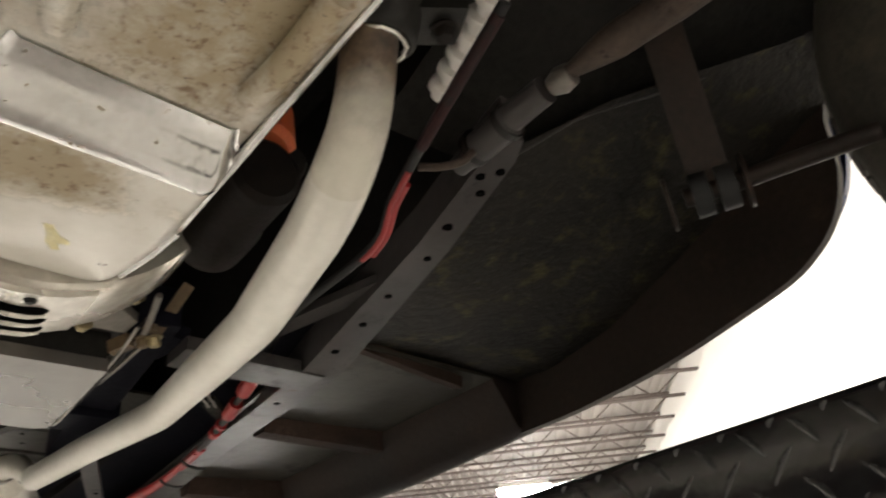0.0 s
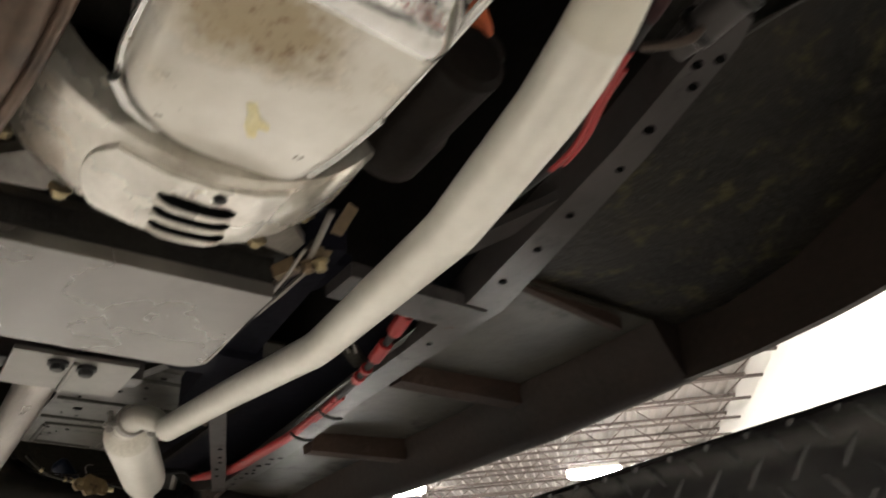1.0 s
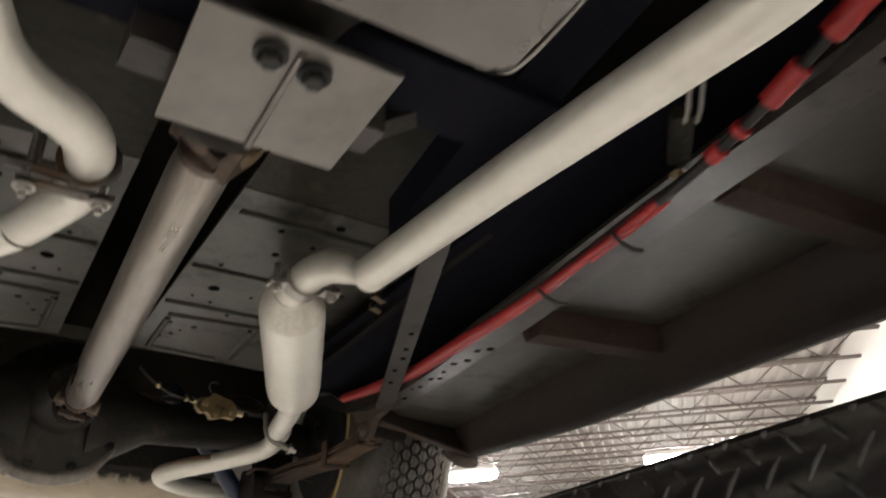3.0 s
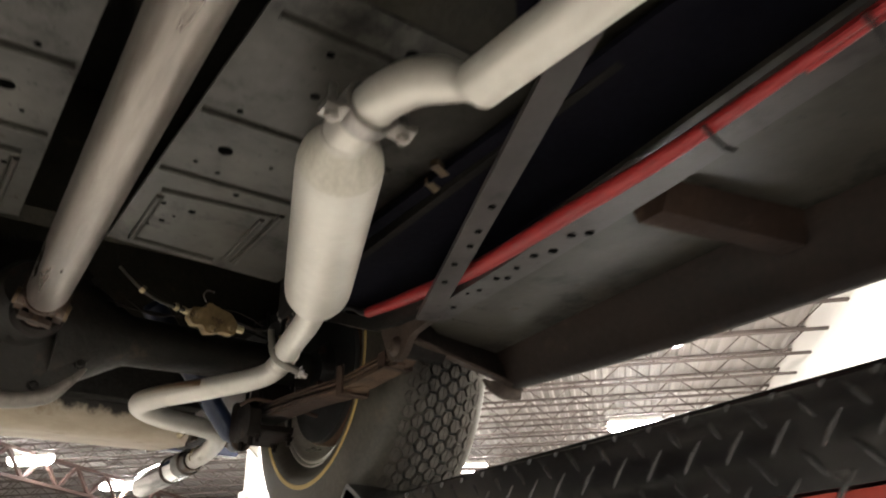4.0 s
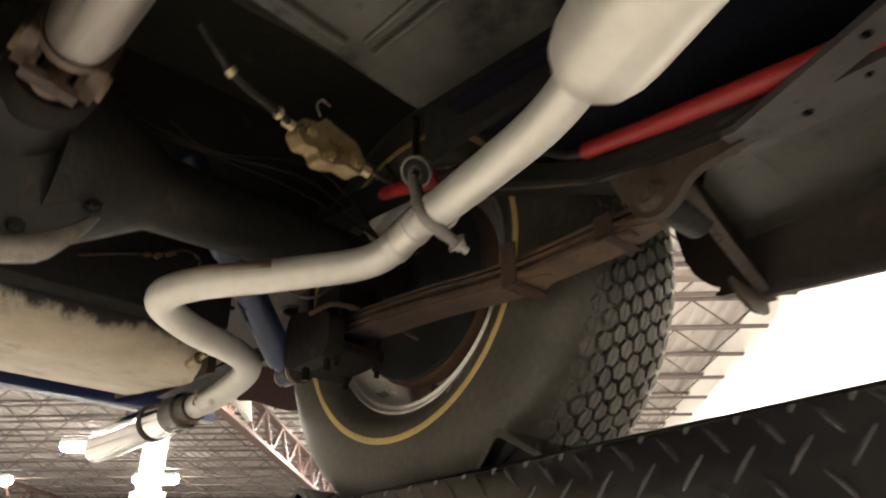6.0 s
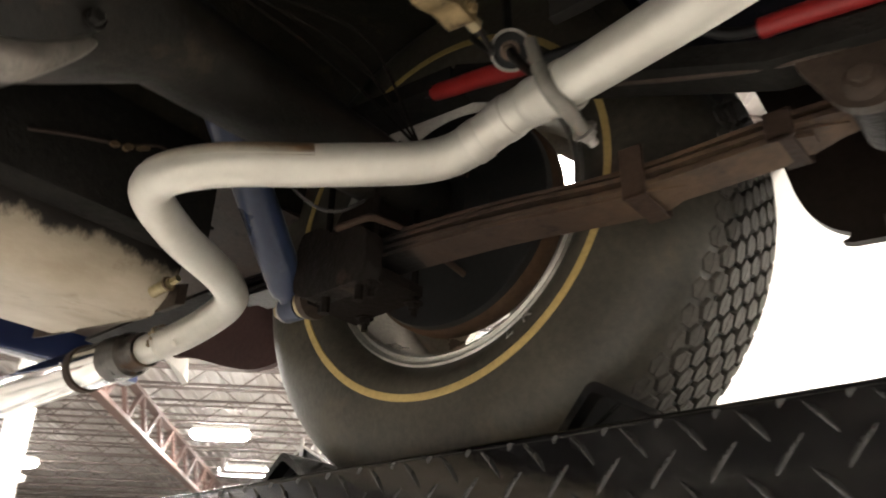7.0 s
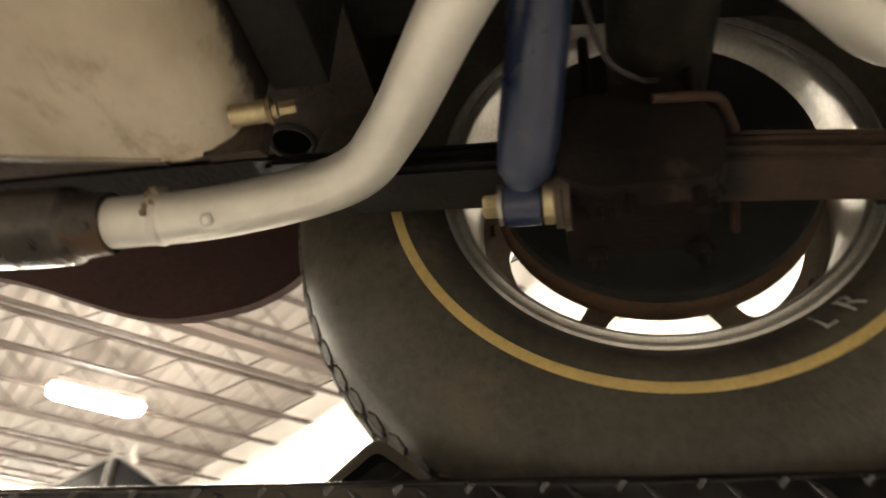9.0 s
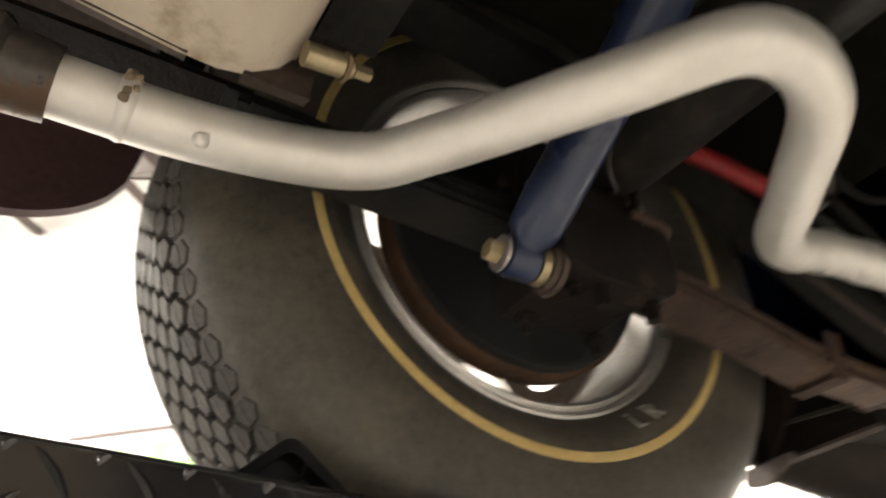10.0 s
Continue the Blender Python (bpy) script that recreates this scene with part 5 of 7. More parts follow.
def drive_line():
    a, b = Vector((-0.045, 1.47, 2.172)), Vector((-0.018, 2.44, 2.204))
    d = (b - a).normalized()
    shaft = part("driveshaft", lathe(B(), [(0, 0), (0, 0.026), (0.03, 0.031), (0.045, 0.0315), ((b - a).length - 0.03, 0.0315), ((b - a).length, 0.028), ((b - a).length, 0)], a, d, 40), M["shaft"], car, "worn steel driveshaft")
    for p, way in ((a, -1), (b, 1)):
        mid = p + d * way * 0.050
        turn = radians(38 if way < 0 else 12)
        sx = Vector((math.cos(turn), 0, -math.sin(turn)))
        sz = Vector((math.sin(turn), 0, math.cos(turn)))
        joint = part("universal_joint", lathe(B(), [(0.0, 0.0), (0.0, 0.031), (0.012, 0.031), (0.018, 0.022), (0.018, 0)], p, d * way, 24), M["burnt"], shaft, "brown universal joint")
        for k in (-1, 1):
            ear = rounded([p + d * way * 0.004 + sx * 0.036 * k - sz * 0.024, p + d * way * 0.004 + sx * 0.036 * k + sz * 0.024, mid + d * way * 0.02 + sx * 0.038 * k + sz * 0.017, mid + d * way * 0.02 + sx * 0.038 * k - sz * 0.017], 0.012, 4)
            part("yoke_ear", bevelled(prism(B(), ear, sx * (-0.013 * k)), 0.003, 2), M["burnt"], joint)
            part("bearing_cap", tube(B(), [mid + sx * 0.018 * k, mid + sx * 0.043 * k], 0.014, 20), M["tan"], joint, "tan bearing cap")
            tip = mid + sz * 0.034 * k
            part("bearing_cap", tube(B(), [mid, tip], 0.013, 18), M["burnt"], joint)
            part("cap_strap", bevelled(beam(B(), tip - d * way * 0.004 - sx * 0.026, tip - d * way * 0.004 + sx * 0.026, 0.016, 0.009, sz), 0.002), M["bracket"], joint, "steel cap strap")
        part("output_yoke", lathe(B(), [(0.066, 0), (0.066, 0.038), (0.076, 0.044), (0.096, 0.044), (0.10, 0.032), (0.125, 0.032), (0.125, 0)], p, d * way, 28), M["grease"], joint, "greasy flange yoke")
    # axle
    c = Vector((-0.03, HUB.y, HUB.z))
    bm = B()
    lathe(bm, [(-0.20, 0), (-0.20, 0.045), (-0.17, 0.06), (-0.10, 0.075), (-0.075, 0.12), (-0.06, 0.145)], c, (0, 1, 0), 48)
    lathe(bm, [(-0.06, 0.145), (-0.02, 0.15), (0.05, 0.14), (0.10, 0.10), (0.125, 0.05), (0.13, 0)], c, (0, 1, 0), 48)
    ax = part("axle_housing", bm, M["black"], car, "greasy black rear axle housing")
    lip = [c + Vector((0.157 * math.cos(radians(t)), -0.05, 0.157 * math.sin(radians(t)))) for t in range(195, 305, 8)]
    lip += [c + Vector((0.112, -0.044, -0.098)), c + Vector((0.128, -0.035, -0.07)), c + Vector((0.14, -0.02, -0.045))]
    lip = smooth_path(lip, 3)
    part("carrier_lip", tube(B(), lip, [0.016 - 0.012 * max(0.0, min(1.0, (q.x - 0.04) / 0.07)) for q in lip], 16), M["lip"], ax, "bare steel lower lip of the carrier")
    for k in range(10):
        t = 2 * math.pi * k / 10
        part("carrier_nut", bolt(B(), c + Vector((0.138 * math.cos(t), -0.067, 0.138 * math.sin(t))), (0, -1, 0), 0.007, 0.008), M["black"], ax)
    for sgn in (1, -1):
        x1 = 0.56 if sgn > 0 else 2 * CX - 0.56
        path = [c + Vector((sgn * 0.06, 0, 0)), c + Vector((sgn * 0.14, 0, 0)), c + Vector((sgn * 0.2, 0, 0)), Vector((x1, HUB.y, HUB.z))]
        part("axle_tube", tube(B(), path, [0.13, 0.085, 0.05, 0.04], 28), M["black"], ax, "black axle tube")
    for k in range(3):
        bm = B()
        y = HUB.y - 0.05 - 0.02 * k
        tube(bm, smooth_path([(0.08 + 0.03 * k, y, 2.30), (0.2, y - 0.01, 2.295 - 0.01 * k), (0.35, y, 2.30 + 0.01 * k), (0.5, HUB.y - 0.04, 2.28)]), 0.002, 8)
        part("brake_line", bm, M["grease"], ax)


drive_line()


def tyre_mesh():
    prof = [(0.612, 0.196), (0.604, 0.2), (0.598, 0.208), (0.586, 0.217), (0.577, 0.229), (0.574, 0.24), (0.573, 0.255), (0.5735, 0.275), (0.576, 0.295), (0.581, 0.315), (0.589, 0.333), (0.600, 0.347), (0.613, 0.356), (0.63, 0.361)]
    rest = [(1.404 - x, r) for x, r in prof][::-1]
    return prof + [(0.66, 0.3625), (0.744, 0.3625)] + rest


def wheel(s, name, y):
    X = functools.partial(mirror, s)
    c = Vector((0, y, HUB.z))
    w = new(name)
    w.parent = car
    bm = lathe(B(), [(X(x), r) for x, r in tyre_mesh()], c, (1, 0, 0), 128)
    part("tyre", bm, M["tyre"], w, "black bias-look tyre with a gold line", 40)
    # uneven six-sided tread blocks, each cut by a kinked sipe
    bm = B()
    n, rows, r1 = 78, 8, 0.3705
    pitch = 2 * math.pi / n
    dx = 0.0216

    def on_tread(ty, x, sink):
        edge = max(0, abs(x - 0.703) - 0.045)
        rr = r1 - 4.6 * edge * edge - 0.1 * edge - sink
        return bm.verts.new((X(x), c.y + rr * math.sin(ty), c.z - rr * math.cos(ty)))

    for j in range(rows):
        xc = 0.703 + (j - (rows - 1) / 2) * dx
        for i in range(n):
            t0 = (i + 0.5 * (j % 2)) * pitch + 0.004 * (noise.random() - 0.5)
            hexa = []
            for k in range(6):
                a = math.pi / 6 + k * math.pi / 3
                jit = 0.76 + 0.17 * noise.random()
                hexa.append(Vector((t0 + 0.5 * pitch * math.cos(a) / math.cos(math.pi / 6) * jit, xc + dx * 0.66 * math.sin(a) * jit)))
            lean = 0.35 + 0.3 * noise.random()
            p, q = hexa[2].lerp(hexa[3], lean), hexa[5].lerp(hexa[0], lean)
            kink = (p + q) / 2 + Vector((0.10 * pitch * (noise.random() - 0.5), 0.25 * dx * (noise.random() - 0.5)))
            for half in ((q, hexa[0], hexa[1], hexa[2], p, kink), (p, hexa[3], hexa[4], hexa[5], q, kink)):
                mid = sum(half, Vector((0, 0))) / 6
                rings = []
                for shrink, sink in ((0.94, 0.012), (0.94, 0.002), (0.86, 0.0)):
                    rings.append([on_tread(*(mid + (v - mid) * shrink), sink) for v in half])
                bm.faces.new(rings[2])
                for ra, rb in zip(rings, rings[1:]):
                    for k in range(6):
                        bm.faces.new((ra[k], ra[(k + 1) % 6], rb[(k + 1) % 6], rb[k]))
    part("tread", bm, M["tread"], w, "worn honeycomb tread blocks", 25)
    # extra ring, blacker than the tyre: the grooves' shade is in its colour
    part("tread_groove", lathe(B(), [(X(0.626), 0.355), (X(0.645), 0.3595), (X(0.662), 0.3632), (X(0.742), 0.3632), (X(0.76), 0.3595), (X(0.78), 0.355)], c, (1, 0, 0), 96), M["rubber"], w, "black ring that darkens the tread grooves")
    part("gold_line", lathe(B(), [(X(0.5755), 0.2455), (X(0.5722), 0.2465), (X(0.5716), 0.251), (X(0.5722), 0.2555), (X(0.5755), 0.2565)], c, (1, 0, 0), 128), M["stripe"], w, "gold tyre line")
    # rim barrel and slotted disc
    prof = [(0.607, 0.1885), (0.6025, 0.1905), (0.600, 0.194), (0.6015, 0.1965), (0.6035, 0.1985), (0.600, 0.2005), (0.5975, 0.204), (0.599, 0.2075), (0.604, 0.2085), (0.609, 0.204), (0.612, 0.2)]
    prof = prof[::-1] + [(0.63, 0.1915), (0.66, 0.182), (0.70, 0.178), (0.75, 0.183), (0.775, 0.197), (0.78, 0.205), (0.774, 0.206), (0.765, 0.196), (0.745, 0.187), (0.70, 0.182), (0.66, 0.186), (0.63, 0.196)]
    part("rim", lathe(B(), [(X(x), r) for x, r in prof], c, (1, 0, 0), 96, True), M["wheelalu"], w, "slotted alloy wheel rim")
    bm = B()
    def disc_x(r):
        return 0.742 - 0.010 * min(1.0, (r - 0.05) / 0.038) - 0.022 * max(0.0, min(1.0, (r - 0.088) / 0.083))

    def disc_point(th, r, out):
        return bm.verts.new((X(disc_x(r) + out), c.y + r * math.sin(th), c.z - r * math.cos(th)))

    for q in range(6):
        mid = 2 * math.pi * q / 6
        m = 56
        layers = {0.0: [], 0.012: []}
        for out in layers:
            for step in range(5):
                blend = (step / 4) ** 1.5
                ring = []
                for k in range(m):
                    f = 2 * math.pi * k / m
                    cx, cy = math.cos(f), math.sin(f)
                    rim_pt = Vector((cx, cy)) / max(abs(cx), abs(cy))
                    e = (abs(cx) ** 3.2 + abs(cy) ** 3.2) ** (-1 / 3.2)
                    slot_pt = Vector((cx * e * (0.80 + 0.05 * cy), cy * e * 0.68))
                    v = slot_pt.lerp(rim_pt, blend)
                    ring.append(disc_point(mid + v.x * math.pi / 6, 0.1295 + v.y * 0.0415, out))
                layers[out].append(ring)
            for r0, r1 in zip(layers[out], layers[out][1:]):
                for k in range(m):
                    bm.faces.new((r0[k], r0[(k + 1) % m], r1[(k + 1) % m], r1[k]))
        f0, f1 = layers[0.0][0], layers[0.012][0]
        for k in range(m):
            bm.faces.new((f0[k], f0[(k + 1) % m], f1[(k + 1) % m], f1[k]))
    for out in (0.0, 0.012):
        for ra, rb in ((0.05, 0.088), (0.171, 0.182)):
            for k in range(96):
                t0, t1 = 2 * math.pi * k / 96, 2 * math.pi * (k + 1) / 96
                bm.faces.new((disc_point(t0, ra, out), disc_point(t1, ra, out), disc_point(t1, rb, out), disc_point(t0, rb, out)))
    bmesh.ops.remove_doubles(bm, verts=bm.verts, dist=0.0002)
    part("wheel_disc", bm, M["wheelalu"], w, "alloy wheel centre with six slots", 35)
    part("brake_drum", lathe(B(), [(X(0.612), 0.12), (X(0.612), 0.154), (X(0.618), 0.159), (X(0.638), 0.159), (X(0.648), 0.153), (X(0.656), 0.142), (X(0.656), 0.08), (X(0.728), 0.075), (X(0.728), 0)], c, (1, 0, 0), 64), M["drumrust"], w, "rusty brake drum")
    part("backing_plate", lathe(B(), [(X(0.575), 0), (X(0.575), 0.05), (X(0.598), 0.07), (X(0.602), 0.1), (X(0.608), 0.132), (X(0.602), 0.146), (X(0.603), 0.153), (X(0.614), 0.155), (X(0.622), 0.1)], c, (1, 0, 0), 64), M["rubber"], w, "black brake backing plate")
    for k in range(4):
        t = math.pi / 4 + k * math.pi / 2
        part("flange_bolt", bolt(B(), (X(0.583), c.y + 0.055 * math.sin(t), c.z + 0.055 * math.cos(t)), (-s, 0, 0), 0.009, 0.014), M["rust"], w)
    return w


for s in (1, -1):
    wheel(s, "rear_wheel", HUB.y)
    wheel(s, "front_wheel", -0.125)


def tyre_letters():
    """The crayon letters on the left tyre's inner wall."""
    for text, ang, r, size in (("L", 29.0, 0.224, 0.027), ("R", 36.0, 0.224, 0.027)):
        cu = bpy.data.curves.new("letter", "FONT")
        cu.body, cu.size, cu.extrude, cu.align_x, cu.align_y = text, size, 0.0006, "CENTER", "CENTER"
        tmp = new("letter_curve", cu)
        me = bpy.data.meshes.new_from_object(tmp.evaluated_get(bpy.context.evaluated_depsgraph_get()))
        bpy.data.objects.remove(tmp)
        bm = B()
        bm.from_mesh(me)
        t = radians(ang)
        # seen from the car's middle: the reader looks along +x, tail of the car on the left
        right, up = Vector((0, -math.cos(t), math.sin(t))), Vector((0, math.sin(t), math.cos(t)))
        out = Vector((-1, 0, 0))
        m = Matrix((right, up, out)).transposed().to_4x4()
        m.translation = Vector((0.5775, HUB.y - r * math.sin(t), HUB.z - r * math.cos(t)))
        bmesh.ops.transform(bm, matrix=m, verts=bm.verts)
        prof = tyre_mesh()
        for v in bm.verts:
            r1 = math.hypot(v.co.y - HUB.y, v.co.z - HUB.z)
            for (xa, ra), (xb, rb) in zip(prof, prof[1:]):
                if ra <= r1 <= rb:
                    v.co.x = v.co.x - 0.5775 + xa + (xb - xa) * (r1 - ra) / (rb - ra) - 0.0012
                    break
        part("crayon_letter", bm, M["chalk"], car, "pale crayon letter on the tyre", 0)


tyre_letters()


def leaf_spring(s):
    X = functools.partial(mirror, s)
    sp = new("leaf_spring")
    sp.parent = car

    def z(y):
        return 2.151 + 0.13 * min(0.27, max(0.0, y - 2.75)) - 0.010 * math.exp(-((y - 2.42) / 0.11) ** 2)

    def xs(y):
        return 0.479 + 0.06 * max(0.0, (2.75 - y) / 0.55) + 0.03 * min(1.0, max(0.0, (y - 2.75) / 0.25))

    for k, (y0, y1, full) in enumerate(((2.19, 3.08, 0.056), (2.20, 3.07, 0.054), (2.212, 3.06, 0.0575), (2.235, 3.04, 0.055), (2.262, 3.02, 0.057), (2.375, 3.0, 0.060))):
        bm = B()
        prev = None
        n = 44
        off = (0.0, 0.003, -0.0035, 0.0025, -0.004, 0.002)[k]
        for i in range(n + 1):
            y = y0 + (y1 - y0) * i / n
            far = max(0.0, min(1.0, (y - 2.79) / 0.06))
            zz = z(y) - 0.0052 * k * (1 - 0.06 * far) + 0.0012 * math.sin(9 * y + 2.1 * k) * (1 - far)
            th = 0.0043 - 0.0005 * far
            tip = min(1.0, 0.35 + (y - y0) / 0.05)
            wide = full * tip * (0.81 + 0.02 * far) * (1 + 0.03 * noise.noise((9 * y, 3.1 * k, s)))
            zz += 0.004 * (1 - tip)
            ring = [bm.verts.new(p) for p in ((X(xs(y) + off - wide / 2), y, zz), (X(xs(y) + off + wide / 2), y, zz), (X(xs(y) + off + wide / 2), y, zz + th), (X(xs(y) + off - wide / 2), y, zz + th))]
            if prev:
                for q in range(4):
                    bm.faces.new((prev[q], prev[(q + 1) % 4], ring[(q + 1) % 4], ring[q]))
            else:
                bm.faces.new(ring)
            prev = ring
        bm.faces.new(prev[::-1])
        part("leaf", bm, M["leaf"], sp, "rusty spring leaf, black behind the axle", 30)
    bm = B()
    for y0, y1 in ((3.06, 3.18), (3.18, 3.30), (3.30, 3.42)):
        beam(bm, (X(xs(y0)), y0, z(y0) + 0.002), (X(xs(y1)), y1, z(y1) + 0.002), 0.046, 0.005)
    part("leaf_tail", bm, M["grease"], sp, "black rear end of the main leaf")
    part("spring_eye", tube(B(), [(X(0.495), 2.212, 2.146), (X(0.575), 2.212, 2.146)], 0.02, 24), M["grease"], sp, "dark spring eye")
    shape = rounded([(2.262, 2.185), (2.245, 2.150), (2.232, 2.124), (2.205, 2.116), (2.185, 2.126), (2.165, 2.150), (2.08, 2.160), (2.08, 2.21), (2.15, 2.22), (2.25, 2.215)], 0.014, 4)
    bm = prism(B(), [(X(0.486), q[0], q[1]) for q in shape], (0.012 * s, 0, 0))
    part("hanger_bracket", bevelled(bm, 0.004, 2), M["bracket"], sp, "brown-grey spring hanger")
    part("hanger_boss", lathe(B(), [(0, 0), (0.0, 0.012), (0.003, 0.014), (0.008, 0.018), (0.008, 0)], (X(0.478), 2.212, 2.143), (s, 0, 0), 24), M["bracket"], sp)
    bm = B()
    bolt(bm, (X(0.478), 2.212, 2.143), (-s, 0, 0), 0.008, 0.006)
    part("eye_bolt", bm, M["bracket"], sp)
    for y in (2.285, 2.415):
        bm = B()
        lo = z(y) - 0.0052 * (5 if y > 2.3 else 3) - 0.0055
        box(bm, (X(xs(y)) - 0.029, y - 0.010, lo), (X(xs(y)) + 0.029, y + 0.011, lo + 0.004))
        for d in (-0.029, 0.025):
            box(bm, (X(xs(y)) + d, y - 0.012, lo), (X(xs(y)) + d + 0.004, y + 0.012, z(y) + (0.024 if y > 2.3 else 0.008)))
        part("rebound_clip", bevelled(bm, 0.001, 1), M["rust"], sp, "rusty rebound clip")
    # seat, plate and bolts
    plate = [(2.705, 2.100), (2.715, 2.095), (2.79, 2.092), (2.812, 2.088), (2.814, 2.118), (2.79, 2.114), (2.705, 2.112)]
    bm = prism(B(), [(X(0.487) - 0.042, y, zz) for y, zz in plate], (0.084, 0, 0))
    part("spring_plate", bevelled(bm, 0.006, 2), M["grease"], sp, "greasy dark spring plate")
    seat = [(2.70, z(2.75) + 0.006), (2.80, z(2.75) + 0.006), (2.79, 2.175), (2.77, 2.205), (2.72, 2.205), (2.705, 2.175)]
    bm = prism(B(), [(X(0.487) - 0.032, y, zz) for y, zz in seat], (0.064, 0, 0))
    part("axle_seat", bevelled(bm, 0.008, 2), M["grease"], sp, "greasy dark axle seat")
    cheek = rounded([(2.700, 2.142), (2.712, 2.153), (2.755, 2.155), (2.775, 2.170), (2.808, 2.172), (2.818, 2.14), (2.814, 2.095), (2.79, 2.084), (2.71, 2.086), (2.700, 2.10)], 0.010, 4)
    part("plate_cheek", bevelled(prism(B(), [(X(0.428), y, zz) for y, zz in cheek], (0.026 * s, 0, 0)), 0.006, 2), M["seat"], sp, "dark brown cheek of the spring plate")
    for y, zz in ((2.72, 2.09), (2.772, 2.088)):
        part("cheek_stud", tube(B(), [(X(0.441), y, zz), (X(0.441), y, zz - 0.022)], 0.0055, 10), M["grease"], sp)
    for y0, y1, r in ((2.808, 2.813, 0.022), (2.8135, 2.819, 0.02), (2.8195, 2.827, 0.0165)):
        part("stud_washer", lathe(B(), [(0, 0), (0, r), (y1 - y0, r), (y1 - y0, 0)], (X(0.455), y0, 2.095), (0, 1, 0), 24), M["bracket"] if r > 0.019 else M["brass"], sp)
    for y in (2.712, 2.79):
        for x in (0.452, 0.522):
            part("u_bolt", tube(B(), bent_path([(X(x), y, 2.074), (X(x), y, 2.255), (X(0.487), y, 2.292)], 0.02), 0.0042, 10), M["grease"], sp)
            part("u_bolt_nut", bolt(B(), (X(x), y, 2.091), (0, 0, -1), 0.0075, 0.008), M["grease"], sp)
    part("bump_rod", tube(B(), bent_path([(X(0.424), 2.745, 2.157), (X(0.430), 2.698, 2.160), (X(0.466), 2.683, 2.156), (X(0.568), 2.675, 2.135)], 0.010), 0.0042, 10), M["rust"], sp, "thin rusty bent rod")


leaf_spring(1)
leaf_spring(-1)


def brake_hose(s):
    X = functools.partial(mirror, s)
    part("brake_hose", tube(B(), smooth_path([(X(0.33), 2.80, 2.285), (X(0.372), 2.79, 2.222), (X(0.412), 2.776, 2.193), (X(0.432), 2.752, 2.186), (X(0.455), 2.735, 2.205)]), 0.0022, 10), M["rail"], car, "thin grey brake line")


brake_hose(1)
brake_hose(-1)


def shock(s):
    X = functools.partial(mirror, s)
    lo = Vector((X(0.455), 2.842, 2.095))
    d = Vector((-0.66 * s, -0.16, 0.73)).normalized()
    sh = part("shock_absorber", lathe(B(), [(0.010, 0), (0.010, 0.0135), (0.017, 0.0155), (0.021, 0.0198), (0.030, 0.0216), (0.05, 0.0225), (0.20, 0.0228), (0.204, 0.0258), (0.35, 0.0258), (0.36, 0.016), (0.36, 0)], lo, d, 36), M["blue"], car, "blue shock absorber")
    part("lower_eye", tube(B(), [lo + Vector((0, -0.0125, 0)), lo + Vector((0, 0.0125, 0))], 0.0165, 28), M["blue"], sh)
    part("bushing", tube(B(), [lo + Vector((0, -0.014, 0)), lo + Vector((0, 0.0145, 0))], 0.012, 20), M["rubber"], sh)
    part("eye_washer", lathe(B(), [(0, 0), (0, 0.015), (0.003, 0.015), (0.003, 0)], lo + Vector((0, 0.0145, 0)), (0, 1, 0), 24), M["steel"], sh)
    part("eye_bolt", bolt(B(), lo + Vector((0, 0.017, 0)), (0, 1, 0), 0.0095, 0.012, False), M["brass"], sh, "plated shock bolt")


shock(1)
shock(-1)


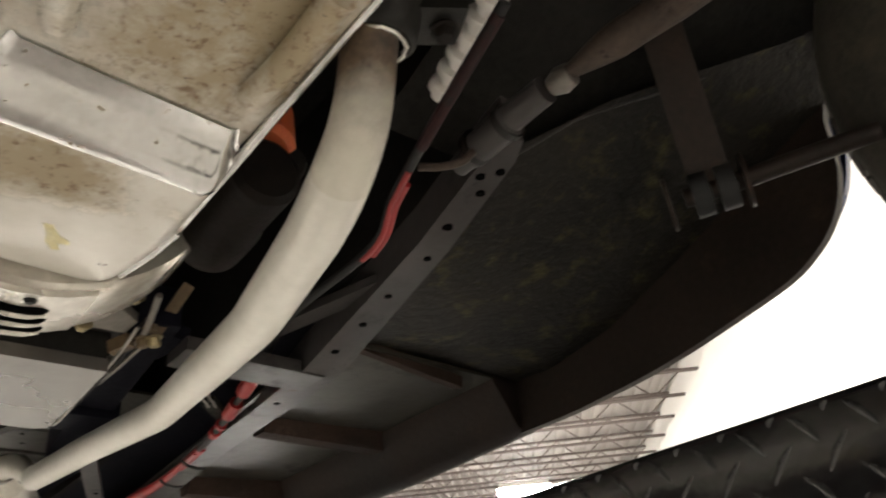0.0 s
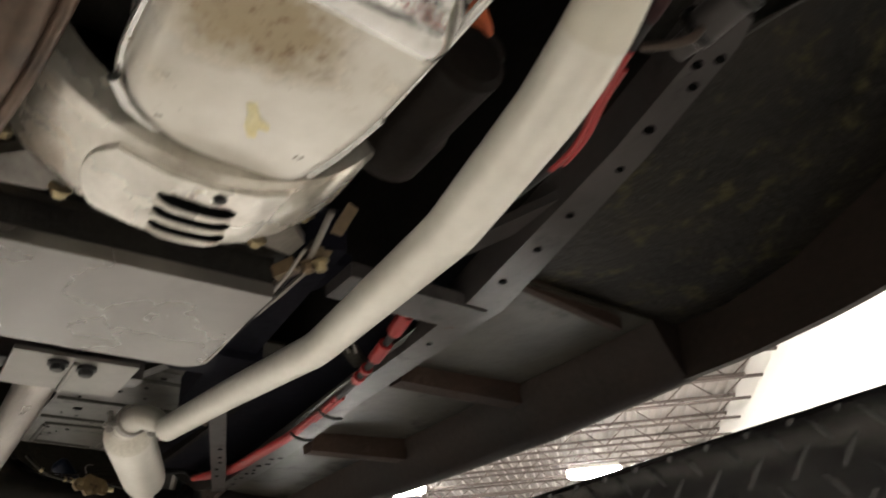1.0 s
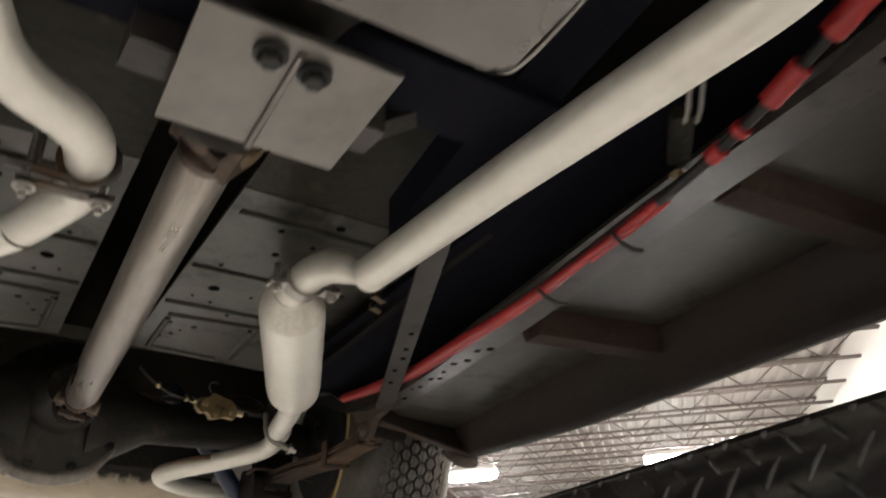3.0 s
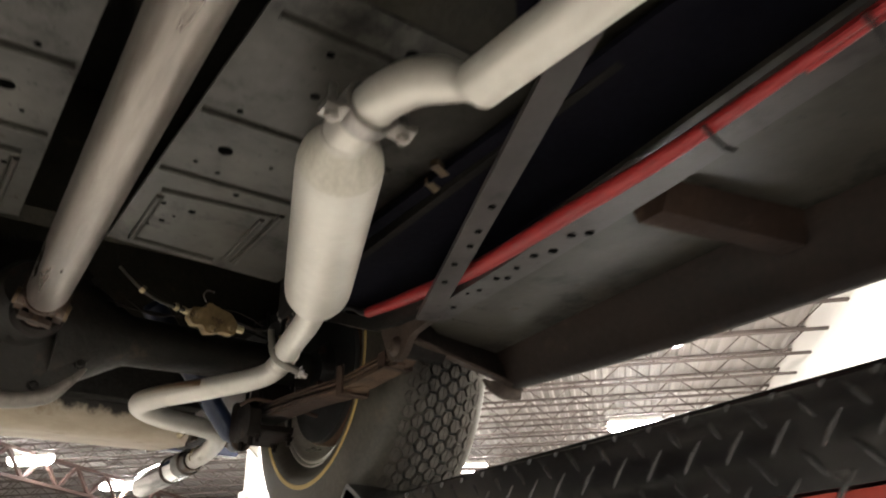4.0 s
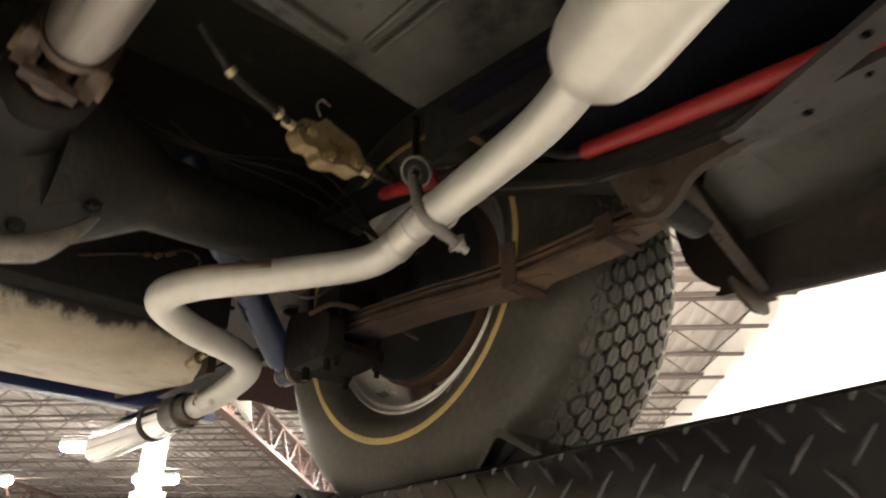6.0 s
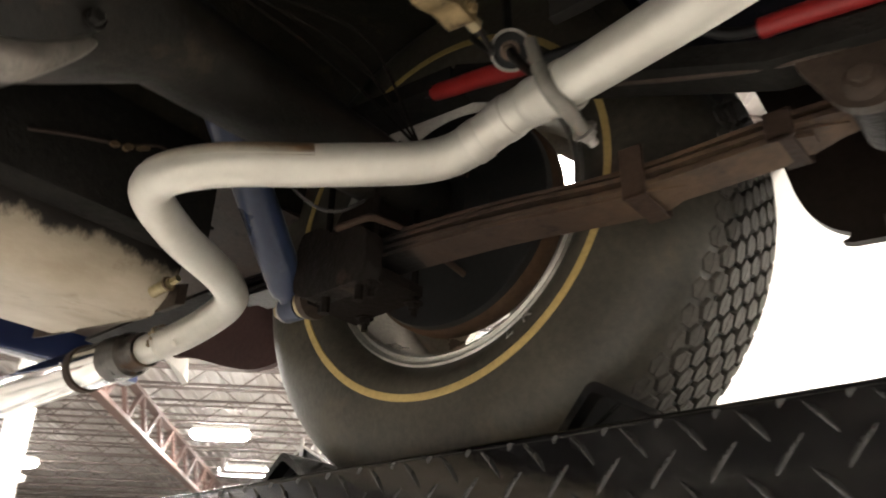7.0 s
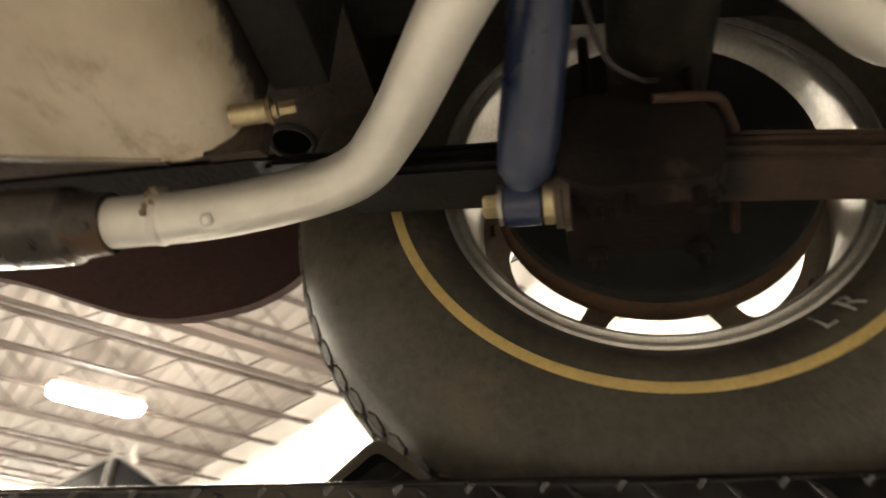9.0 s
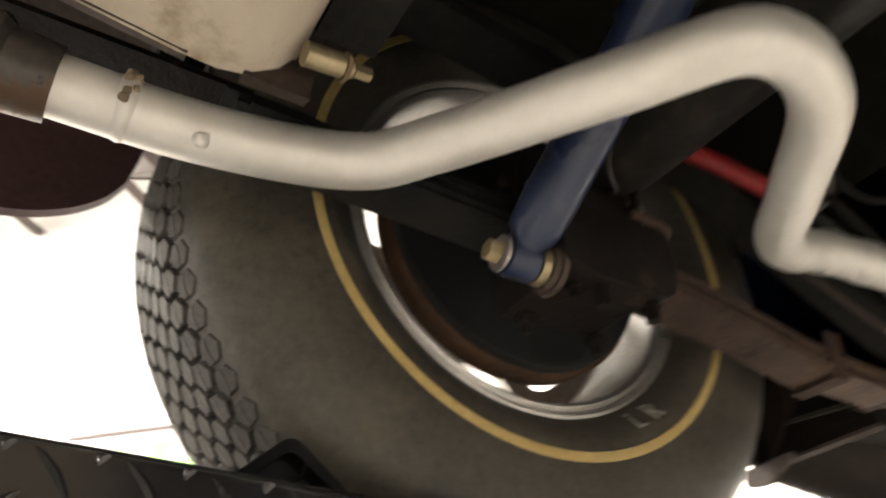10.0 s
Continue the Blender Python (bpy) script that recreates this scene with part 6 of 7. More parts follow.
# exhaust
def exhaust_left():
    r = 0.0213
    pts = [(0.078, 0.345, 2.20), (0.079, 0.354, 2.14), (0.089, 0.39, 2.088), (0.117, 0.497, 2.068), (0.153, 0.669, 2.065), (0.185, 0.997, 2.0745), (0.180, 1.28, 2.102), (0.176, 1.556, 2.124)]
    way = smooth_path(pts[:5], 10)[:30] + bent_path(pts[3:], 0.022)
    front = part("exhaust_pipe", tube(B(), way, [r + 0.0004 + 0.0037 * max(0.0, min(1.0, (0.95 - q.y) / 0.3)) * min(1.0, max(0.0, (q.y - 0.36) / 0.09)) for q in way], 32), M["pipe"], car, "cream-painted exhaust pipe")
    hot = [q for q in way if q.y < 0.425]
    part("heat_stain", tube(B(), hot, [0.0219 + 0.0037 * max(0.0, (q.y - 0.36) / 0.09) for q in hot], 32, False), M["stainpipe"], front, "brown heat-stained pipe end")
    at, down = Vector((0.083, 0.352, 2.152)), Vector((0.02, 0.10, -0.6))
    part("manifold_flange", lathe(B(), [(-0.09, 0.05), (-0.06, 0.046), (-0.035, 0.037), (-0.012, 0.034), (-0.002, 0.0325), (0.002, 0.029), (0.0, 0.022)], at, down, 32), M["black"], front, "dark cast manifold outlet")
    bm = B()
    for sx in (-1, 1):
        beam(bm, at + Vector((0.025 * sx, -0.012 * sx, 0.022)), at + Vector((0.066 * sx, -0.03 * sx, 0.03)), 0.04, 0.014)
    part("flange_ear", bevelled(bm, 0.006, 3), M["black"], front, "dark bolted flange ear")
    for sx in (-1, 1):
        part("flange_bolt", bolt(B(), at + Vector((0.052 * sx, -0.024 * sx, 0.024)), (0, 0, -1), 0.008, 0.01), M["grease"], front)
    bead = []
    side, fore = Vector((1, 0.1, 0.05)).normalized(), Vector((-0.1, 1, 0.16)).normalized()
    for k in range(41):
        t = 2 * math.pi * k / 40
        bead.append(at + down.normalized() * (0.003 + 0.0018 * noise.noise((3 * math.cos(t), 3 * math.sin(t), 0))) + (side * math.cos(t) + fore * math.sin(t)) * (0.0245 + 0.001 * noise.noise((5 * math.cos(t), 5 * math.sin(t), 4))))
    part("flange_bead", tube(B(), bead, 0.0016, 8), M["alu"], front, "bright ragged weld bead")
    ball = smooth_path([(0.176, 1.55, 2.124), (0.1735, 1.571, 2.132), (0.165, 1.592, 2.147), (0.156, 1.620, 2.160), (0.150, 1.66, 2.169), (0.1495, 1.70, 2.174), (0.154, 1.76, 2.178)], 4)
    girth = [0.0200, 0.0138, 0.0205, 0.0222, 0.0225, 0.0235, 0.0245]
    bm = tube(B(), ball, [girth[i // 4] + (girth[min(i // 4 + 1, 6)] - girth[i // 4]) * (i % 4) / 4 for i in range(len(ball))], 32)
    part("elbow", bm, M["pipe"], front)
    a, b = Vector((0.1515, 1.748, 2.178)), Vector((0.315, 2.16, 2.170))
    d = (b - a).normalized()
    L = (b - a).length
    muf = part("muffler", lathe(B(), [(0, 0), (0, 0.0255), (0.012, 0.0275), (0.026, 0.034), (0.042, 0.0435), (0.060, 0.048), (0.08, 0.0488), (L - 0.06, 0.0485), (L - 0.04, 0.047), (L - 0.02, 0.0415), (L - 0.005, 0.031), (L, 0.025), (L, 0)], a, d, 56), M["pipe"], car, "cream-painted round muffler")
    tail = [b - d * 0.01, (0.336, 2.23, 2.164), (0.368, 2.38, 2.168), (0.412, 2.49, 2.196), (0.408, 2.578, 2.176), (0.33, 2.655, 2.158), (0.246, 2.735, 2.145), (0.232, 2.81, 2.143), (0.30, 2.866, 2.137), (0.415, 2.935, 2.142), (0.460, 2.985, 2.136), (0.470, 3.09, 2.122), (0.469, 3.2, 2.118)]
    tp = part("tailpipe", tube(B(), smooth_path(tail, 7), r * 1.01, 32), M["pipe"], car, "cream-painted tailpipe bent under the axle")

    bend = smooth_path(tail, 7)
    part("heat_stain", tube(B(), [q + Vector((0, 0, 0.0006)) for q in bend if 2.655 < q.y < 2.80 and q.x < 0.34], r * 1.01, 32, False), M["topstain"], tp, "brown scorch along the top of the bend")
    for y, grow in ((2.455, 0.0012), (2.50, 0.0016), (2.545, 0.0012)):
        i = min(range(len(bend)), key=lambda k: abs(bend[k].y - y) + 9 * (bend[k].x < 0.3))
        part("slip_joint", lathe(B(), [(-0.010, r * 0.95), (-0.007, r * 1.01 + grow), (0.007, r * 1.01 + grow), (0.010, r * 0.95)], bend[i], bend[i + 1] - bend[i - 1], 28), M["pipe"], tp, "swaged slip joint in the pipe")

    def saddle(at, axis, parent, r=0.026):
        at, axis = Vector(at), Vector(axis).normalized()
        bm = B()
        lathe(bm, [(-0.012, r - 0.002), (-0.012, r + 0.003), (0.012, r + 0.003), (0.012, r - 0.002)], at, axis, 32, True)
        sd = axis.cross(Vector((0, 0, 1))).normalized()
        for k in (-1, 1):
            q = at + sd * k * (r + 0.012)
            tube(bm, [q + Vector((0, 0, -0.026)), q + Vector((0, 0, 0.014))], 0.0045, 10)
            bolt(bm, q + Vector((0, 0, -0.016)), (0, 0, -1), 0.0075, 0.008)
        beam(bm, at - sd * (r + 0.022) + Vector((0, 0, -0.016)), at + sd * (r + 0.022) + Vector((0, 0, -0.016)), 0.022, 0.006)
        part("clamp", bm, M["steel"], parent, "steel saddle clamp")

    part("scorched_end", lathe(B(), [(0.008, 0.0275), (0.018, 0.0311), (0.026, 0.0348), (0.042, 0.0443), (0.052, 0.0467)], a, d, 56), M["stainmuffler"], muf, "rust-stained muffler end")
    saddle((0.1495, 1.697, 2.174), (0.02, 1, 0.08), muf, 0.0265)
    # clamp behind the muffler: thin band, bowed saddle bar and one long bolt
    axis = Vector((0.09, 0.24, 0.065)).normalized()
    rear = part("clamp", lathe(B(), [(-0.010, r), (-0.010, r + 0.0028), (0.010, r + 0.0028), (0.010, r)], (0.384, 2.425, 2.175), axis, 32, True), M["pipe"], tp, "painted clamp band")
    bow = smooth_path([(0.357, 2.438, 2.216), (0.3585, 2.433, 2.190), (0.365, 2.427, 2.164), (0.382, 2.421, 2.150), (0.396, 2.420, 2.145), (0.408, 2.419, 2.140)], 5)
    part("saddle_bar", tube(B(), bow, [0.0062] * 6 + [0.0078] * 14 + [0.0066] * (len(bow) - 20), 14), M["clampgrey"], rear, "grey bowed saddle bar")
    tip_way = (Vector((0.408, 2.419, 2.140)) - Vector((0.382, 2.421, 2.150))).normalized()
    part("clamp_nut", bolt(B(), Vector((0.407, 2.419, 2.1405)), tip_way, 0.0085, 0.009), M["steel"], rear, "pale clamp nut")
    part("clamp_stud", tube(B(), [Vector((0.408, 2.419, 2.140)), Vector((0.408, 2.419, 2.140)) + tip_way * 0.016], 0.0048, 12), M["steel"], rear)
    eye, facing = Vector((0.408, 2.493, 2.270)), Vector((-0.53, -0.16, -0.52))
    hang = part("hanger_ring", lathe(B(), [(-0.003, 0.0185), (-0.003, 0.0215), (0.003, 0.0215), (0.003, 0.0185)], eye, facing, 32, True), M["clampgrey"], tp, "pale exhaust hanger ring")
    part("hanger_rubber", lathe(B(), [(-0.006, 0), (-0.006, 0.0183), (0.001, 0.0183), (0.004, 0.012), (0.004, 0)], eye, facing, 28), M["rubber"], hang, "black hanger rubber")
    part("hanger_bolt", bolt(B(), eye + facing.normalized() * 0.004, facing, 0.007, 0.007), M["burnt"], hang)
    part("hanger_strap", tube(B(), [(0.385, 2.45, 2.199), (0.398, 2.485, 2.252), (0.408, 2.495, 2.275), (0.41, 2.50, 2.36)], 0.005, 8), M["black"], tp)
    part("swaged_ring", lathe(B(), [(-0.006, 0.0205), (-0.003, 0.0228), (0.0, 0.0238), (0.004, 0.0226), (0.008, 0.0205)], (0.4695, 3.142, 2.120), (0.0, 0.2, -0.007), 32), M["pipe"], tp, "swaged ring near the tip")
    for k in range(9):
        t = radians(150 + 13 * k + 9 * noise.random())
        q = Vector((0.4695, 3.142 + 0.006 * (noise.random() - 0.5), 2.120)) + Vector((math.cos(t), 0, -math.sin(t))) * 0.0232
        w = B()
        bmesh.ops.create_icosphere(w, subdivisions=2, radius=0.003 + 0.002 * noise.random())
        for v in w.verts:
            v.co = q + v.co * (0.75 + 0.4 * noise.noise(v.co * 300))
        part("weld_drop", w, M["weld"], tp, "brown burnt drop of weld")
    w = B()
    bmesh.ops.create_icosphere(w, subdivisions=2, radius=0.0055)
    for v in w.verts:
        v.co = Vector((0.4560, 3.092, 2.1045)) + v.co * (1.0 + 0.4 * noise.noise(v.co * 250))
    part("weld_drop", w, M["pipe"], tp, "painted-over weld spot")
    a = Vector((0.469, 3.185, 2.1185))
    d = Vector((-0.005, 0.45, 0.004)).normalized()
    part("tip_collar", lathe(B(), [(0, 0.02), (0, 0.026), (0.03, 0.028), (0.035, 0.0335), (0.085, 0.0345), (0.09, 0.03)], a, d, 36), M["collar"], tp, "soot-black tip collar")
    bm = lathe(B(), [(0.08, 0.03), (0.08, 0.034), (0.16, 0.0345), (0.165, 0.0365), (0.175, 0.0365), (0.18, 0.0345), (0.42, 0.036), (0.43, 0.0355), (0.43, 0.032), (0.1, 0.03)], a, d, 40)
    for v in bm.verts:
        q = (v.co - a).dot(d)
        if q > 0.4:
            v.co += d * (-0.9 * (v.co.z - 2.126))
    part("exhaust_tip", bm, M["chrome"], tp, "chrome exhaust tip")
    part("tip_band", lathe(B(), [(0.155, 0.034), (0.155, 0.0372), (0.172, 0.0372), (0.172, 0.034)], a, d, 36, True), M["rust"], tp)


exhaust_left()


def exhaust_right():
    r = 0.0225
    pts = [(-0.195, 0.20, 2.28), (-0.20, 0.42, 2.17), (-0.218, 0.66, 2.115), (-0.25, 0.90, 2.10), (-0.285, 1.15, 2.10), (-0.232, 1.36, 2.12), (-0.158, 1.425, 2.13), (-0.146, 1.50, 2.14), (-0.145, 1.555, 2.145), (-0.20, 1.68, 2.14), (-0.27, 1.76, 2.14)]
    p = part("exhaust_pipe", tube(B(), bent_path(pts, 0.045), r, 32), M["pipe"], car, "cream-painted exhaust pipe with an elbow")
    hot = bent_path(pts[:5], 0.045)
    part("heat_stain", tube(B(), [q for q in hot if q.y < 0.93], r + 0.0008, 32, False), M["burnt"], p, "coppery brown burnt pipe front")
    part("oil_line", tube(B(), smooth_path([(-0.185, 0.30, 2.20), (-0.186, 0.50, 2.142), (-0.197, 0.66, 2.103), (-0.228, 0.84, 2.09), (-0.26, 1.0, 2.12)]), 0.006, 10), M["burnt"], p, "brown steel line beside the pipe")
    bm = lathe(B(), [(-0.006, 0.021), (-0.006, 0.029), (0.006, 0.029), (0.006, 0.021)], (-0.148, 1.49, 2.139), (0.02, 0.1, 0.01), 28, True)
    tube(bm, [(-0.215, 1.49, 2.12), (-0.16, 1.49, 2.115)], 0.005, 8)
    tube(bm, [(-0.19, 1.475, 2.19), (-0.19, 1.49, 2.12)], 0.003, 8)
    part("clamp", bm, M["collar"], p, "dark steel exhaust clamp")
    saddle = part("clamp_saddle", bevelled(box(B(), (-0.205, 1.483, 2.100), (-0.12, 1.499, 2.105)), 0.002), M["collar"], p, "flat dark clamp saddle")
    for x in (-0.196, -0.132):
        part("clamp_stud", tube(B(), [(x, 1.491, 2.086), (x, 1.491, 2.165)], 0.0035, 10), M["steel"], saddle)
        part("clamp_nut", bolt(B(), (x, 1.491, 2.0975), (0, 0, -1), 0.007, 0.006), M["steel"], saddle)
    part("pipe_seam", lathe(B(), [(-0.002, 0.0224), (-0.002, 0.0234), (0.002, 0.0234), (0.002, 0.0224)], (-0.19, 1.658, 2.141), (-0.055, 0.125, -0.005), 28, True), M["rust"], p, "dark slip-joint edge")
    a, b = Vector((-0.26, 1.75, 2.14)), Vector((-0.42, 2.17, 2.137))
    L = (b - a).length
    part("muffler", lathe(B(), [(0, 0), (0, 0.026), (0.05, 0.046), (0.075, 0.051), (L - 0.05, 0.051), (L, 0.026), (L, 0)], a, b - a, 40), M["pipe"], car, "cream-painted round muffler")
    tail = [b, (-0.46, 2.27, 2.147), (-0.50, 2.45, 2.186), (-0.535, 2.58, 2.188), (-0.41, 2.74, 2.163), (-0.338, 2.832, 2.142), (-0.41, 2.885, 2.134), (-0.572, 2.985, 2.129), (-0.58, 3.62, 2.125)]
    part("tailpipe", tube(B(), bent_path(tail, 0.06), r * 1.01, 28), M["pipe"], car, "cream-painted tailpipe bent under the axle")


exhaust_right()


def fuel_tank():
    x0, x1 = -0.5, 0.417
    sec = [(3.042, 2.22), (3.043, 2.19), (3.049, 2.168), (3.060, 2.150), (3.076, 2.138), (3.098, 2.133), (3.125, 2.1345), (3.38, 2.17), (3.42, 2.185), (3.44, 2.23), (3.44, 2.34), (3.03, 2.34)]
    bm = B()
    prism(bm, [(x0, y, z) for y, z in sec], (x1 - x0, 0, 0))
    t = part("fuel_tank", bevelled(bm, 0.009, 4, 40), M["tank"], car, "tan dirty fuel tank")
    part("tank_flange", bevelled(box(B(), (x0 - 0.02, 3.01, 2.245), (x1 + 0.02, 3.47, 2.252)), 0.002, 1), M["black"], t, "black tank flange")
    out = Vector((0.08, -1.0, 0.17)).normalized()
    tip = Vector((0.3885, 3.051, 2.1465))
    dp = part("drain_fitting", lathe(B(), [(0, 0), (0, 0.0085), (0.027, 0.0085), (0.029, 0.0065), (0.035, 0.0065), (0.035, 0)], tip, out, 20), M["brass"], t, "brass drain fitting")
    part("drain_collar", lathe(B(), [(0.028, 0), (0.028, 0.0105), (0.031, 0.0105), (0.031, 0)], tip, out, 8), M["tan"], t)
    part("drain_plug", bolt(B(), tip + out * 0.035, out, 0.0055, 0.014, False), M["brass"], t)
    part("front_strip", bevelled(box(B(), (x0, 2.99, 2.20), (x1 + 0.003, 3.04, 2.36)), 0.006), M["under"], t, "black undercoated tank strap and rail")
    # turned lip along the tank's side, broken by two slots
    bm = B()
    for y0, y1, drop in ((3.036, 3.082, 0.0), (3.082, 3.118, 0.016), (3.118, 3.30, 0.0), (3.30, 3.34, 0.016), (3.34, 3.45, 0.0)):
        za, zb = (2.133 + max(0.0, y - 3.12) * 0.135 for y in (y0, y1))
        prism(bm, [(x1 - 0.004, y0, za + drop), (x1 - 0.004, y1, zb + drop), (x1 - 0.004, y1, zb + 0.030), (x1 - 0.004, y0, za + 0.030)], (0.015, 0, 0.006))
    part("side_lip", bevelled(bm, 0.0015, 1), M["bracket"], t, "rusty brown turned lip along the tank")


fuel_tank()

# brake valve, cable and small lines
tee_outline = rounded([(0.209, 2.452, 2.219), (0.220, 2.452, 2.205), (0.236, 2.452, 2.208), (0.243, 2.452, 2.194), (0.261, 2.452, 2.197), (0.271, 2.452, 2.202), (0.294, 2.452, 2.198), (0.299, 2.452, 2.219), (0.286, 2.452, 2.238), (0.264, 2.452, 2.244), (0.243, 2.452, 2.252), (0.236, 2.452, 2.240), (0.215, 2.452, 2.238)], 0.005, 3)
tee = part("brake_tee", bevelled(prism(B(), tee_outline, (0, 0.026, 0.004)), 0.0025), M["dirtybrass"], car, "dirty brass brake line tee")
for x, z, rr in ((0.226, 2.224, 0.006), (0.253, 2.204, 0.0055), (0.287, 2.210, 0.005)):
    part("tee_bolt", bolt(B(), (x, 2.452, z), (0, -1, -0.3), rr, 0.006), M["dirtybrass"], tee)
part("tee_nut", lathe(B(), [(0, 0), (0, 0.007), (0.02, 0.007), (0.02, 0)], (0.294, 2.465, 2.218), (1, 0, -0.1), 6), M["brass"], tee, "brass line nut")
part("tee_nut", lathe(B(), [(0, 0), (0, 0.006), (0.016, 0.006), (0.016, 0)], (0.214, 2.465, 2.230), (-1, 0, 0.3), 6), M["brass"], tee)
part("vent_loop", tube(B(), smooth_path([(0.238, 2.455, 2.252), (0.232, 2.455, 2.264), (0.238, 2.455, 2.274), (0.252, 2.46, 2.276)]), 0.0013, 8), M["steel"], tee)
for x, y in ((0.335, 1.845), (0.352, 1.885)):
    part("wire_clip", bevelled(beam(B(), (x - 0.012, y, 2.246), (x + 0.012, y + 0.01, 2.243), 0.012, 0.01), 0.002), M["tan"], car)
flex = smooth_path([(0.203, 2.462, 2.232), (0.187, 2.455, 2.232), (0.158, 2.45, 2.236), (0.130, 2.45, 2.248), (0.105, 2.445, 2.264), (0.083, 2.44, 2.280)])
hose = part("flex_hose", tube(B(), flex, 0.0042, 10), M["rearunder"], car, "dark flexible brake hose")
for i in (8, 25):
    part("hose_clamp", tube(B(), [flex[i - 1], flex[i], flex[i + 1]], 0.0066, 12), M["brass"], hose, "brass hose ferrule")
part("brake_line", tube(B(), smooth_path([(0.30, 2.47, 2.232), (0.34, 2.475, 2.226), (0.37, 2.49, 2.24), (0.38, 2.52, 2.28)]), 0.0035, 8), M["black"], car)

cable = [(0.18, 0.30, 2.21), (0.20, 0.42, 2.178), (0.232, 0.53, 2.168), (0.272, 0.63, 2.168), (0.282, 0.83, 2.168), (0.308, 0.965, 2.148), (0.338, 1.15, 2.120), (0.366, 1.33, 2.120), (0.402, 1.55, 2.133), (0.428, 1.745, 2.152), (0.447, 1.935, 2.167), (0.458, 2.11, 2.192), (0.466, 2.24, 2.214), (0.470, 2.295, 2.226), (0.462, 2.34, 2.25), (0.440, 2.42, 2.262), (0.434, 2.50, 2.270), (0.450, 2.57, 2.298), (0.474, 2.648, 2.333), (0.46, 2.8, 2.36)]
fine_cable = smooth_path(cable, 24)


def stretch_of(y0, y1):
    return [p for p in fine_cable if y0 <= p.y <= y1]


wire = part("battery_cable", tube(B(), fine_cable, 0.0055, 12), M["rubber"], car, "black and red battery cable")
for y0, y1, r in ((0.985, 1.035, 0.0115), (1.06, 1.108, 0.0105), (1.128, 1.146, 0.0095), (1.163, 1.180, 0.009), (2.475, 2.65, 0.0105)):
    part("red_sleeve", tube(B(), stretch_of(y0, y1), r, 14), M["red"], wire, "red cable sleeve")
sleeve = stretch_of(1.255, 2.275)


def sleeve_girth(y):
    return 0.0058 + 0.0034 * max(0.0, min(1.0, (y - 1.38) / 0.2)) + 0.0018 * max(0.0, min(1.0, (y - 1.6) / 0.15)) - 0.0015 * max(0.0, min(1.0, (y - 2.1) / 0.15))


part("red_conduit", tube(B(), sleeve, [sleeve_girth(q.y) for q in sleeve], 18), M["red"], wire, "long red plastic conduit")
for dx, y0, y1 in ((0.0045, 1.25, 1.40), (-0.004, 1.27, 1.38), (0.0, 0.485, 0.655), (0.0055, 0.50, 0.64)):
    strand = [q + Vector((dx, 0, -0.0035)) for q in stretch_of(y0, y1)]
    part("red_strand", tube(B(), strand, 0.0038, 8), M["red"], wire, "loose red wire strand")
part("red_strand", tube(B(), [q + Vector((0.0, 0, -0.002)) for q in stretch_of(0.31, 0.455)], 0.0058, 10), M["dullred"], wire, "dirty dark red wire")
for y in (1.33, 1.50):
    p = min(fine_cable, key=lambda q: abs(q.y - y))
    part("cable_tie", tube(B(), [p + Vector((-0.012, 0, -0.004)), p + Vector((0.0, 0, -0.012)), p + Vector((0.02, 0.004, -0.014)), p + Vector((0.035, 0.004, -0.012))], 0.0025, 6), M["rubber"], wire)

# strut bracket with bushings ahead of the toe board, and the rods beside the rail
for s in (1, -1):
    X = functools.partial(mirror, s)
    br = part("strut_bracket", bevelled(beam(B(), (X(0.395), 0.285, 2.33), (X(0.492), 0.328, 2.155), 0.042, 0.014), 0.003), M["brown"], car, "brown strut rod bracket")
    for k in range(4):
        a = Vector((X(0.474), 0.372, 2.153)).lerp(Vector((X(0.510), 0.302, 2.157)), k / 3)
        d = Vector((0.43 * s, -0.83, 0.03))
        part("bushing" if k % 3 else "washer", lathe(B(), [(0, 0), (0, 0.024 if k % 3 else 0.029), (0.004 if k % 3 == 0 else 0.018, 0.024 if k % 3 else 0.029), (0.004 if k % 3 == 0 else 0.02, 0)], a, d, 28), M["rubber"] if k % 3 else M["brown"], br)
    part("strut_rod", tube(B(), [(X(0.482), 0.356, 2.155), (X(0.505), 0.312, 2.158), (X(0.573), 0.186, 2.172)], [0.0105, 0.0105, 0.0105], 16), M["brown"], br, "brown strut rod")
part("drag_link", tube(B(), [(0.282, 0.482, 2.196), (0.2815, 0.462, 2.196), (0.280, 0.46, 2.197), (0.278, 0.40, 2.2), (0.2775, 0.398, 2.2), (0.276, 0.35, 2.2)], [0.011, 0.0125, 0.0165, 0.0175, 0.0145, 0.0140], 24), M["rail"], car, "dark grey tie rod sleeve")
for y in (0.452, 0.405):
    part("sleeve_clamp", lathe(B(), [(-0.004, 0.015), (-0.004, 0.0195), (0.004, 0.0195), (0.004, 0.015)], (0.279, y, 2.2), (-0.04, -1, 0.03), 24, True), M["black"], car, "black sleeve clamp")
part("link_boot", tube(B(), smooth_path([(0.277, 0.32, 2.2), (0.280, 0.29, 2.2), (0.284, 0.25, 2.2), (0.290, 0.20, 2.2), (0.30, 0.12, 2.21)]), [0.007 + 0.009 * min(1.0, i / 12) for i in range(33)], 20), M["bracket"], car, "brown rubber link boot")
part("link_end", lathe(B(), [(0, 0), (0, 0.009), (0.012, 0.0135), (0.024, 0.011), (0.03, 0)], (0.278, 0.345, 2.2), (0.1, -1, 0), 20), M["lip"], car, "worn link ball end")
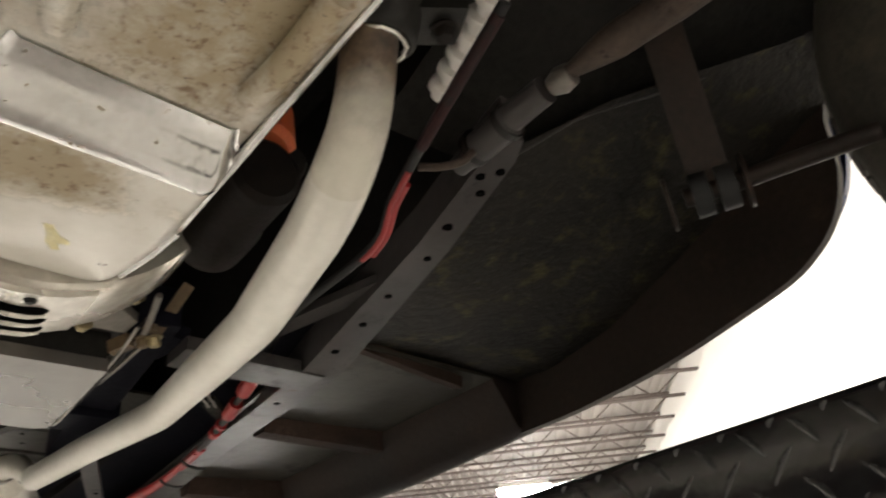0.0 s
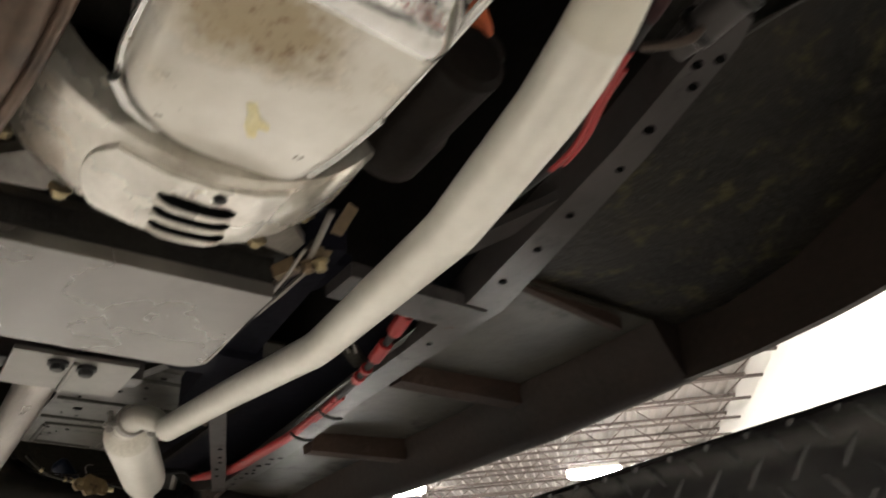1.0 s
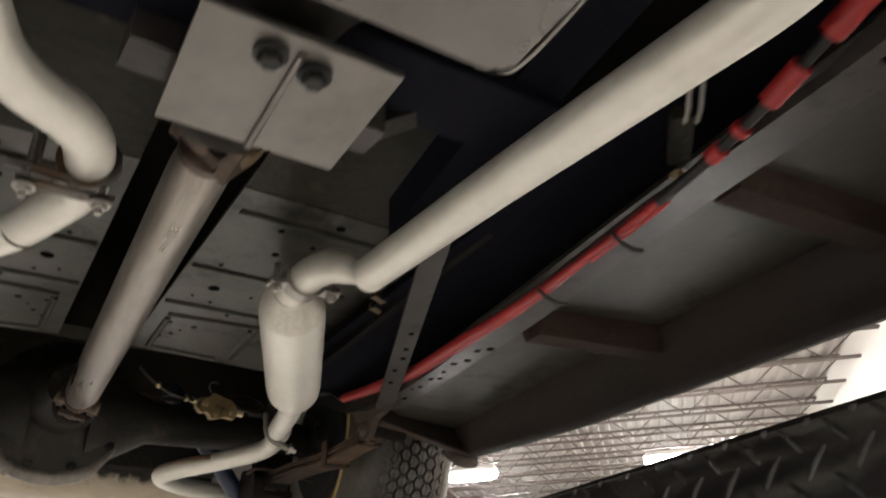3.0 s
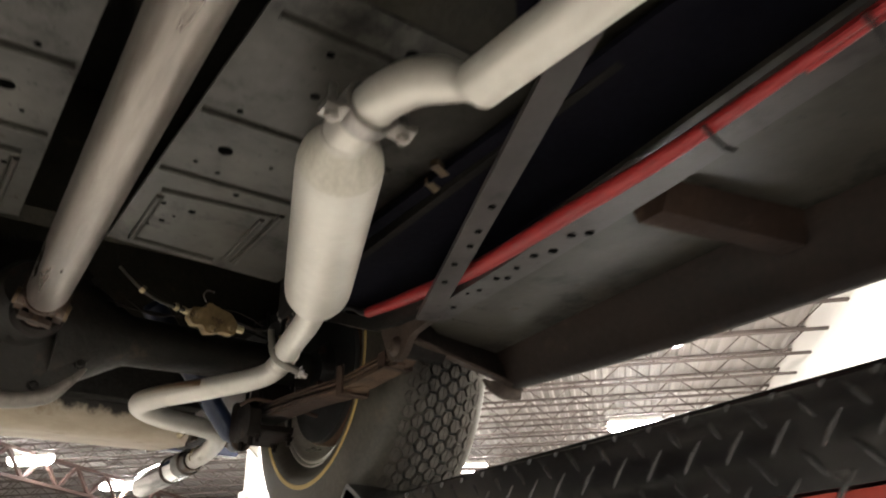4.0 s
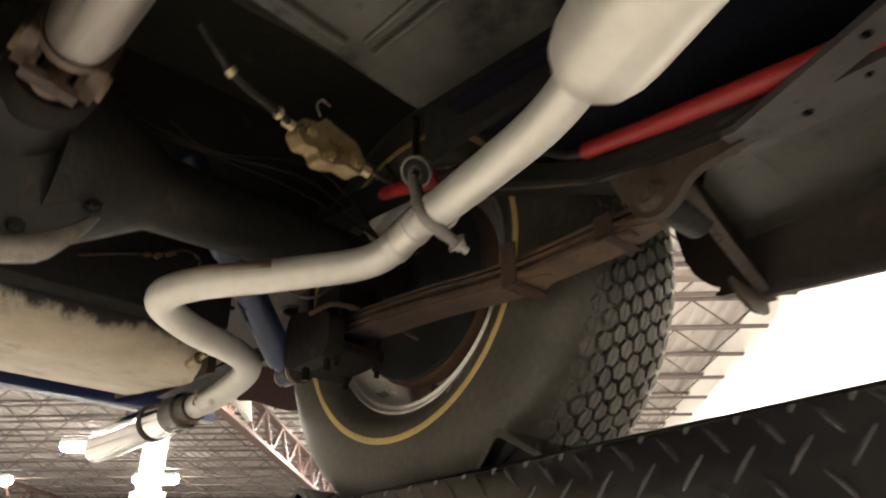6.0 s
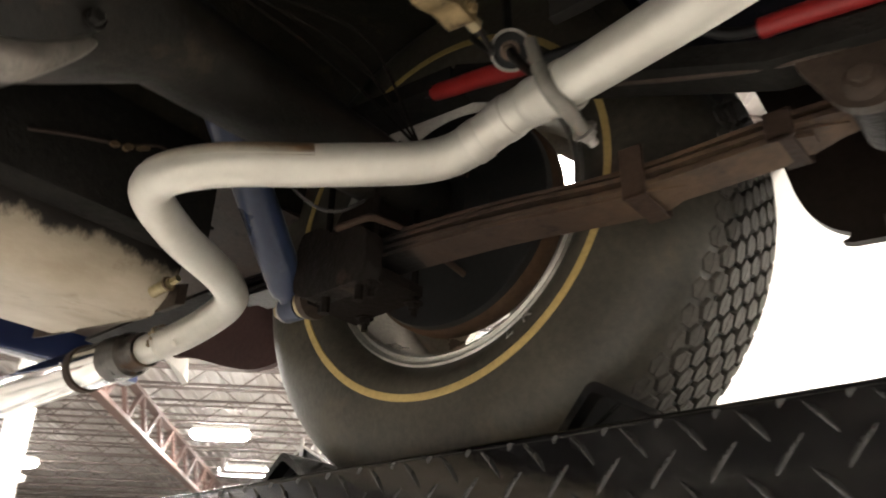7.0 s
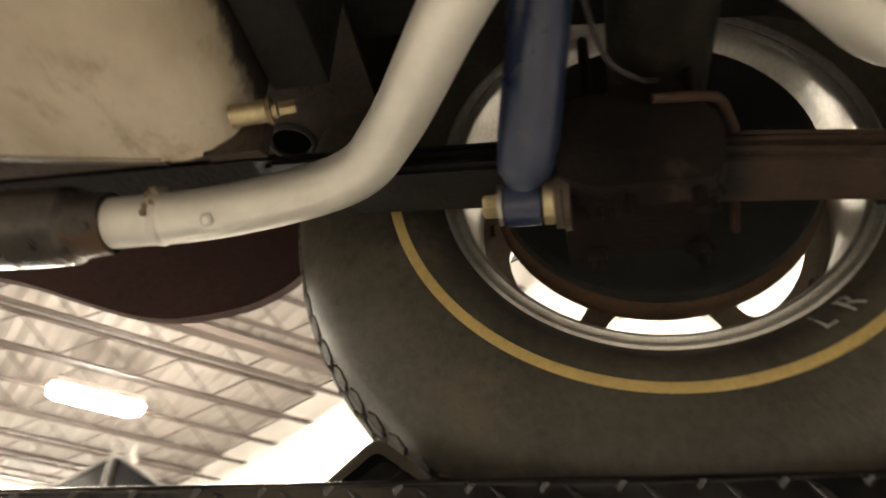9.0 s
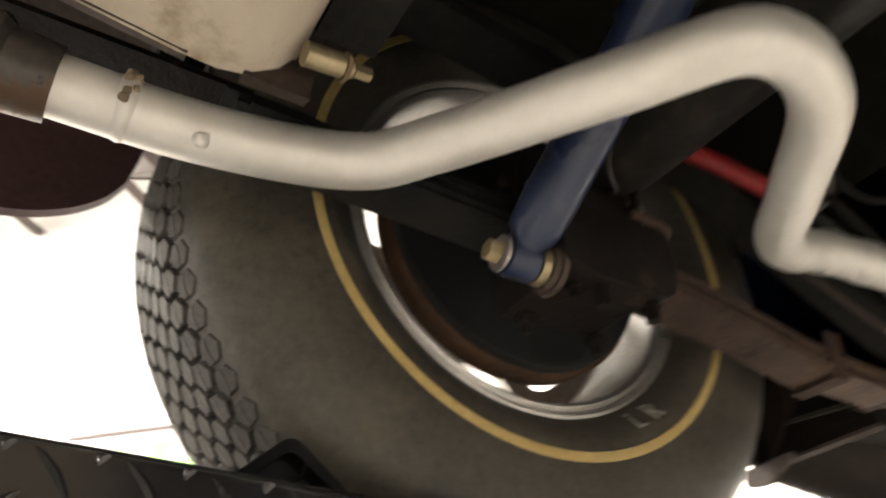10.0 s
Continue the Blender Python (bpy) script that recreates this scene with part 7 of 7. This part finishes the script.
part("clip_bracket", tube(B(), smooth_path([(0.226, 0.48, 2.172), (0.24, 0.464, 2.168), (0.258, 0.452, 2.174), (0.268, 0.446, 2.186)]), 0.0042, 10), M["bracket"], car, "brown cable clip")
ribs = []
for i in range(60):
    t = i / 59
    q = Vector((0.243, 0.461, 2.255)).lerp(Vector((0.195, 0.30, 2.265)), t)
    ribs.append(q)
part("ribbed_hose", tube(B(), ribs, [0.0155 if (i // 4) % 2 else 0.008 for i in range(60)], 16), M["white"], car, "white ribbed hose")


# ---- fuel line clip and fittings above the pipe ----
clip = new("line_clip")
clip.parent = car
part("clip_bracket", bevelled(beam(B(), (0.336, 1.195, 2.172), (0.392, 1.255, 2.172), 0.022, 0.014), 0.003), M["rearunder"], clip, "olive-black line bracket")
for dx in (0.0, 0.010):
    part("fuel_line", tube(B(), smooth_path([(0.338 + dx, 1.196 - 0.6 * dx, 2.168), (0.326 + dx, 1.18 - 0.6 * dx, 2.169), (0.310 + dx, 1.162 - 0.6 * dx, 2.172), (0.285 + dx, 1.12, 2.20)]), 0.0022, 8), M["steel"], clip, "thin bare steel line")
part("clip_nut", bolt(B(), (0.391, 1.259, 2.163), (0, 0, -1), 0.006, 0.006), M["brass"], clip)
part("line_fitting", tube(B(), [(0.400, 1.262, 2.165), (0.412, 1.285, 2.163), (0.425, 1.33, 2.162)], [0.006, 0.0045, 0.003], 10), M["steel"], clip, "grey line fitting")
part("mount_arm", bevelled(beam(B(), (0.035, 1.305, 2.108), (0.135, 1.245, 2.152), 0.022, 0.012), 0.004), M["black"], car, "black arm of the gearbox mount")

# ---- flaked seam on the strap ahead of the tank ----
seam = part("flaked_seam", tube(B(), smooth_path([(0.165, 2.988, 2.253), (0.212, 2.988, 2.271), (0.257, 2.988, 2.285), (0.278, 2.988, 2.290), (0.323, 2.988, 2.314), (0.350, 2.988, 2.307), (0.355, 2.988, 2.284)]), 0.0022, 8), M["bracket"], car, "brown flaked body seam")
for x, z, wide, high, lean in ((0.264, 2.286, 0.013, 0.008, 20), (0.281, 2.290, 0.016, 0.010, 35), (0.301, 2.299, 0.020, 0.007, 30), (0.353, 2.291, 0.006, 0.022, 10), (0.345, 2.309, 0.012, 0.004, -30)):
    ca, sa = math.cos(radians(lean)), math.sin(radians(lean))
    outline = [(-0.5, -0.2), (-0.2, -0.5), (0.4, -0.4), (0.5, 0.1), (0.1, 0.5), (-0.4, 0.3)]
    bm = prism(B(), [(x + ca * u * wide - sa * v * high, 2.985, z + sa * u * wide + ca * v * high) for u, v in outline], (0, 0.004, 0))
    part("paint_flake", bm, M["tan"], seam, "pale flake of sealer", 0)
# rusty trunk floor beside the tank, with a rimmed drain hole
bm = prism(B(), [(0.432, 3.00, 2.322), (0.752, 3.00, 2.322), (0.752, 3.78, 2.326), (0.432, 3.78, 2.326)], (0, 0, 0.005))
drop = part("trunk_floor", bm, M["bracket"], car, "rusty brown trunk floor beside the tank", 0)
part("drain_hole", lathe(B(), [(0.0, 0.0), (0.0, 0.022), (-0.0006, 0.022), (-0.0007, 0)], (0.611, 3.109, 2.3222), (0, 0, 1), 24), M["hole"], drop, smooth=0)
part("hole_rim", lathe(B(), [(0.0, 0.022), (-0.004, 0.0225), (-0.005, 0.025), (-0.003, 0.028), (0.0, 0.029)], (0.611, 3.109, 2.3222), (0, 0, 1), 28), M["rail"], drop, "grey pressed rim of the drain hole")
